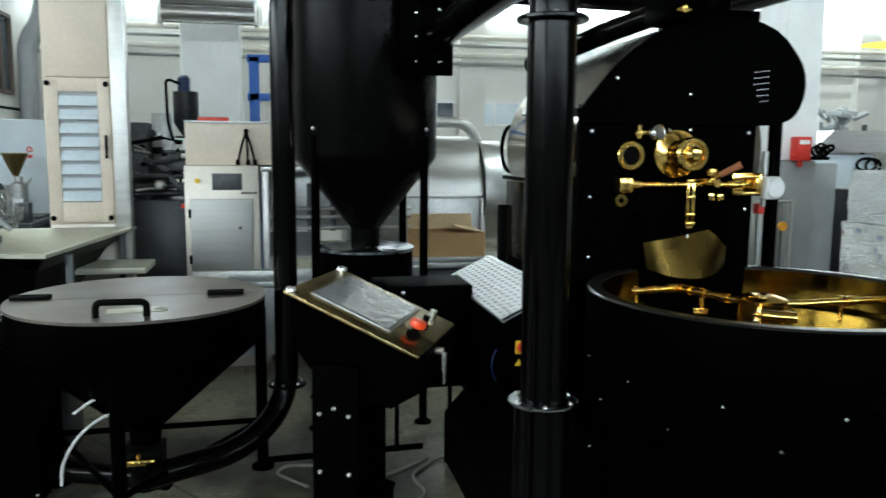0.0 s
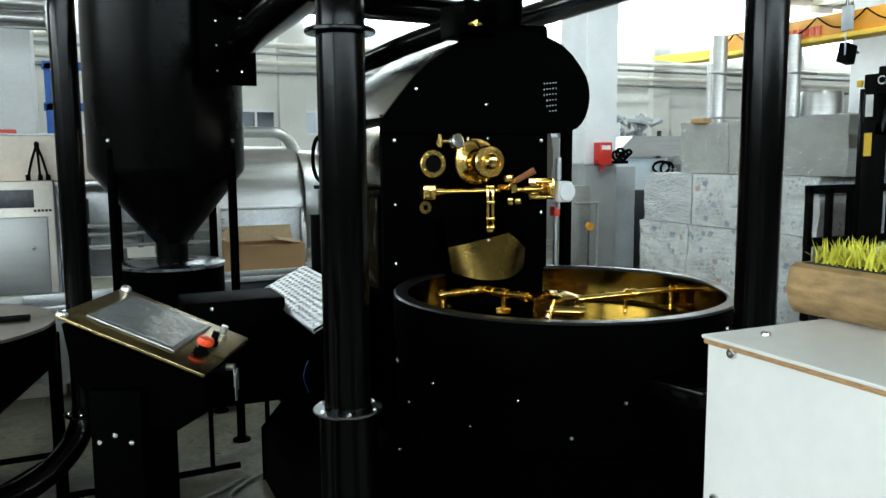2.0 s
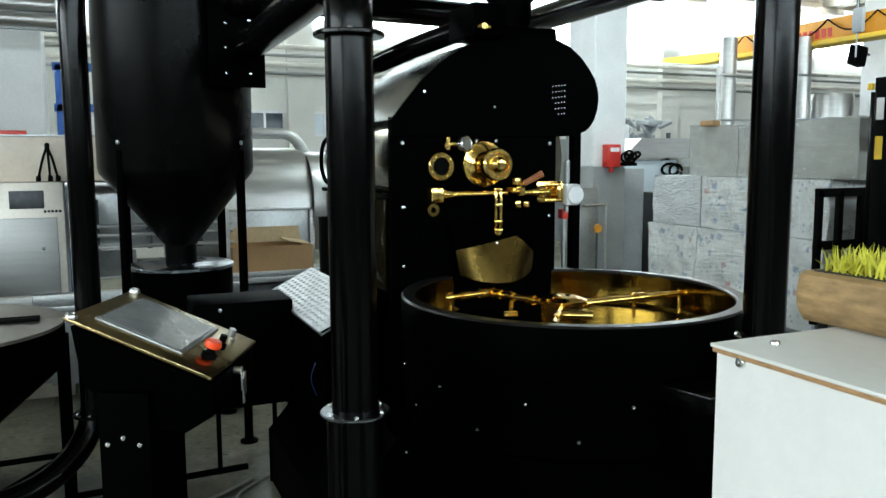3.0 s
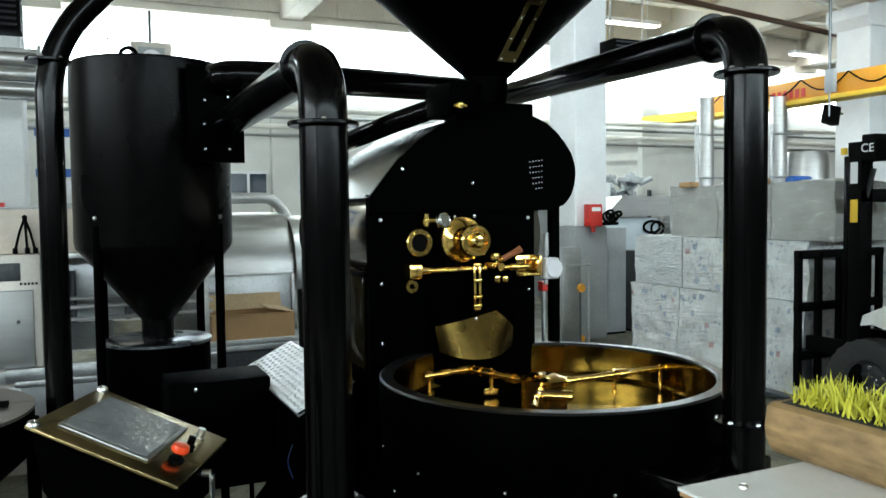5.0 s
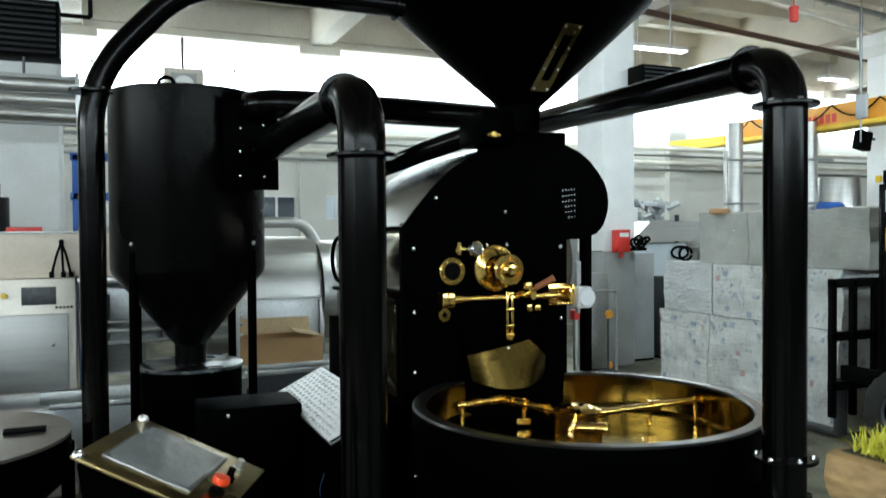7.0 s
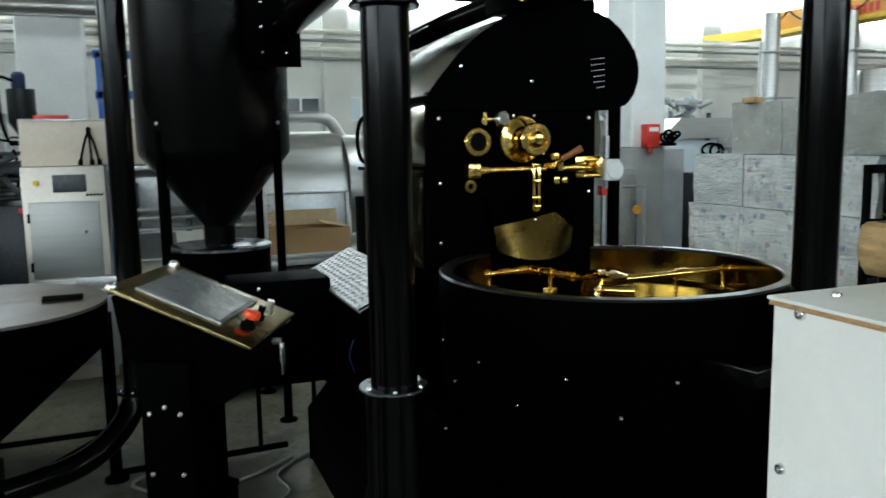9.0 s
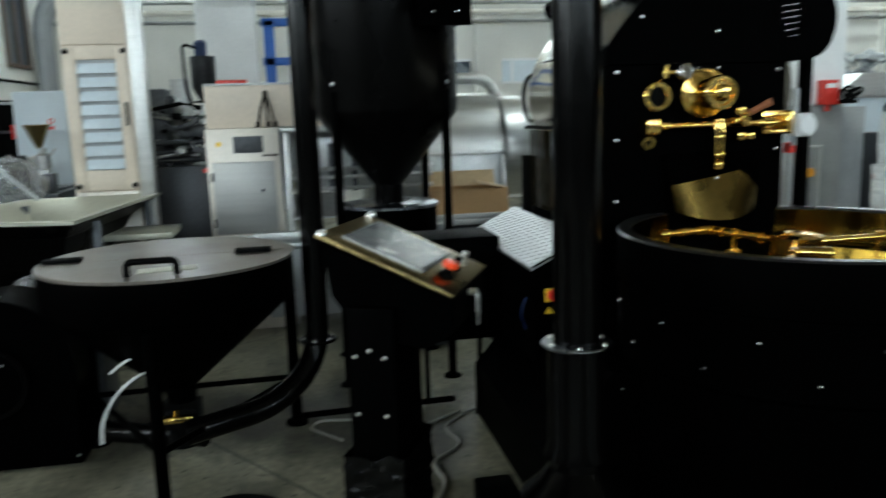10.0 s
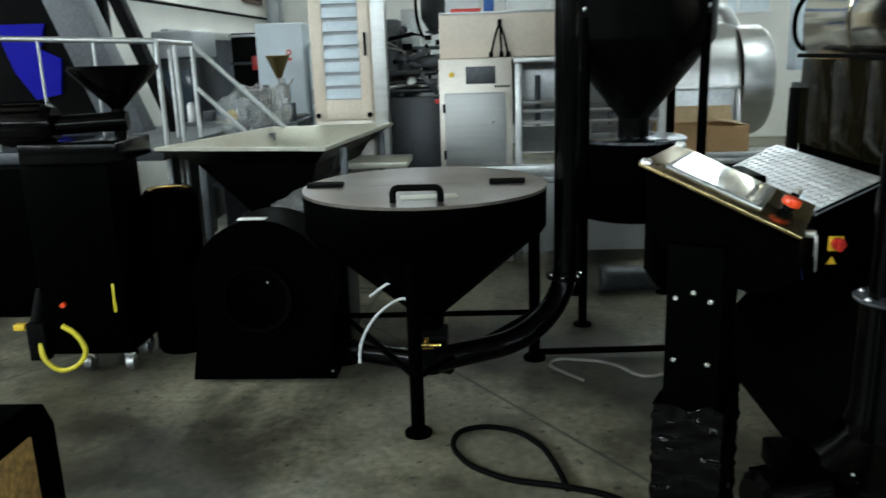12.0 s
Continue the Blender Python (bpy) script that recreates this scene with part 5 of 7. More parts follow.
def unit_heater(x, y, z, h=0.5, label="black louvred unit heater hung on the wall"):
    t = thing("unit_heater", (x, y, z), label, "heater", "unit heaters")
    bm = B()
    box(bm, x - 0.3, x + 0.3, y, y + 0.3, z, z + h, 0.01)
    part("casing", bm, black_matte, t)
    for k in range(int(h / 0.052)):
        bm = B()
        box(bm, x - 0.27, x + 0.27, -0.025, 0.025, -0.004, 0.004, 0.001, Matrix.Translation((0, y - 0.012, z + 0.045 + k * 0.052)) @ Matrix.Rotation(0.6, 4, "X"))
        part("slat", bm, steel_dark, t)
    if h < 0.3:
        bm = B()
        for s in (-0.25, 0.25):
            rod(bm, (x + s, y + 0.15, z + h), (x + s, y + 0.15, 5.1), 0.008, 8)
        part("hanger", bm, steel_dull, t)
        return
    bm = B()
    rod(bm, (x + 0.3, y + 0.15, z + h - 0.08), (x + 0.55, y + 0.15, z + h - 0.08), 0.02, 10)
    rod(bm, (x + 0.55, y + 0.15, z + h - 0.08), (x + 0.55, y + 0.15, 5.55), 0.02, 10)
    part("supply_pipe", bm, black_matte, t)


unit_heater(-0.56, 7.5, 3.28)
unit_heater(6.45, 7.66, 3.52, 0.24)


def fan_box(x, y, z):
    t = thing("wall_fan", (x, y, z), "pale square wall fan unit before the windows", "fan")
    bm = B()
    box(bm, x - 0.29, x + 0.29, y, y + 0.35, z, z + 0.52, 0.02)
    part("casing", bm, beige_steel, t)
    bm = B()
    box(bm, x - 0.19, x + 0.19, y - 0.012, y, z + 0.06, z + 0.44, 0.004)
    part("grille", bm, grey_box, t)
    bm = B()
    lathe(bm, [(0, 0), (0.13, 0), (0.15, 0.02), (0.13, 0.04), (0.08, 0.03), (0, 0.05)], 28, Matrix.Translation((x, y - 0.012, z + 0.25)) @ Matrix.Rotation(radians(90), 4, "X"))
    part("fan_disc", bm, white_plastic, t)
    bm = B()
    rod(bm, (x, y + 0.2, z + 0.52), (x, y + 0.2, 5.5), 0.02, 8)
    part("hanger", bm, steel_dark, t)


fan_box(1.19, 12.3, 3.72)


def wall_lines():
    for k, z in enumerate((3.1, 3.25, 3.38, 2.95)):
        t = thing("wall_pipe", (2, 12.8, z), "long thin service pipe along the wall", "pipe", "wall pipes")
        bm = B()
        rod(bm, (-3.5, 12.78 - 0.03 * k, z), (21, 12.78 - 0.03 * k, z), 0.03 if k % 2 else 0.045, 10)
        part("tube", bm, (beam_paint, steel_dull)[k % 2], t)
    bm = B()
    rod(bm, (4.0, 8.02, 4.70), (18.0, 10.62, 4.70), 0.045, 12)
    solo("overhead_pipe", bm, rust_brown, "brown overhead sprinkler pipe", "pipe")
    for (xa, ya), (xb, yb), z, r, mt, lab in (((3.20, 6.48), (19.00, 10.34), 4.75, 0.032, beam_paint, "pale overhead gas pipe on thin hangers"),
                                              ((3.20, 6.68), (19.00, 9.45), 4.90, 0.04, steel_dull, "grey overhead pipe on thin hangers"),
                                              ((6.00, 6.42), (20.00, 9.56), 5.00, 0.03, red, "red overhead sprinkler pipe under the ceiling")):
        bm = B()
        rod(bm, (xa, ya, z), (xb, yb, z), r, 12)
        for j in range(11):
            u = (j + 0.3) / 11
            x, y = xa + (xb - xa) * u, ya + (yb - ya) * u
            rod(bm, (x, y, z), (x, y, 5.58), 0.008, 6)
            box(bm, x - 0.03, x + 0.03, y - r - 0.01, y + r + 0.01, z - r - 0.008, z - r, 0.0)
        solo("overhead_pipe", bm, mt, lab, "pipe")
    bm = B()
    lathe(bm, [(0, 0), (0.05, 0), (0.06, 0.02), (0.06, 0.2), (0, 0.22)], 14, Matrix.Translation((8.60, 7.63, 4.5)))
    rod(bm, (8.60, 7.63, 4.7), (8.60, 7.63, 5.55), 0.01, 6)
    solo("fire_alarm", bm, red, "small red alarm unit hung from the ceiling", "alarm")
    # low windows in the far wall
    for x0, x1 in ((1.55, 2.15), (2.4, 3.0), (3.25, 4.2), (8.1, 9.2)):
        w = tagged(new("window_2"), "small dark window in the white wall", kind="structure")
        bm = B()
        box(bm, x0, x1, 12.97, 12.998, 1.98, 2.32)
        part("pane", bm, dark_glass if x0 < 3 else pale_glass, w)
        bm = B()
        for a in ((x0 - 0.03, x1 + 0.03, 2.32, 2.36), (x0 - 0.03, x1 + 0.03, 1.94, 1.98)):
            box(bm, a[0], a[1], 12.95, 12.999, a[2], a[3])
        box(bm, (x0 + x1) / 2 - 0.02, (x0 + x1) / 2 + 0.02, 12.955, 12.97, 1.98, 2.32)
        part("window_frame", bm, white_plastic, w)
    # side wall windows
    for y0, y1, m in ((9.55, 10.35, pale_glass), (11.2, 12.0, dark_glass)):
        w = tagged(new("window_3"), "small window with a brown frame in the side wall", kind="structure")
        bm = B()
        box(bm, -3.598, -3.585, y0, y1, 2.3, 3.3)
        part("pane", bm, m, w)
        bm = B()
        for a in ((y0 - 0.05, y0, 2.25, 3.35), (y1, y1 + 0.05, 2.25, 3.35), (y0, y1, 2.25, 2.3), (y0, y1, 3.3, 3.35), ((y0 + y1) / 2 - 0.02, (y0 + y1) / 2 + 0.02, 2.3, 3.3)):
            box(bm, -3.599, -3.55, *a)
        part("window_frame", bm, brown_frame, w)
    bm = B()
    rod(bm, (-3.56, 6.9, 2.06), (-3.56, 12.9, 2.06), 0.018, 8)
    solo("wall_cable", bm, black_matte, "dark cable run along the side wall", "cable")
    for y in (12.2, 12.5):
        bm = B()
        tube(bm, rounded([(-3.45, y, 0), (-3.45, y, 3.0), (-3.2, y, 3.4), (-3.2, y, 5.4)], 0.2), 0.09, 14)
        solo("riser_pipe", bm, grey_box, "grey riser pipe in the corner", "pipe")


wall_lines()


def blue_rack():
    t = thing("storage_rack", (0.3, 9.6, 0), "blue steel storage rack upright with beams", "rack")
    for x in (-0.2, 1.3):
        bm = B()
        box(bm, x - 0.06, x + 0.06, 9.5, 9.62, 0, 2.62, 0.006)
        part("upright", bm, blue, t)
    for z in (1.5, 2.1, 2.55):
        bm = B()
        box(bm, -0.28, 1.38, 9.5, 9.56, z, z + 0.09, 0.006)
        part("beam", bm, blue, t)
    bm = B()
    box(bm, 0.0, 0.5, 9.3, 9.9, 1.8, 2.05, 0.01)
    solo("white_carton", bm, paper, "white carton on the blue rack", "box")
    # the rack's shelf boards carry the carton
    bm = B()
    box(bm, -0.2, 1.3, 9.3, 9.95, 1.595, 1.8, 0.004)
    part("shelf", bm, grey_box, t)


blue_rack()


# ---- right side of the hall ----
def wrapped_pallets():
    rows = (("lower", 0.0, 0.86, 4.45, 6.78), ("middle", 0.86, 1.38, 4.45, 6.72), ("upper", 1.38, 1.88, 4.2, 6.18))
    for tier, (nm, z0, z1, y0, y1) in enumerate(rows):
        n = 3
        w = (y1 - y0) / n
        for k in range(n):
            ya, yb = y0 + k * w + 0.006, y0 + (k + 1) * w - 0.006
            t = thing("wrapped_bale", (6.2, (ya + yb) / 2, z0), "stack of printed white cartons wrapped in clear stretch film", "pallet load", "wrapped bales")
            # one middle bale wears the whiter film as a painted highlight
            for nm, grow, mt, amp in (("carton_stack", 0.0, grey_carton if tier == 2 else wrap, 1.0), ("film_cover", 0.007, cloudy_film if tier == 2 else highlight_film if (tier == 1 and k == 2) else stretch_film, 1.0)):
                bm = B()
                box(bm, 5.71 + 0.02 * tier - grow, 6.72, ya - grow * 0.5, yb + grow * 0.5, z0 + 0.003, z1 - 0.004 + grow * 0.3)
                bmesh.ops.subdivide_edges(bm, edges=bm.edges[:], cuts=17, use_grid_fill=True)
                for v in bm.verts:
                    p = v.co.copy()
                    d = noise.noise(p * 2.3) * 0.05 + noise.noise(p * 7.0) * 0.03 + (abs(noise.noise(p * 11)) * 0.012 if grow else 0)
                    v.co.x -= d * 0.7
                    if p.z > z1 - 0.02 and tier == 2:
                        v.co.z += d * 0.6
                part(nm, bm, mt, t, "", smooth=50)
    for y in (5.9, 5.0):
        bm = B()
        box(bm, 5.69, 5.80, y - 0.09, y + 0.09, 1.875, 1.93, 0.012)
        solo("edge_protector", bm, cardboard, "brown cardboard edge protector on the bales", "cardboard")


wrapped_pallets()


def forklift():
    t = thing("forklift", (5.9, 3.2, 0), "white and black forklift truck with lowered mast carriage", "forklift")
    for x in (5.5, 6.35):
        bm = B()
        box(bm, x - 0.07, x + 0.07, 3.74, 3.84, 0.15, 2.15, 0.008)
        part("mast_channel", bm, black_matte, t)
        bm = B()
        box(bm, x - 0.05, x + 0.05, 3.84, 3.90, 0.3, 2.05, 0.008)
        part("inner_channel", bm, black_gloss, t)
    for z in (2.1, 1.75, 0.55):
        bm = B()
        box(bm, 5.43, 6.42, 3.74, 3.85, z - 0.05, z + 0.05, 0.006)
        part("mast_crossbar", bm, black_matte, t)
    bm = B()
    box(bm, 5.43, 5.56, 3.62, 3.74, 2.0, 2.2, 0.01)
    part("head_block", bm, black_matte, t)
    bm = B()
    box(bm, 5.40, 5.43, 3.85, 3.89, 2.06, 2.11, 0.004)
    part("warning_sticker", bm, yellow, t)
    bm = B()
    box(bm, 5.425, 5.429, 3.76, 3.82, 1.55, 1.72, 0.0)
    part("yellow_sticker", bm, yellow, t, "yellow oval sticker with dark marks")
    mark = bpy.data.curves.new("approval_mark", "FONT")
    mark.body, mark.size, mark.extrude = "CE", 0.09, 0.001
    mark.materials.append(paper)
    mo = new("approval_mark", mark)
    mo.parent = t
    mo.matrix_basis = world_of(t).inverted() @ Matrix.Translation((5.426, 3.74, 2.07)) @ pose(0, 0, 0, 90, 0, -90)
    bm = B()
    box(bm, 5.421, 5.4245, 3.76, 3.82, 1.84, 2.0, 0.0)
    part("white_sticker", bm, paper, t)
    # load backrest
    for z in (1.28, 0.45, 0.85):
        bm = B()
        box(bm, 5.42, 6.45, 4.28, 4.33, z - 0.035, z + 0.035, 0.006)
        part("carriage_bar", bm, black_matte, t)
    for x in (5.45, 5.68, 5.93, 6.18, 6.42):
        bm = B()
        box(bm, x - 0.025, x + 0.025, 4.28, 4.33, 0.2, 1.3, 0.005)
        part("backrest_bar", bm, black_matte, t)
    for x in (5.6, 6.25):
        bm = B()
        box(bm, x - 0.06, x + 0.06, 4.335, 4.37, 0.06, 0.5, 0.004)
        box(bm, x - 0.06, x + 0.06, 4.335, 5.2, 0.03, 0.065, 0.004)
        part("fork", bm, steel_dark, t)
    for x in (5.56, 6.3):
        bm = B()
        box(bm, x - 0.04, x + 0.04, 3.88, 4.29, 0.5, 0.62, 0.006)
        part("carriage_arm", bm, black_matte, t)
    bm = B()
    tube(bm, rounded([(5.52, 3.7, 1.95), (5.5, 3.9, 1.2), (5.55, 3.85, 0.6), (5.6, 3.9, 0.4)], 0.2), 0.02, 8)
    part("hydraulic_hose", bm, rubber, t)
    for x in (5.5, 6.4):
        bm = B()
        m = Matrix.Translation((x, 3.66, 0.345)) @ Matrix.Rotation(radians(-90), 4, "Y")
        lathe(bm, [(0.19, -0.09), (0.30, -0.10), (0.338, -0.09), (0.345, -0.03), (0.345, 0.03), (0.338, 0.09), (0.30, 0.10), (0.19, 0.09)], 48, m)
        mi = m.inverted()
        for v in bm.verts:                     # tread lugs
            p = mi @ v.co
            r = math.hypot(p.x, p.y)
            if r > 0.32 and int(round(math.atan2(p.y, p.x) / (2 * math.pi) * 48)) % 2:
                v.co = m @ Vector((p.x * 0.965, p.y * 0.965, p.z))
        w = part("wheel", bm, rubber, t, "treaded rubber wheel")
        bm = B()
        lathe(bm, [(0, 0.02), (0.09, 0.02), (0.10, 0.035), (0.15, 0.03), (0.17, 0.07), (0.19, 0.085), (0.195, 0.06)], 36, m)
        rim = part("rim", bm, steel_dark, w)
        bolts(rim, [m @ Vector((0.125 * math.cos(a), 0.125 * math.sin(a), 0.035)) for a in [k * math.pi / 3 for k in range(6)]], (-1, 0, 0), 0.018)
        bolts(rim, [m @ Vector((0.055 * math.cos(a), 0.055 * math.sin(a), 0.02)) for a in [k * math.pi / 4 for k in range(8)]], (-1, 0, 0), 0.01)
    bm = B()
    prism(bm, [(3.10, 0.62), (3.30, 0.72), (3.62, 0.80), (3.72, 0.78), (3.70, 0.86), (3.45, 0.98), (3.10, 0.98)], 5.42, 5.66, "x")
    part("fender", bm, white_paint, t)
    bm = B()
    prism(bm, [(3.25, 0.35), (3.28, 0.8), (3.5, 0.99), (3.5, 1.25), (3.2, 1.45), (1.9, 1.4), (1.6, 1.1), (1.6, 0.35)], 5.44, 6.45, "x")
    part("body", bm, white_paint, t)
    for x in (5.5, 6.4):
        for y in (3.3, 2.0):
            bm = B()
            box(bm, x - 0.03, x + 0.03, y - 0.03, y + 0.03, 1.4, 2.15, 0.006)
            part("overhead_guard_post", bm, black_matte, t)
    bm = B()
    box(bm, 5.45, 6.45, 1.95, 3.35, 2.15, 2.2, 0.01)
    part("overhead_guard_roof", bm, black_matte, t)


forklift()


def right_background():
    # red lamp box on the column
    t = thing("wall_socket_box", (6.05, 7.97, 1.5), "red socket box on the column", "socket box")
    bm = B()
    box(bm, 5.93, 6.12, 7.86, 7.995, 1.45, 1.73, 0.012)
    part("casing", bm, red, t)
    bm = B()
    box(bm, 5.96, 6.09, 7.855, 7.861, 1.64, 1.69)
    part("label_plate", bm, paper, t)
    bm = B()
    rod(bm, (6.02, 7.92, 1.38), (6.02, 7.92, 1.45), 0.03, 12)
    rod(bm, (5.97, 7.9, 1.52), (5.90, 7.9, 1.5), 0.025, 12)
    part("socket", bm, red, t)
    bm = B()
    for k in range(4):
        lathe(bm, [(0.05, -0.012), (0.075, -0.012), (0.075, 0.012), (0.05, 0.012)], 18, Matrix.Translation((6.22 + 0.05 * k, 7.9, 1.56 + 0.03 * (k % 2))) @ Matrix.Rotation(0.4 * k + 1.2, 4, "X"), True)
    box(bm, 6.13, 6.42, 7.93, 7.99, 1.46, 1.50)
    solo("cable_coil", bm, black_matte, "coiled black cables hung beside the red socket box", "cable")
    # grey cabinets by the column
    for nm, x0, x1, y0, y1, z1, mt, lab in (("steel_cabinet", 5.45, 5.75, 7.8, 7.97, 1.2, steel_dull, "narrow grey steel cabinet by the column"),
                                            ("steel_cabinet", 6.12, 6.75, 8.2, 8.8, 1.42, grey_box, "tall grey steel machine cabinet"),
                                            ("machine_frame", 6.9, 7.15, 8.0, 8.5, 1.1, steel_dark, "dark machine frame post")):
        t = thing(nm, ((x0 + x1) / 2, (y0 + y1) / 2, 0), lab, "cabinet")
        bm = B()
        box(bm, x0, x1, y0, y1, 0.03, z1, 0.01)
        part("body", bm, mt, t)
        bm = B()
        box(bm, x0 + 0.02, x1 - 0.02, y0 - 0.012, y0, 0.1, z1 - 0.06, 0.004)
        part("door", bm, mt, t)
        bm = B()
        box(bm, x0, x1, y0 + 0.02, y1 - 0.02, 0, 0.03)
        part("plinth", bm, black_matte, t)
    # stand with a small yellow valve, and an orange floor tool
    t = thing("hose_stand", (5.55, 7.6, 0), "thin steel stand with an orange valve wheel", "stand")
    bm = B()
    rod(bm, (5.72, 7.6, 0), (5.72, 7.6, 1.0), 0.018, 10)
    rod(bm, (5.40, 7.6, 1.0), (5.74, 7.6, 1.0), 0.018, 10)
    part("frame", bm, steel, t)
    bm = B()
    lathe(bm, [(0, -0.02), (0.05, -0.02), (0.055, 0), (0.05, 0.02), (0, 0.02)], 12, Matrix.Translation((5.6, 7.58, 0.72)) @ Matrix.Rotation(radians(90), 4, "X"))
    part("valve_wheel", bm, orange, t)
    bm = B()
    rod(bm, (5.6, 7.6, 0.05), (5.6, 7.6, 0.70), 0.012, 8)
    box(bm, 5.52, 5.68, 7.5, 7.7, 0, 0.05, 0.01)
    part("stem", bm, steel_dark, t)
    bm = B()
    box(bm, 5.55, 5.85, 7.85, 7.95, 0.0, 0.09, 0.02)
    rod(bm, (5.6, 7.9, 0.09), (5.8, 7.9, 0.14), 0.03, 10)
    solo("floor_tool", bm, orange, "orange hand tool lying on the floor", "tool")
    # machines on and behind the pallets
    t = thing("white_machine", (7.9, 9.7, 0), "white and steel food machines standing close together", "machine")
    bm = B()
    box(bm, 7.3, 8.3, 9.4, 10.2, 0.0, 1.52, 0.02)
    part("cabinet", bm, pale_blue, t)
    bm = B()
    prism(bm, [(7.2, 1.55), (7.55, 1.85), (8.6, 1.85), (8.9, 1.55)], 9.3, 10.3)
    part("cover", bm, steel, t)
    bm = B()
    box(bm, 7.35, 8.15, 10.4, 11.0, 1.2, 2.1, 0.02)
    box(bm, 7.4, 8.1, 10.45, 10.95, 0, 1.2)
    part("rear_box", bm, white_plastic, t)
    bm = B()
    tube(bm, [(8.15 + 0.16 * math.cos(a), 9.37, 1.38 + 0.09 * math.sin(a)) for a in [k * 0.5 for k in range(13)]], 0.02, 8)
    tube(bm, [(8.25 + 0.12 * math.cos(a), 9.36, 1.36 + 0.10 * math.sin(a)) for a in [k * 0.5 for k in range(13)]], 0.02, 8)
    part("hose_loop", bm, black_matte, t)
    for k, (x, y, z, sx, sz, mt) in enumerate(((9.2, 11.5, 0, 1.4, 1.9, steel_dull), (11.3, 11.6, 0, 1.6, 2.0, steel), (13.0, 11.2, 0, 1.5, 2.2, steel), (10.2, 9.2, 0, 1.2, 1.7, grey_box), (12.2, 9.0, 0, 1.4, 1.9, steel_dull), (15.5, 11.0, 0, 2.0, 2.4, steel_dull))):
        m = thing("food_machine", (x, y, 0), "stainless food machine housing far back in the hall", "machine", "far machines")
        bm = B()
        box(bm, x - sx / 2, x + sx / 2, y - 0.5, y + 0.5, 0, sz * 0.7, 0.02)
        part("housing", bm, mt, m)
        bm = B()
        prism(bm, [(x - sx * 0.45, sz * 0.7), (x - sx * 0.2, sz), (x + sx * 0.3, sz), (x + sx * 0.45, sz * 0.7)], y - 0.4, y + 0.4)
        part("hood", bm, (steel, steel_dull)[k % 2], m)
        bm = B()
        rod(bm, (x + sx * 0.2, y - 0.45, sz * 0.4), (x + sx * 0.2, y - 0.45, sz * 1.05), 0.04, 12)
        box(bm, x - sx * 0.4, x - sx * 0.1, y - 0.52, y - 0.5, sz * 0.2, sz * 0.6, 0.005)
        part("fittings", bm, steel_dark, m)
    bm = B()
    random.seed(31)
    for k in range(46):
        p = Vector((8.15 + random.random() * 2.1, 12.0 + random.random() * 0.5, 1.93 + random.random() * 0.12 + 0.12 * (k % 3)))
        m = Matrix.Translation(p) @ pose(0, 0, 0, random.uniform(-60, 60), random.uniform(-60, 60), random.uniform(0, 180))
        h = 0.04 + random.random() * 0.07
        if k % 2:
            box(bm, -h * 1.8, h * 1.8, -h, h, -h * 0.4, h * 0.4, 0.008, m)
        else:
            lathe(bm, [(0, -h * 2), (h * 0.7, -h * 2), (h * 0.7, h), (h * 0.35, h * 1.4), (0, h * 1.4)], 10, m)
    box(bm, 8.0, 10.4, 11.95, 12.6, 0, 1.9)
    solo("scrap_mound", bm, grey_box, "heap of grey machine parts on a bench by the wall", "machine parts")
    # steel chimneys
    for x, y in ((8.87, 9.0), (9.9, 8.55)):
        t = thing("steel_chimney", (x, y, 0), "tall stainless double chimney pipe with clamps", "chimney", "chimneys")
        bm = B()
        lathe(bm, [(0.125, 0), (0.125, 3.30), (0.12, 3.34), (0, 3.34)], 32, Matrix.Translation((x, y, 0)))
        part("pipe", bm, steel, t)
        for z in (2.1, 2.75):
            bm = B()
            box(bm, x - 0.36, x + 0.30, y - 0.2, y - 0.16, z, z + 0.03, 0.004)
            part("clamp", bm, steel_dull, t)
        bm = B()
        rod(bm, (x - 0.28, y - 0.12, 0), (x - 0.28, y - 0.12, 2.9), 0.035, 12)
        part("side_pipe", bm, steel, t)
    bm = B()
    box(bm, 9.7, 9.95, 7.9, 8.2, 1.9, 1.99, 0.03)
    lathe(bm, [(0, -0.22), (0.075, -0.22), (0.08, 0.16), (0.05, 0.22), (0, 0.22)], 20, Matrix.Translation((9.8, 8.05, 2.04)) @ Matrix.Rotation(radians(90), 4, "Y"))
    solo("blue_motor", bm, blue, "blue motor on top of a machine", "motor")
    m = thing("steel_vessel", (9.9, 8.3, 0), "stainless vessel on a machine base behind the bales", "vessel")
    bm = B()
    box(bm, 9.2, 10.6, 7.85, 8.75, 0, 1.9, 0.02)
    part("base", bm, steel_dull, m)
    bm = B()
    lathe(bm, [(0, 2.5), (0.3, 2.5), (0.32, 2.45), (0.32, 1.95), (0, 1.95)], 32, Matrix.Translation((10.35, 8.4, 0)))
    part("drum", bm, steel, m)
    # overhead crane
    t = thing("overhead_crane", (10.1, 9.5, 3.2), "orange and yellow overhead travelling crane beam", "crane")
    bm = B()
    box(bm, 10.0, 10.2, 5.0, 10.3, 3.26, 3.56, 0.01)
    part("girder", bm, orange, t)
    bm = B()
    box(bm, 9.92, 10.28, 5.0, 10.55, 3.19, 3.26, 0.01)
    part("flange_beam", bm, yellow, t)
    bm = B()
    prism(bm, [(10.5, 3.2), (11.1, 3.22), (11.95, 3.36), (11.85, 3.42), (10.4, 3.36)], 10.0, 10.3, "x")
    part("end_carriage", bm, yellow, t)
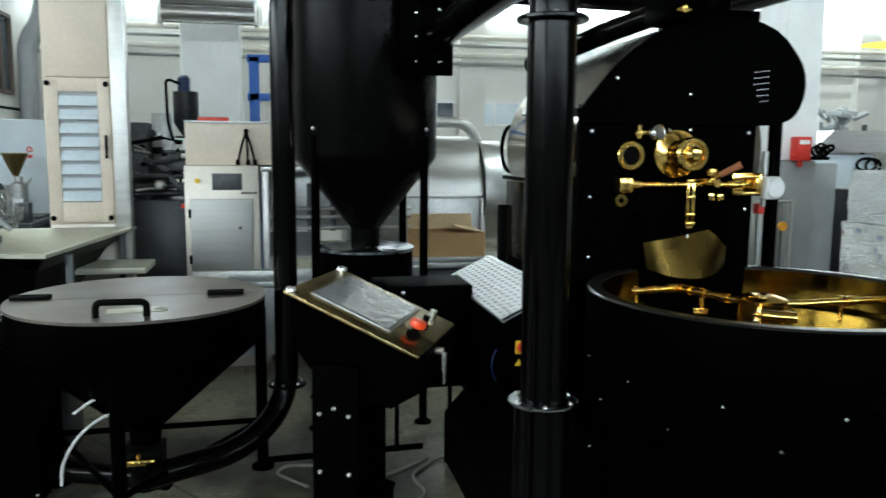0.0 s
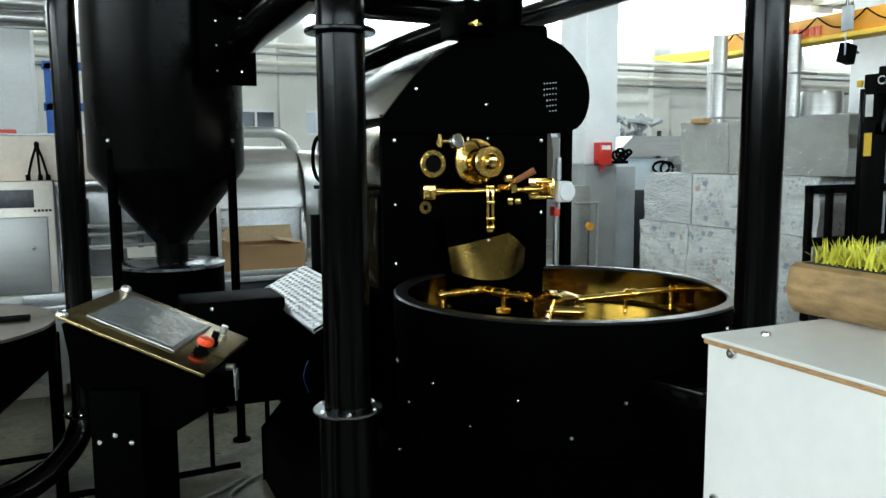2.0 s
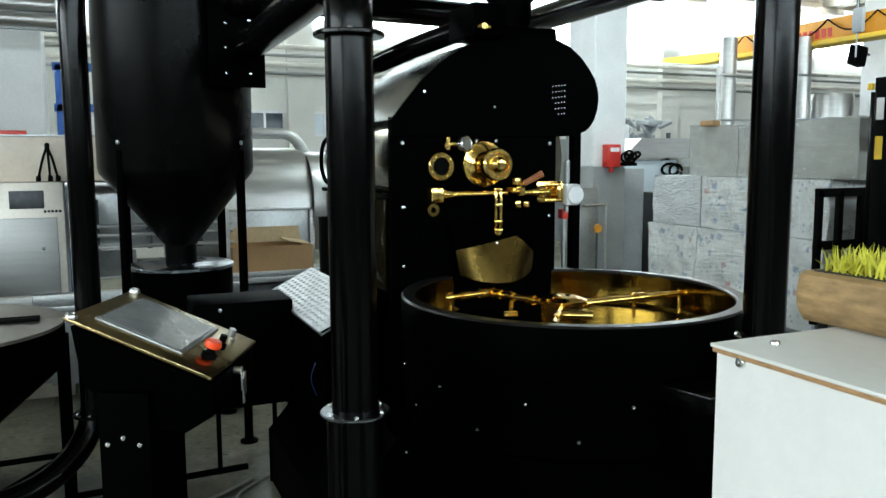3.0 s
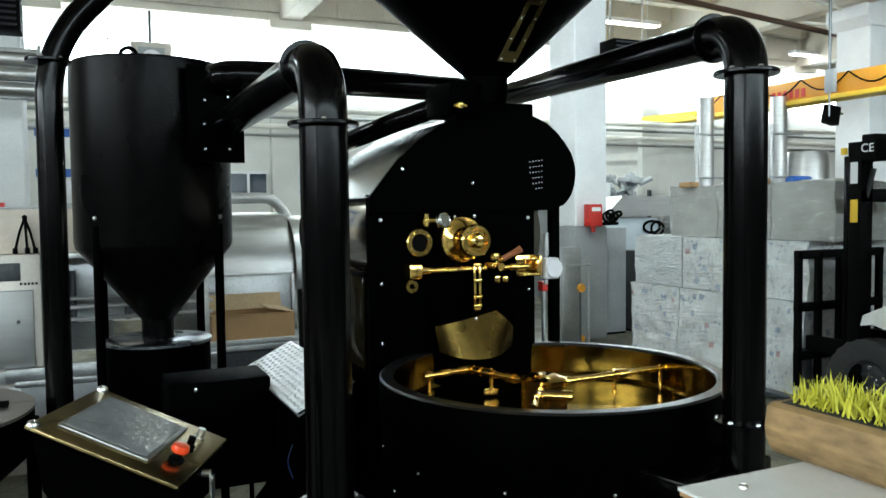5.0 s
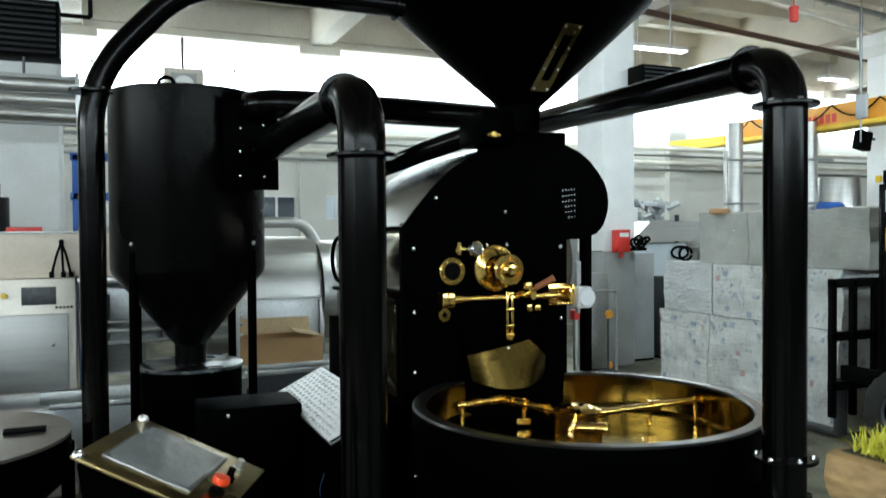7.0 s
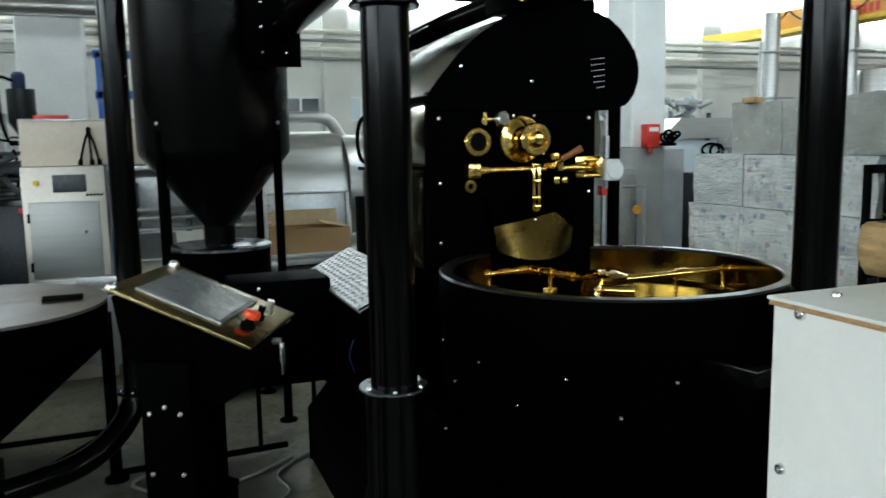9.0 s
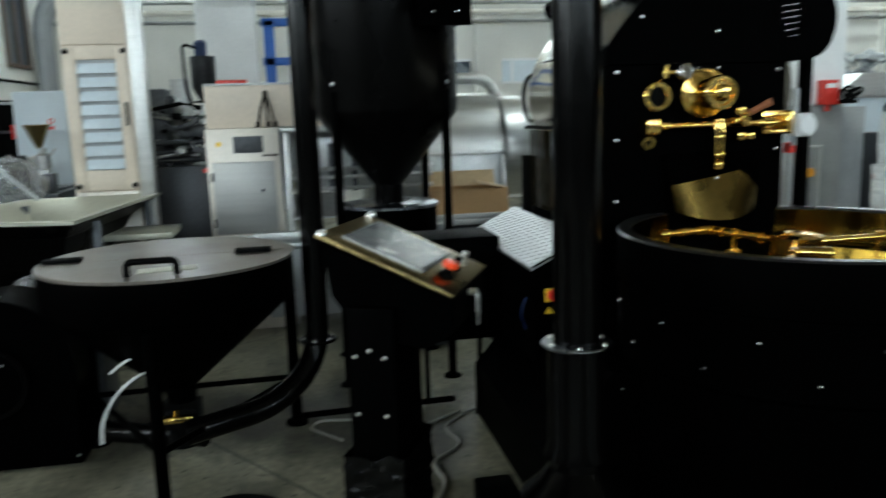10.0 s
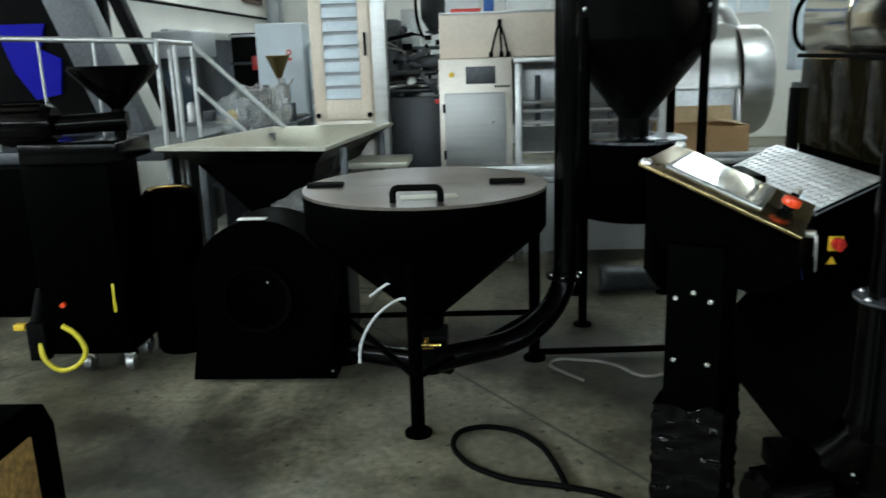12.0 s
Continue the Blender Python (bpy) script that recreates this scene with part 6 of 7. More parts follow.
    for k in range(5):
        bm = B()
        pts = [(9.96, 6.6 + k * 0.8 + u * 0.8, 3.55 - 0.2 * math.sin(math.pi * u)) for u in [j / 8 for j in range(9)]]
        tube(bm, pts, 0.012, 6)
        part("festoon_cable", bm, black_matte, t)
    for k in range(13):
        if k != 6:
            bm = B()
            box(bm, 9.992, 9.999, 8.15 + k * 0.11, 8.22 + k * 0.11, 3.30, 3.43)
            part("letter_bar", bm, red, t)
    bm = B()
    box(bm, 9.90, 9.97, 7.58, 7.75, 3.28, 3.62, 0.02)
    rod(bm, (9.92, 7.67, 3.6), (9.92, 7.67, 5.05), 0.009, 10)
    rod(bm, (9.92, 7.67, 2.95), (9.92, 7.67, 3.3), 0.012, 8)
    part("trolley", bm, grey_box, t)
    # hung loudspeaker box on the third column
    t = thing("hanging_floodlight", (10.35, 7.9, 2.8), "black floodlight hung on a rod by the column", "floodlight")
    bm = B()
    box(bm, -0.17, 0.17, -0.1, 0.1, -0.2, 0.2, 0.02, Matrix.Translation((10.18, 7.85, 3.0)) @ Matrix.Rotation(0.2, 4, "Y") @ Matrix.Scale(0.7, 4))
    part("casing", bm, black_matte, t)
    bm = B()
    rod(bm, (10.2, 7.9, 3.2), (10.2, 7.9, 4.9), 0.02, 8)
    rod(bm, (10.4, 7.9, 3.05), (10.6, 8.0, 3.05), 0.02, 8)
    part("rod", bm, steel_dark, t)


right_background()


def white_box_and_planter():
    t = thing("white_cabinet", (1.15, 0.2, 0), "white laminated plywood cabinet with brown raw edges", "cabinet")
    bm = B()
    box(bm, 0.892, 0.908, -0.45, 0.535, -0.214, 1.3135, 0.001)
    side = part("side_panel", bm, white_lam, t)
    bolts(side, [(0.892, 0.490, 1.310), (0.892, 0.512, 1.100), (0.892, 0.512, 0.72)], (-1, 0, 0), 0.008, zinc)
    bm = B()
    box(bm, 0.91, 1.55, 0.518, 0.534, -0.214, 1.3135, 0.001)
    part("back_panel", bm, white_lam, t)
    bm = B()
    box(bm, 1.552, 1.568, -0.45, 0.535, -0.214, 1.3135, 0.001)
    part("side_panel", bm, white_lam, t)
    bm = B()
    box(bm, 0.888, 1.572, -0.46, 0.54, 1.3135, 1.3205, 0.001)
    part("raw_edge", bm, plywood, t, "brown raw plywood edge")
    bm = B()
    box(bm, 0.886, 1.574, -0.462, 0.542, 1.3205, 1.3255, 0.001)
    top = part("top_sheet", bm, white_lam, t)
    bolts(top, [(0.96, 0.5, 1.3255), (1.0, -0.2, 1.3255)], (0, 0, 1), 0.007, zinc)
    p = thing("log_planter", (1.17, 0.2, 1.326), "hollowed log planter on the white cabinet", "planter")
    bm = B()
    n = 24
    secs = []
    for k in range(17):
        y = 0.585 - k * 0.06
        ring = []
        for j in range(n):
            a = 2 * math.pi * j / n
            r = 0.058 * (1 + 0.10 * noise.noise(Vector((math.cos(a) * 2, y * 4, math.sin(a) * 2))))
            x, z = math.cos(a) * r * 1.25, math.sin(a) * r
            z = max(-0.045, min(z, 0.035))
            ring.append(bm.verts.new((1.16 + x, y, 1.371 + z)))
        secs.append(ring)
    for a, b in zip(secs, secs[1:]):
        for j in range(n):
            bm.faces.new((a[j], a[(j + 1) % n], b[(j + 1) % n], b[j]))
    bm.faces.new(secs[0])
    bm.faces.new(secs[-1])
    part("log", bm, log_wood, p)
    bm = B()
    box(bm, 1.11, 1.21, -0.35, 0.575, 1.395, 1.4075, 0.002)
    part("soil", bm, rubber, p, "dark soil")
    bm = B()
    random.seed(4)
    for k in range(2600):
        x, y = 1.16 + random.uniform(-0.045, 0.045), random.uniform(-0.34, 0.57)
        h = random.uniform(0.015, 0.045)
        a, lean = random.uniform(0, 6.3), random.gauss(0, 0.022)
        w = 0.0016
        dx, dy = math.cos(a) * w, math.sin(a) * w
        tip = (x + random.gauss(0, 0.014), y + random.gauss(0, 0.014), 1.404 + h)
        mid = ((x + tip[0]) / 2 - dy, (y + tip[1]) / 2 + dx, 1.404 + h * 0.55)
        v = [bm.verts.new(q) for q in ((x - dx, y - dy, 1.401), (x + dx, y + dy, 1.401), (mid[0] + dx, mid[1] + dy, mid[2]), (mid[0] - dx, mid[1] - dy, mid[2]), tip)]
        bm.faces.new((v[0], v[1], v[2], v[3]))
        bm.faces.new((v[3], v[2], v[4]))
    g = tagged(solo("planter_grass", bm, grass_mat, "yellow-green grass growing thickly in the planter", "grass", smooth=0), kind="stuff")
    # brought to true size about this point
    about = Vector((0.13, -0.26, 1.57))
    size = Matrix.Translation(about) @ Matrix.Scale(0.88, 4) @ Matrix.Translation(-about)
    for ob in (t, p, g):
        ob.matrix_basis = size @ ob.matrix_basis


white_box_and_planter()


# ---- left side ----
def hopper_table():
    t = thing("infeed_hopper_table", (-1.5, 4.8, 0), "square stainless infeed hopper with a wide flat rim", "hopper")
    o = [(-2.15, 4.30), (-1.13, 4.09), (-0.93, 5.58), (-1.80, 5.50)]
    cx, cy = -1.5, 4.85
    bm = B()
    def ring(s, z):
        return [bm.verts.new((cx + (x - cx) * s, cy + (y - cy) * s, z)) for x, y in o]
    def skin(levels):
        for a, b in zip(levels, levels[1:]):
            for k in range(4):
                bm.faces.new((a[k], a[(k + 1) % 4], b[(k + 1) % 4], b[k]))
    skin([ring(1.0, 0.982), ring(1.0, 1.0), ring(0.93, 1.0), ring(0.91, 0.992), ring(0.72, 0.90), ring(0.28, 0.53)])
    part("funnel_lining", bm, hopper_beige, t, "pale stainless funnel lining with a flat rim", smooth=20)
    # outside skin in black: the shade under the rim put into its colour
    bm = B()
    skin([ring(0.99, 0.981), ring(0.93, 0.965), ring(0.72, 0.885), ring(0.30, 0.50), ring(0.28, 0.53)])
    part("shaded_funnel_shell", bm, black_satin, t, "outer funnel shell coloured black for the shade below the rim", smooth=20)
    for x, y in ((-1.08, 4.35), (-1.0, 5.4), (-1.95, 4.5), (-1.75, 5.35)):
        bm = B()
        box(bm, x - 0.02, x + 0.02, y - 0.02, y + 0.02, 0, 0.97, 0.003)
        part("leg", bm, steel_dark, t)
    bm = B()
    box(bm, -1.45, -0.78, 4.95, 5.35, 0.76, 0.80, 0.006)
    part("low_tray", bm, hopper_beige, t)
    bm = B()
    prism(bm, [(-1.62, 0.50), (-1.38, 0.50), (-1.0, 0.28), (-1.2, 0.25)], 4.7, 4.95)
    part("outlet_chute", bm, steel_dark, t)
    bm = B()
    box(bm, -1.75, -1.3, 4.6, 5.0, 0.0, 0.24, 0.01)
    part("base", bm, machine_dark, t)


hopper_table()


def platform():
    t = thing("platform_railing", (-2.6, 4.9, 0), "stainless work platform with tubular guard rails and stair rail", "railing")
    def bar(name, a, b, r=0.015):
        bm = B()
        rod(bm, a, b, r, 14)
        part(name, bm, steel_dull, t)
    bar("top_rail", (-4.4, 4.55, 1.69), (-2.2, 4.62, 1.59), 0.017)
    bar("top_rail", (-2.2, 4.62, 1.59), (-2.2, 5.2, 1.58))
    bar("stair_rail", (-2.2, 5.2, 1.58), (-1.62, 5.2, 1.02))
    for k in range(6):
        x = -4.2 + k * 0.33
        bar("baluster", (x, 4.56, 0.95), (x, 4.56, 1.67 - k * 0.015), 0.008)
    for x, y, z in ((-2.2, 4.62, 1.59), (-2.2, 5.2, 1.58), (-2.35, 5.2, 1.55), (-2.2, 4.9, 1.58)):
        bar("post", (x, y, 0.0), (x, y, z), 0.015)
    bar("knee_rail", (-2.2, 5.2, 1.3), (-1.75, 5.2, 0.86), 0.014)
    bm = B()
    box(bm, -4.4, -2.18, 4.5, 6.2, 0.90, 0.97, 0.005)
    part("deck", bm, steel_dark, t)
    # added black panel that stands for the shade under the deck
    bm = B()
    box(bm, -4.6, -2.45, 4.3, 4.46, 0.0, 0.89, 0.01)
    part("shade_skirt", bm, black, t, "black panel added for the shade below the platform")
    for k in range(3):
        bm = B()
        box(bm, -2.15 + k * 0.18, -1.95 + k * 0.18, 5.2, 6.0, 0.62 - k * 0.22, 0.65 - k * 0.22, 0.003)
        part("tread", bm, steel_dark, t)
    # sloping conveyor trough rising behind the rail
    c = thing("sloping_conveyor", (-3.4, 5.9, 0), "steep grey conveyor trough rising behind the platform", "conveyor")
    bm = B()
    box(bm, -0.14, 0.14, -0.1, 0.1, -0.2, 2.4, 0.006, Matrix.Translation((-2.95, 5.8, 0.98)) @ Matrix.Rotation(radians(-20), 4, "Y"))
    part("trough", bm, steel_dark, c)
    bm = B()
    box(bm, -0.04, 0.04, -0.06, 0.06, -0.2, 2.2, 0.006, Matrix.Translation((-2.55, 5.7, 0.98)) @ Matrix.Rotation(radians(-20), 4, "Y"))
    part("side_rail", bm, black_matte, c)
    # added black panel for the unlit space behind the rail; carries the blue sheet
    pt = thing("dark_space_panel", (-4.9, 6.4, 0), "black panel added for the dark space behind the platform, with blue sheet", "partition")
    bm = B()
    box(bm, -6.5, -3.3, 6.36, 6.45, 0, 3.2, 0.01)
    part("screen", bm, black_matte, pt)
    bm = B()
    prism(bm, [(-4.10, 1.42), (-3.95, 1.20), (-3.74, 1.24), (-3.70, 1.52), (-3.86, 1.60), (-3.80, 1.80), (-4.22, 1.80)], 6.33, 6.358)
    part("blue_sheet", bm, blue_deep, pt, "bright blue plastic sheet")


platform()


def left_background():
    t = thing("white_machine", (-2.05, 7.4, 0), "white machine cabinet with a warning label", "machine")
    bm = B()
    box(bm, -2.28, -1.86, 7.0, 7.6, 0.0, 1.77, 0.015)
    part("cabinet", bm, pale_blue, t)
    bm = B()
    lathe(bm, [(0.014, 0), (0.024, 0), (0.024, 0.003), (0.014, 0.003)], 20, Matrix.Translation((-1.99, 6.998, 1.52)) @ Matrix.Rotation(radians(90), 4, "X"), True)
    box(bm, -2.01, -1.97, 6.994, 6.998, 1.45, 1.475)
    part("warning_label", bm, red, t)
    bm = B()
    box(bm, -1.84, -1.55, 7.1, 7.6, 0, 1.6, 0.01)
    part("side_unit", bm, pale_blue, t)
    for k in range(3):
        bm = B()
        box(bm, -1.82, -1.57, 7.085, 7.10, 0.72 + k * 0.17, 0.85 + k * 0.17, 0.004)
        part("compartment", bm, steel_dark, t)
    m = thing("grinding_mill", (-1.99, 6.6, 0), "small steel grinding mill with a conical hopper", "mill")
    bm = B()
    lathe(bm, [(0.012, 1.30), (0.10, 1.49), (0.104, 1.49), (0.102, 1.495), (0.02, 1.31)], 28, Matrix.Translation((-1.99, 6.6, 0)))
    part("funnel", bm, bronze, m)
    bm = B()
    lathe(bm, [(0.03, 1.31), (0.03, 1.27), (0.06, 1.25), (0.06, 1.05), (0, 1.05)], 22, Matrix.Translation((-1.97, 6.6, 0)))
    lathe(bm, [(0, 1.24), (0.06, 1.24), (0.075, 1.22), (0.075, 1.0), (0, 1.0)], 22, Matrix.Translation((-2.09, 6.62, 0)))
    rod(bm, (-1.93, 6.6, 1.22), (-1.87, 6.58, 1.30), 0.01, 8)
    part("barrel", bm, steel_dull, m)
    bm = B()
    box(bm, -2.2, -1.8, 6.45, 6.8, 0, 1.0, 0.01)
    part("stand", bm, steel_dark, m)
    # dark glazed room front in the side wall
    w = tagged(new("door_1"), "dark opening with a roller shutter in the side wall", kind="structure")
    bm = B()
    box(bm, -3.598, -3.57, 8.3, 11.2, 0, 1.72)
    part("dark_opening", bm, shutter_blue, w)
    bm = B()
    box(bm, -3.6, -3.52, 8.2, 11.3, 1.72, 1.80)
    part("lintel", bm, steel_dull, w)
    t = thing("grey_machine", (-2.95, 7.1, 0), "grey box machine beside the platform", "machine")
    bm = B()
    box(bm, -3.14, -2.83, 6.9, 7.5, 0, 1.50, 0.015)
    part("housing", bm, machine_dark, t)
    bm = B()
    box(bm, -3.17, -2.80, 6.88, 7.5, 1.502, 1.73, 0.02)
    part("head_box", bm, grey_box, t)
    bm = B()
    box(bm, -3.12, -2.85, 6.88, 6.899, 1.0, 1.4, 0.004)
    part("dark_panel", bm, dark_glass, t)
    t = thing("dark_shelf_rack", (-2.5, 7.8, 0), "dark shelf rack with cables and small parts", "rack")
    bm = B()
    box(bm, -2.72, -2.29, 7.7, 8.2, 0, 1.72, 0.01)
    part("body", bm, black_matte, t)
    for k in range(4):
        bm = B()
        box(bm, -2.72, -2.29, 7.62, 7.7, 0.9 + k * 0.26, 0.925 + k * 0.26, 0.002)
        part("shelf", bm, (blue, steel_dark, steel_dark, steel_dull)[k], t)
    bm = B()
    box(bm, -2.5, -2.44, 7.60, 7.64, 1.37, 1.5, 0.002)
    part("red_tag", bm, red, t)
    bm = B()
    box(bm, -2.43, -2.37, 7.60, 7.64, 1.37, 1.5, 0.002)
    part("white_tag", bm, paper, t)
    t = thing("workbench", (-2.6, 6.4, 0), "cluttered steel workbench behind the railing", "workbench")
    bm = B()
    box(bm, -2.75, -1.75, 6.1, 6.7, 0.93, 0.98, 0.005)
    part("top", bm, steel_dark, t)
    for x in (-2.7, -1.8):
        bm = B()
        box(bm, x - 0.03, x + 0.03, 6.12, 6.68, 0, 0.93, 0.004)
        part("leg_frame", bm, steel_dark, t)
    random.seed(9)
    for k in range(9):
        x, y = -2.68 + k * 0.105, 6.2 + random.random() * 0.35
        h, s = 0.08 + random.random() * 0.22, 0.03 + random.random() * 0.03
        bm = B()
        if k % 3:
            box(bm, x - s, x + s, y - s, y + s, 0.981, 0.98 + h, 0.006)
        else:
            lathe(bm, [(0, 0), (s, 0), (s, h * 0.8), (s * 0.5, h), (0, h)], 16, Matrix.Translation((x, y, 0.981)))
        solo("bench_container" if k % 3 == 0 else "bench_box", bm, (steel_dull, steel_dark, blue_dim, yellow, grey_box, steel_dark, machine_dark, steel_dull, steel_dark)[k], "small container standing on the workbench", "container", "bench clutter")
    # crumpled clear bag on the platform side
    bm = B()
    r = bmesh.ops.create_icosphere(bm, subdivisions=4, radius=1.0, matrix=Matrix.Translation((-1.95, 5.62, 1.05)) @ Matrix.Diagonal((0.24, 0.12, 0.22, 1)))
    for v in bm.verts:
        d = abs(noise.noise(v.co * 9)) * 0.09 + noise.noise(v.co * 22) * 0.02
        v.co += (v.co - Vector((-1.95, 5.62, 1.05))).normalized() * d
        v.co.z = max(v.co.z, 0.93)
    solo("plastic_bag", bm, bag_film, "crumpled clear plastic bag", "bag", smooth=0)
    bm = B()
    box(bm, -2.15, -1.72, 5.4, 5.85, 0.0, 0.93, 0.01)
    solo("dark_crate", bm, machine_dark, "dark crate beneath the plastic bag", "crate")


left_background()


def sample_roaster():
    t = thing("sample_roaster", (-2.1, 3.55, 0), "small black shop roaster on casters with a funnel on top", "coffee roaster")
    bm = B()
    box(bm, -2.42, -2.0, 3.42, 3.75, 0.10, 1.03, 0.02)
    part("body", bm, black, t)
    bm = B()
    box(bm, -2.40, -1.94, 3.40, 3.78, 1.03, 1.125, 0.008)
    part("top_plate", bm, black_gloss, t)
    bm = B()
    lathe(bm, [(0.025, 1.26), (0.20, 1.44), (0.205, 1.46), (0.20, 1.46), (0.03, 1.28)], 40, Matrix.Translation((-2.0, 3.6, 0)))
    lathe(bm, [(0.03, 1.12), (0.03, 1.27)], 20, Matrix.Translation((-2.0, 3.6, 0)))
    part("funnel", bm, black_gloss, t)
    bm = B()
    rod(bm, (-2.26, 3.5, 1.20), (-1.94, 3.56, 1.21), 0.045, 20)
    part("feed_barrel", bm, black_gloss, t)
    bm = B()
    m = Matrix.Translation((-2.36, 3.48, 1.21)) @ Matrix.Rotation(radians(90), 4, "Y")
    lathe(bm, [(0, -0.16), (0.085, -0.16), (0.095, -0.13), (0.095, 0.09), (0.07, 0.12), (0, 0.12)], 28, m)
    mo = part("motor", bm, black_gloss, t)
    for k in range(14):
        bm = B()
        box(bm, 0.09, 0.105, -0.003, 0.003, -0.12, 0.08, 0, m @ Matrix.Rotation(2 * math.pi * k / 14, 4, "Z"))
        part("fin", bm, black_gloss, mo)
    for x, y in ((-2.24, 3.48), (-2.03, 3.48), (-2.34, 3.70), (-2.05, 3.70)):
        bm = B()
        m = Matrix.Translation((x, y, 0.045)) @ Matrix.Rotation(radians(90), 4, "Y")
        lathe(bm, [(0, -0.018), (0.04, -0.018), (0.045, 0), (0.04, 0.018), (0, 0.018)], 20, m)
        w = part("caster", bm, steel_dull, t, "grey caster wheel")
        bm = B()
        box(bm, x - 0.028, x + 0.028, y - 0.02, y + 0.02, 0.06, 0.1, 0.004)
        part("fork", bm, zinc, w)
    bm = B()
    lathe(bm, [(0, -0.43), (0.14, -0.43), (0.14, 0.36), (0.11, 0.40), (0.102, 0.39), (0.102, 0.3), (0, 0.3)], 40, Matrix.Translation((-1.885, 3.8, 0.45)))
    rod(bm, (-1.885, 3.8, 0), (-1.885, 3.8, 0.45), 0.03, 12)
    lathe(bm, [(0, 0), (0.13, 0), (0.13, 0.02), (0, 0.025)], 24, Matrix.Translation((-1.885, 3.8, 0)))
    b = part("cooling_bin", bm, black, t)
    bm = B()
    lathe(bm, [(0.085, 0.846), (0.104, 0.848), (0.104, 0.842), (0.085, 0.840)], 36, Matrix.Translation((-1.885, 3.8, 0)))
    part("brass_trim", bm, brass, b)
    bm = B()
    box(bm, -2.50, -2.41, 3.40, 3.46, 0.08, 0.27, 0.006)
    rod(bm, (-2.455, 3.43, 0.27), (-2.43, 3.48, 0.42), 0.03, 12)
    part("junction_box", bm, black_matte, t)
    bm = B()
    rod(bm, (-2.30, 3.42, 0.36), (-2.30, 3.40, 0.36), 0.012, 12)
    part("pilot_lamp", bm, red_orange, t)
    bm = B()
    box(bm, -2.56, -2.505, 3.40, 3.44, 0.235, 0.265, 0.004)
    part("plug", bm, yellow, t, "yellow plug")
    bm = B()
    tube(bm, rounded([(-2.32, 3.41, 0.255), (-2.25, 3.40, 0.22), (-2.20, 3.39, 0.13), (-2.26, 3.39, 0.055), (-2.36, 3.39, 0.025), (-2.43, 3.39, 0.10), (-2.44, 3.41, 0.17)], 0.07), 0.012, 10)
    solo("yellow_hose", bm, yellow_cable, "yellow gas hose looped beside the small roaster", "hose")
    bm = B()
    box(bm, -2.055, -2.043, 3.412, 3.418, 0.32, 0.46, 0.001)
    part("yellow_strap", bm, yellow_cable, t)


sample_roaster()


def blower():
    t = thing("centrifugal_blower", (-1.35, 3.4, 0), "black centrifugal blower with a round scroll housing", "blower")
    bm = B()
    prof = [(-1.30 + 0.33 * math.cos(a), 0.44 + 0.335 * math.sin(a)) for a in [math.pi * k / 26 for k in range(-3, 30)]]
    prism(bm, prof + [(-1.66, 0.02), (-0.985, 0.02)], 3.30, 3.62)
    part("scroll", bm, black, t, "black scroll housing", smooth=30)
    bm = B()
    lathe(bm, [(0.14, 0), (0.16, 0), (0.16, 0.04), (0.14, 0.04)], 36, Matrix.Translation((-1.32, 3.30, 0.42)) @ Matrix.Rotation(radians(90), 4, "X"), True)
    part("inlet_ring", bm, black_gloss, t)
    bolts(t, [(-1.27, 3.299, 0.49), (-1.0, 3.299, 0.06)], (0, -1, 0), 0.009)
    bm = B()
    box(bm, -1.39, -1.26, 3.31, 3.35, 0.774, 0.781, 0.002)
    part("label_plate", bm, paper, t, "pale plate on the housing top")
    bm = B()
    lathe(bm, [(0, 0), (0.11, 0), (0.12, 0.02), (0.12, 0.26), (0.08, 0.3), (0, 0.3)], 24, Matrix.Translation((-1.1, 3.63, 0.55)) @ Matrix.Rotation(radians(-90), 4, "X"))
    part("motor", bm, MATS["blue_paint"], t, "dark blue motor")
    bm = B()
    tube(bm, rounded([(-1.0, 3.45, 0.12), (-0.8, 3.4, 0.10), (-0.45, 3.2, 0.13)], 0.1), 0.05, 14)
    part("air_duct", bm, black_gloss, t)
    # covered small machine parts behind the blower
    bm = B()
    r = bmesh.ops.create_icosphere(bm, subdivisions=3, radius=1, matrix=Matrix.Translation((-1.25, 4.0, 0.62)) @ Matrix.Diagonal((0.2, 0.16, 0.16, 1)))
    for v in bm.verts:
        v.co += Vector((noise.noise(v.co * 8), noise.noise(v.co * 7 + Vector((3, 0, 0))), noise.noise(v.co * 9))) * 0.06
    solo("film_bundle", bm, film, "bundle of clear film on the chute behind the blower", "film", smooth=0)
    bm = B()
    box(bm, -1.5, -1.0, 3.85, 4.15, 0.0, 0.5, 0.01)
    solo("drive_box", bm, steel_dark, "dark machine drive box behind the blower", "machine")


blower()


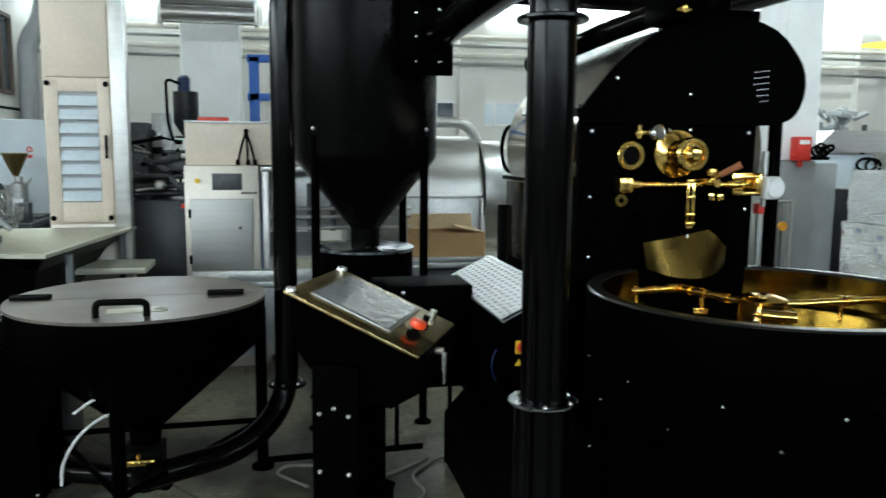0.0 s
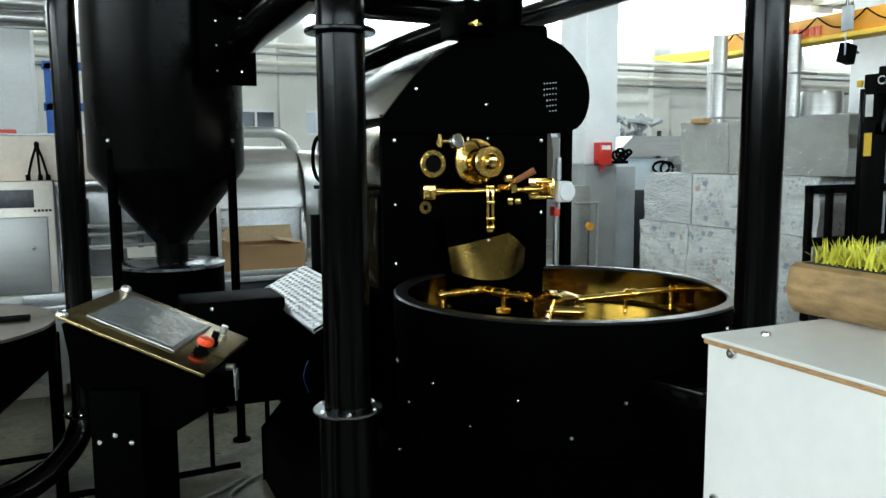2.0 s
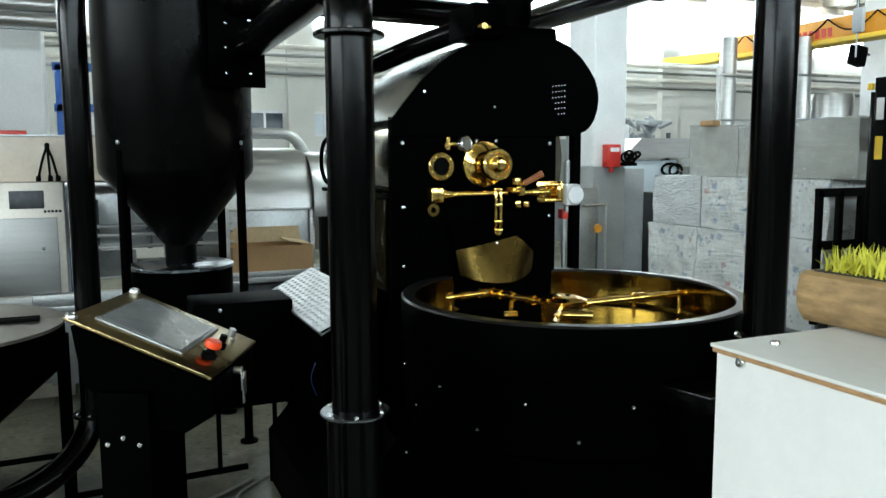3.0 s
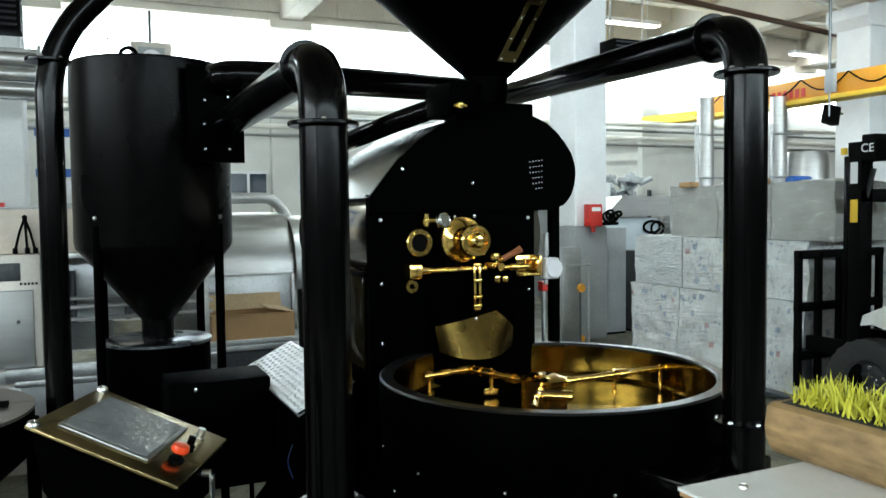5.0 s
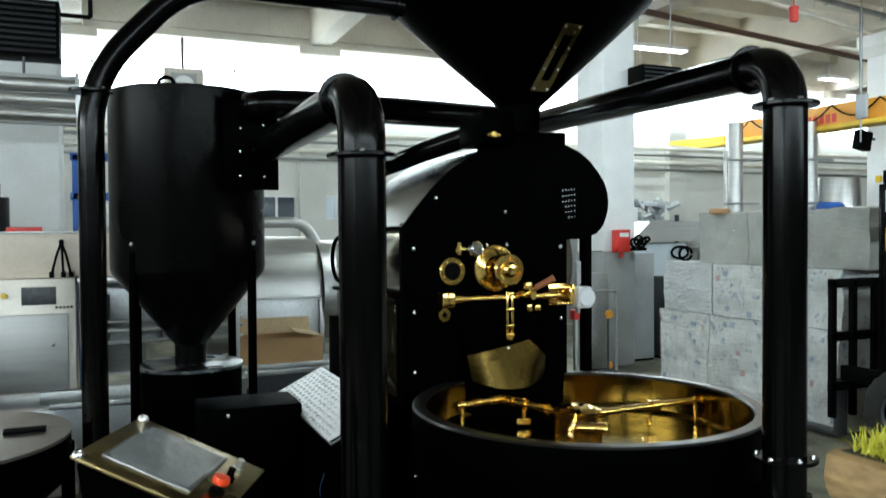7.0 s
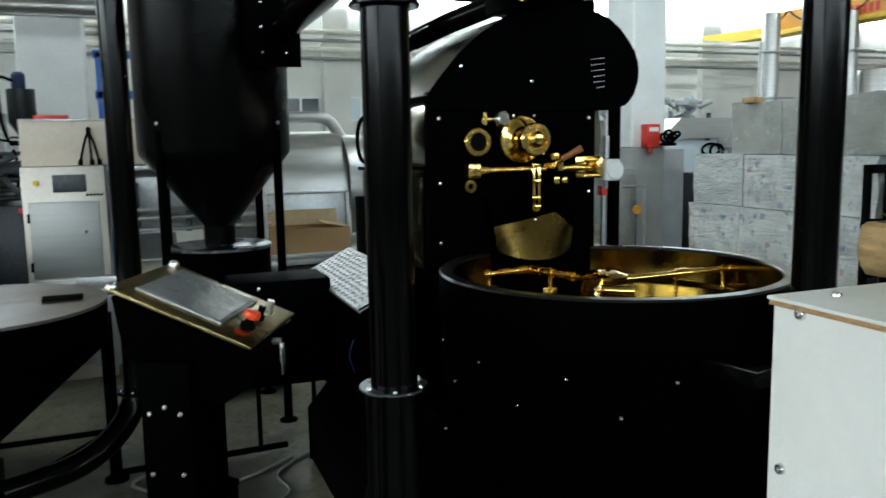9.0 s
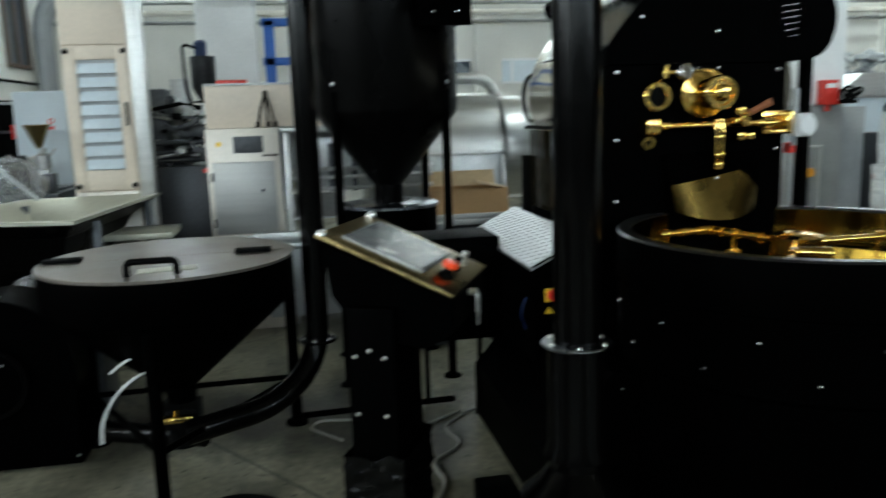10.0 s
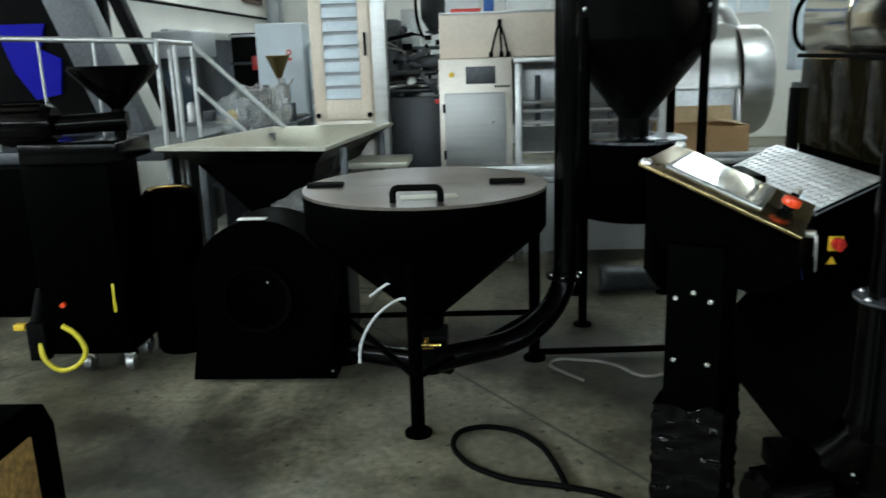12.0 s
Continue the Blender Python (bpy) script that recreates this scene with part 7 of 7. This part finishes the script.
def small_things():
    # stool corner with a chip board seat
    t = thing("stool", (-1.85, 1.85, 0), "black stool with a chipboard insert", "stool")
    bm = B()
    prism(bm, [(1.5, 0.0), (1.5, 0.42), (1.54, 0.50), (1.62, 0.53), (1.95, 0.53), (2.02, 0.50), (2.06, 0.42), (2.06, 0.0)], -2.2, -1.60, "x")
    part("frame", bm, black, t)
    bm = B()
    box(bm, -1.605, -1.592, 1.62, 1.93, 0.22, 0.44, 0.002)
    part("chipboard", bm, osb, t, "yellow-brown chipboard insert")
    # cable loop on the floor
    bm = B()
    pts = [(-0.02, 2.36), (-0.04, 2.5), (-0.08, 2.66), (-0.17, 2.79), (-0.30, 2.835), (-0.41, 2.79), (-0.43, 2.66), (-0.36, 2.52), (-0.22, 2.42), (-0.05, 2.35), (0.1, 2.3), (0.25, 2.2)]
    tube(bm, rounded([(x, y, 0.011 + (0.02 if i in (9, 10) else 0)) for i, (x, y) in enumerate(pts)], 0.06), 0.011, 10)
    solo("power_cable", bm, black_matte, "black power cable looped on the floor", "cable")
    bm = B()
    tube(bm, rounded([(0.15, 3.28, 0.008), (0.0, 3.46, 0.008), (0.05, 3.55, 0.008), (0.3, 3.5, 0.008), (0.42, 3.3, 0.008), (0.55, 3.35, 0.01), (0.75, 3.5, 0.009)], 0.1), 0.008, 8)
    solo("grey_cable", bm, grey_cable, "thin grey cable lying on the floor", "cable")
    bm = B()
    tube(bm, rounded([(0.45, 2.55, 0.008), (0.55, 2.75, 0.008), (0.50, 2.95, 0.008), (0.7, 3.1, 0.008), (0.62, 3.3, 0.01), (0.80, 3.5, 0.01), (1.0, 3.55, 0.01)], 0.12), 0.008, 8)
    solo("grey_cable", bm, grey_cable, "thin grey cable winding over the floor", "cable")
    # canister lying by the cyclone
    t = thing("steel_canister", (0.6, 4.72, 0.07), "dark steel cylinder lying on the floor", "canister")
    bm = B()
    m = Matrix.Translation((0.42, 4.66, 0.085)) @ Matrix.Rotation(radians(90), 4, "Y")
    lathe(bm, [(0, 0), (0.08, 0), (0.085, 0.01), (0.085, 0.05), (0.078, 0.06), (0.078, 0.5), (0, 0.5)], 28, m)
    part("barrel", bm, steel_dark, t)
    # base bar of the cyclone stand
    bm = B()
    rod(bm, (-0.05, 3.58, 0.03), (0.75, 3.62, 0.03), 0.016, 10)
    solo("floor_bar", bm, black, "black bar along the floor between the stands", "bar")
    # cooling fan under the exhaust pipe
    t = thing("cooling_fan", (0.85, 2.1, 0), "black cooling fan with motor under the exhaust pipe", "fan")
    bm = B()
    lathe(bm, [(0, 0.0), (0.17, 0.0), (0.18, 0.02), (0.18, 0.26), (0.12, 0.32), (0.09, 0.36), (0.09, 0.40), (0, 0.40)], 36, Matrix.Translation((0.85, 2.08, 0.0)))
    part("housing", bm, black_gloss, t)
    bm = B()
    m = Matrix.Translation((0.66, 2.02, 0.22)) @ Matrix.Rotation(radians(-90), 4, "Y") @ Matrix.Rotation(0.3, 4, "X")
    lathe(bm, [(0, 0), (0.075, 0), (0.08, 0.02), (0.08, 0.2), (0.06, 0.22), (0, 0.22)], 24, m)
    mo = part("motor", bm, black_gloss, t)
    for k in range(16):
        bm = B()
        box(bm, 0.078, 0.09, -0.002, 0.002, 0.03, 0.19, 0, m @ Matrix.Rotation(2 * math.pi * k / 16, 4, "Z"))
        part("fin", bm, black_gloss, mo)
    bm = B()
    box(bm, 0.50, 0.62, 1.92, 2.05, 0.30, 0.37, 0.008)
    part("terminal_box", bm, black, t)
    bolts(t, [(0.72, 1.955, 0.30), (0.95, 1.93, 0.25), (0.8, 1.905, 0.2)], (-0.3, -1, 0.2), 0.006)
    d = thing("air_duct_box", (1.03, 2.57, 0), "black folded air duct box beside the cooling tray", "duct")
    bm = B()
    prism(bm, [(0.84, 0.0), (1.26, 0.0), (1.26, 0.55), (1.09, 0.55), (0.84, 0.26)], 2.34, 3.45)
    part("casing", bm, black, d)
    for y in (2.335, 3.455):
        bm = B()
        prism(bm, [(0.83, 0.0), (1.27, 0.0), (1.27, 0.56), (1.085, 0.56), (0.83, 0.265)], y - 0.003, y + 0.003)
        part("end_plate", bm, black, d)
    bolts(d, [(0.88, 2.331, 0.05), (0.88, 2.331, 0.22), (1.12, 2.331, 0.5)], (0, -1, 0), 0.006)
    # blue pilot hose by the switch cabinet
    bm = B()
    tube(bm, rounded([(0.93, 2.9, 0.72), (0.90, 2.88, 0.66), (0.93, 2.9, 0.58)], 0.04), 0.0018, 8)
    solo("blue_hose", bm, blue_dim, "thin blue air hose by the switch cabinet", "hose")
    # discharge gate and tool tray on the tray skirt
    t = thing("discharge_spout", (2.0, 1.7, 0.6), "black cooling tray discharge spout with a grey lip", "spout")
    bm = B()
    m = Matrix.Translation((1.96, 1.65, 0.815)) @ Matrix.Rotation(radians(14), 4, "Z")
    box(bm, -0.2, 0.25, -0.10, 0.12, -0.02, 0.04, 0.01, m)
    part("lip", bm, black_gloss, t)
    bm = B()
    box(bm, -0.15, 0.2, -0.02, 0.1, -0.25, -0.02, 0.01, m)
    part("throat", bm, black, t)


small_things()
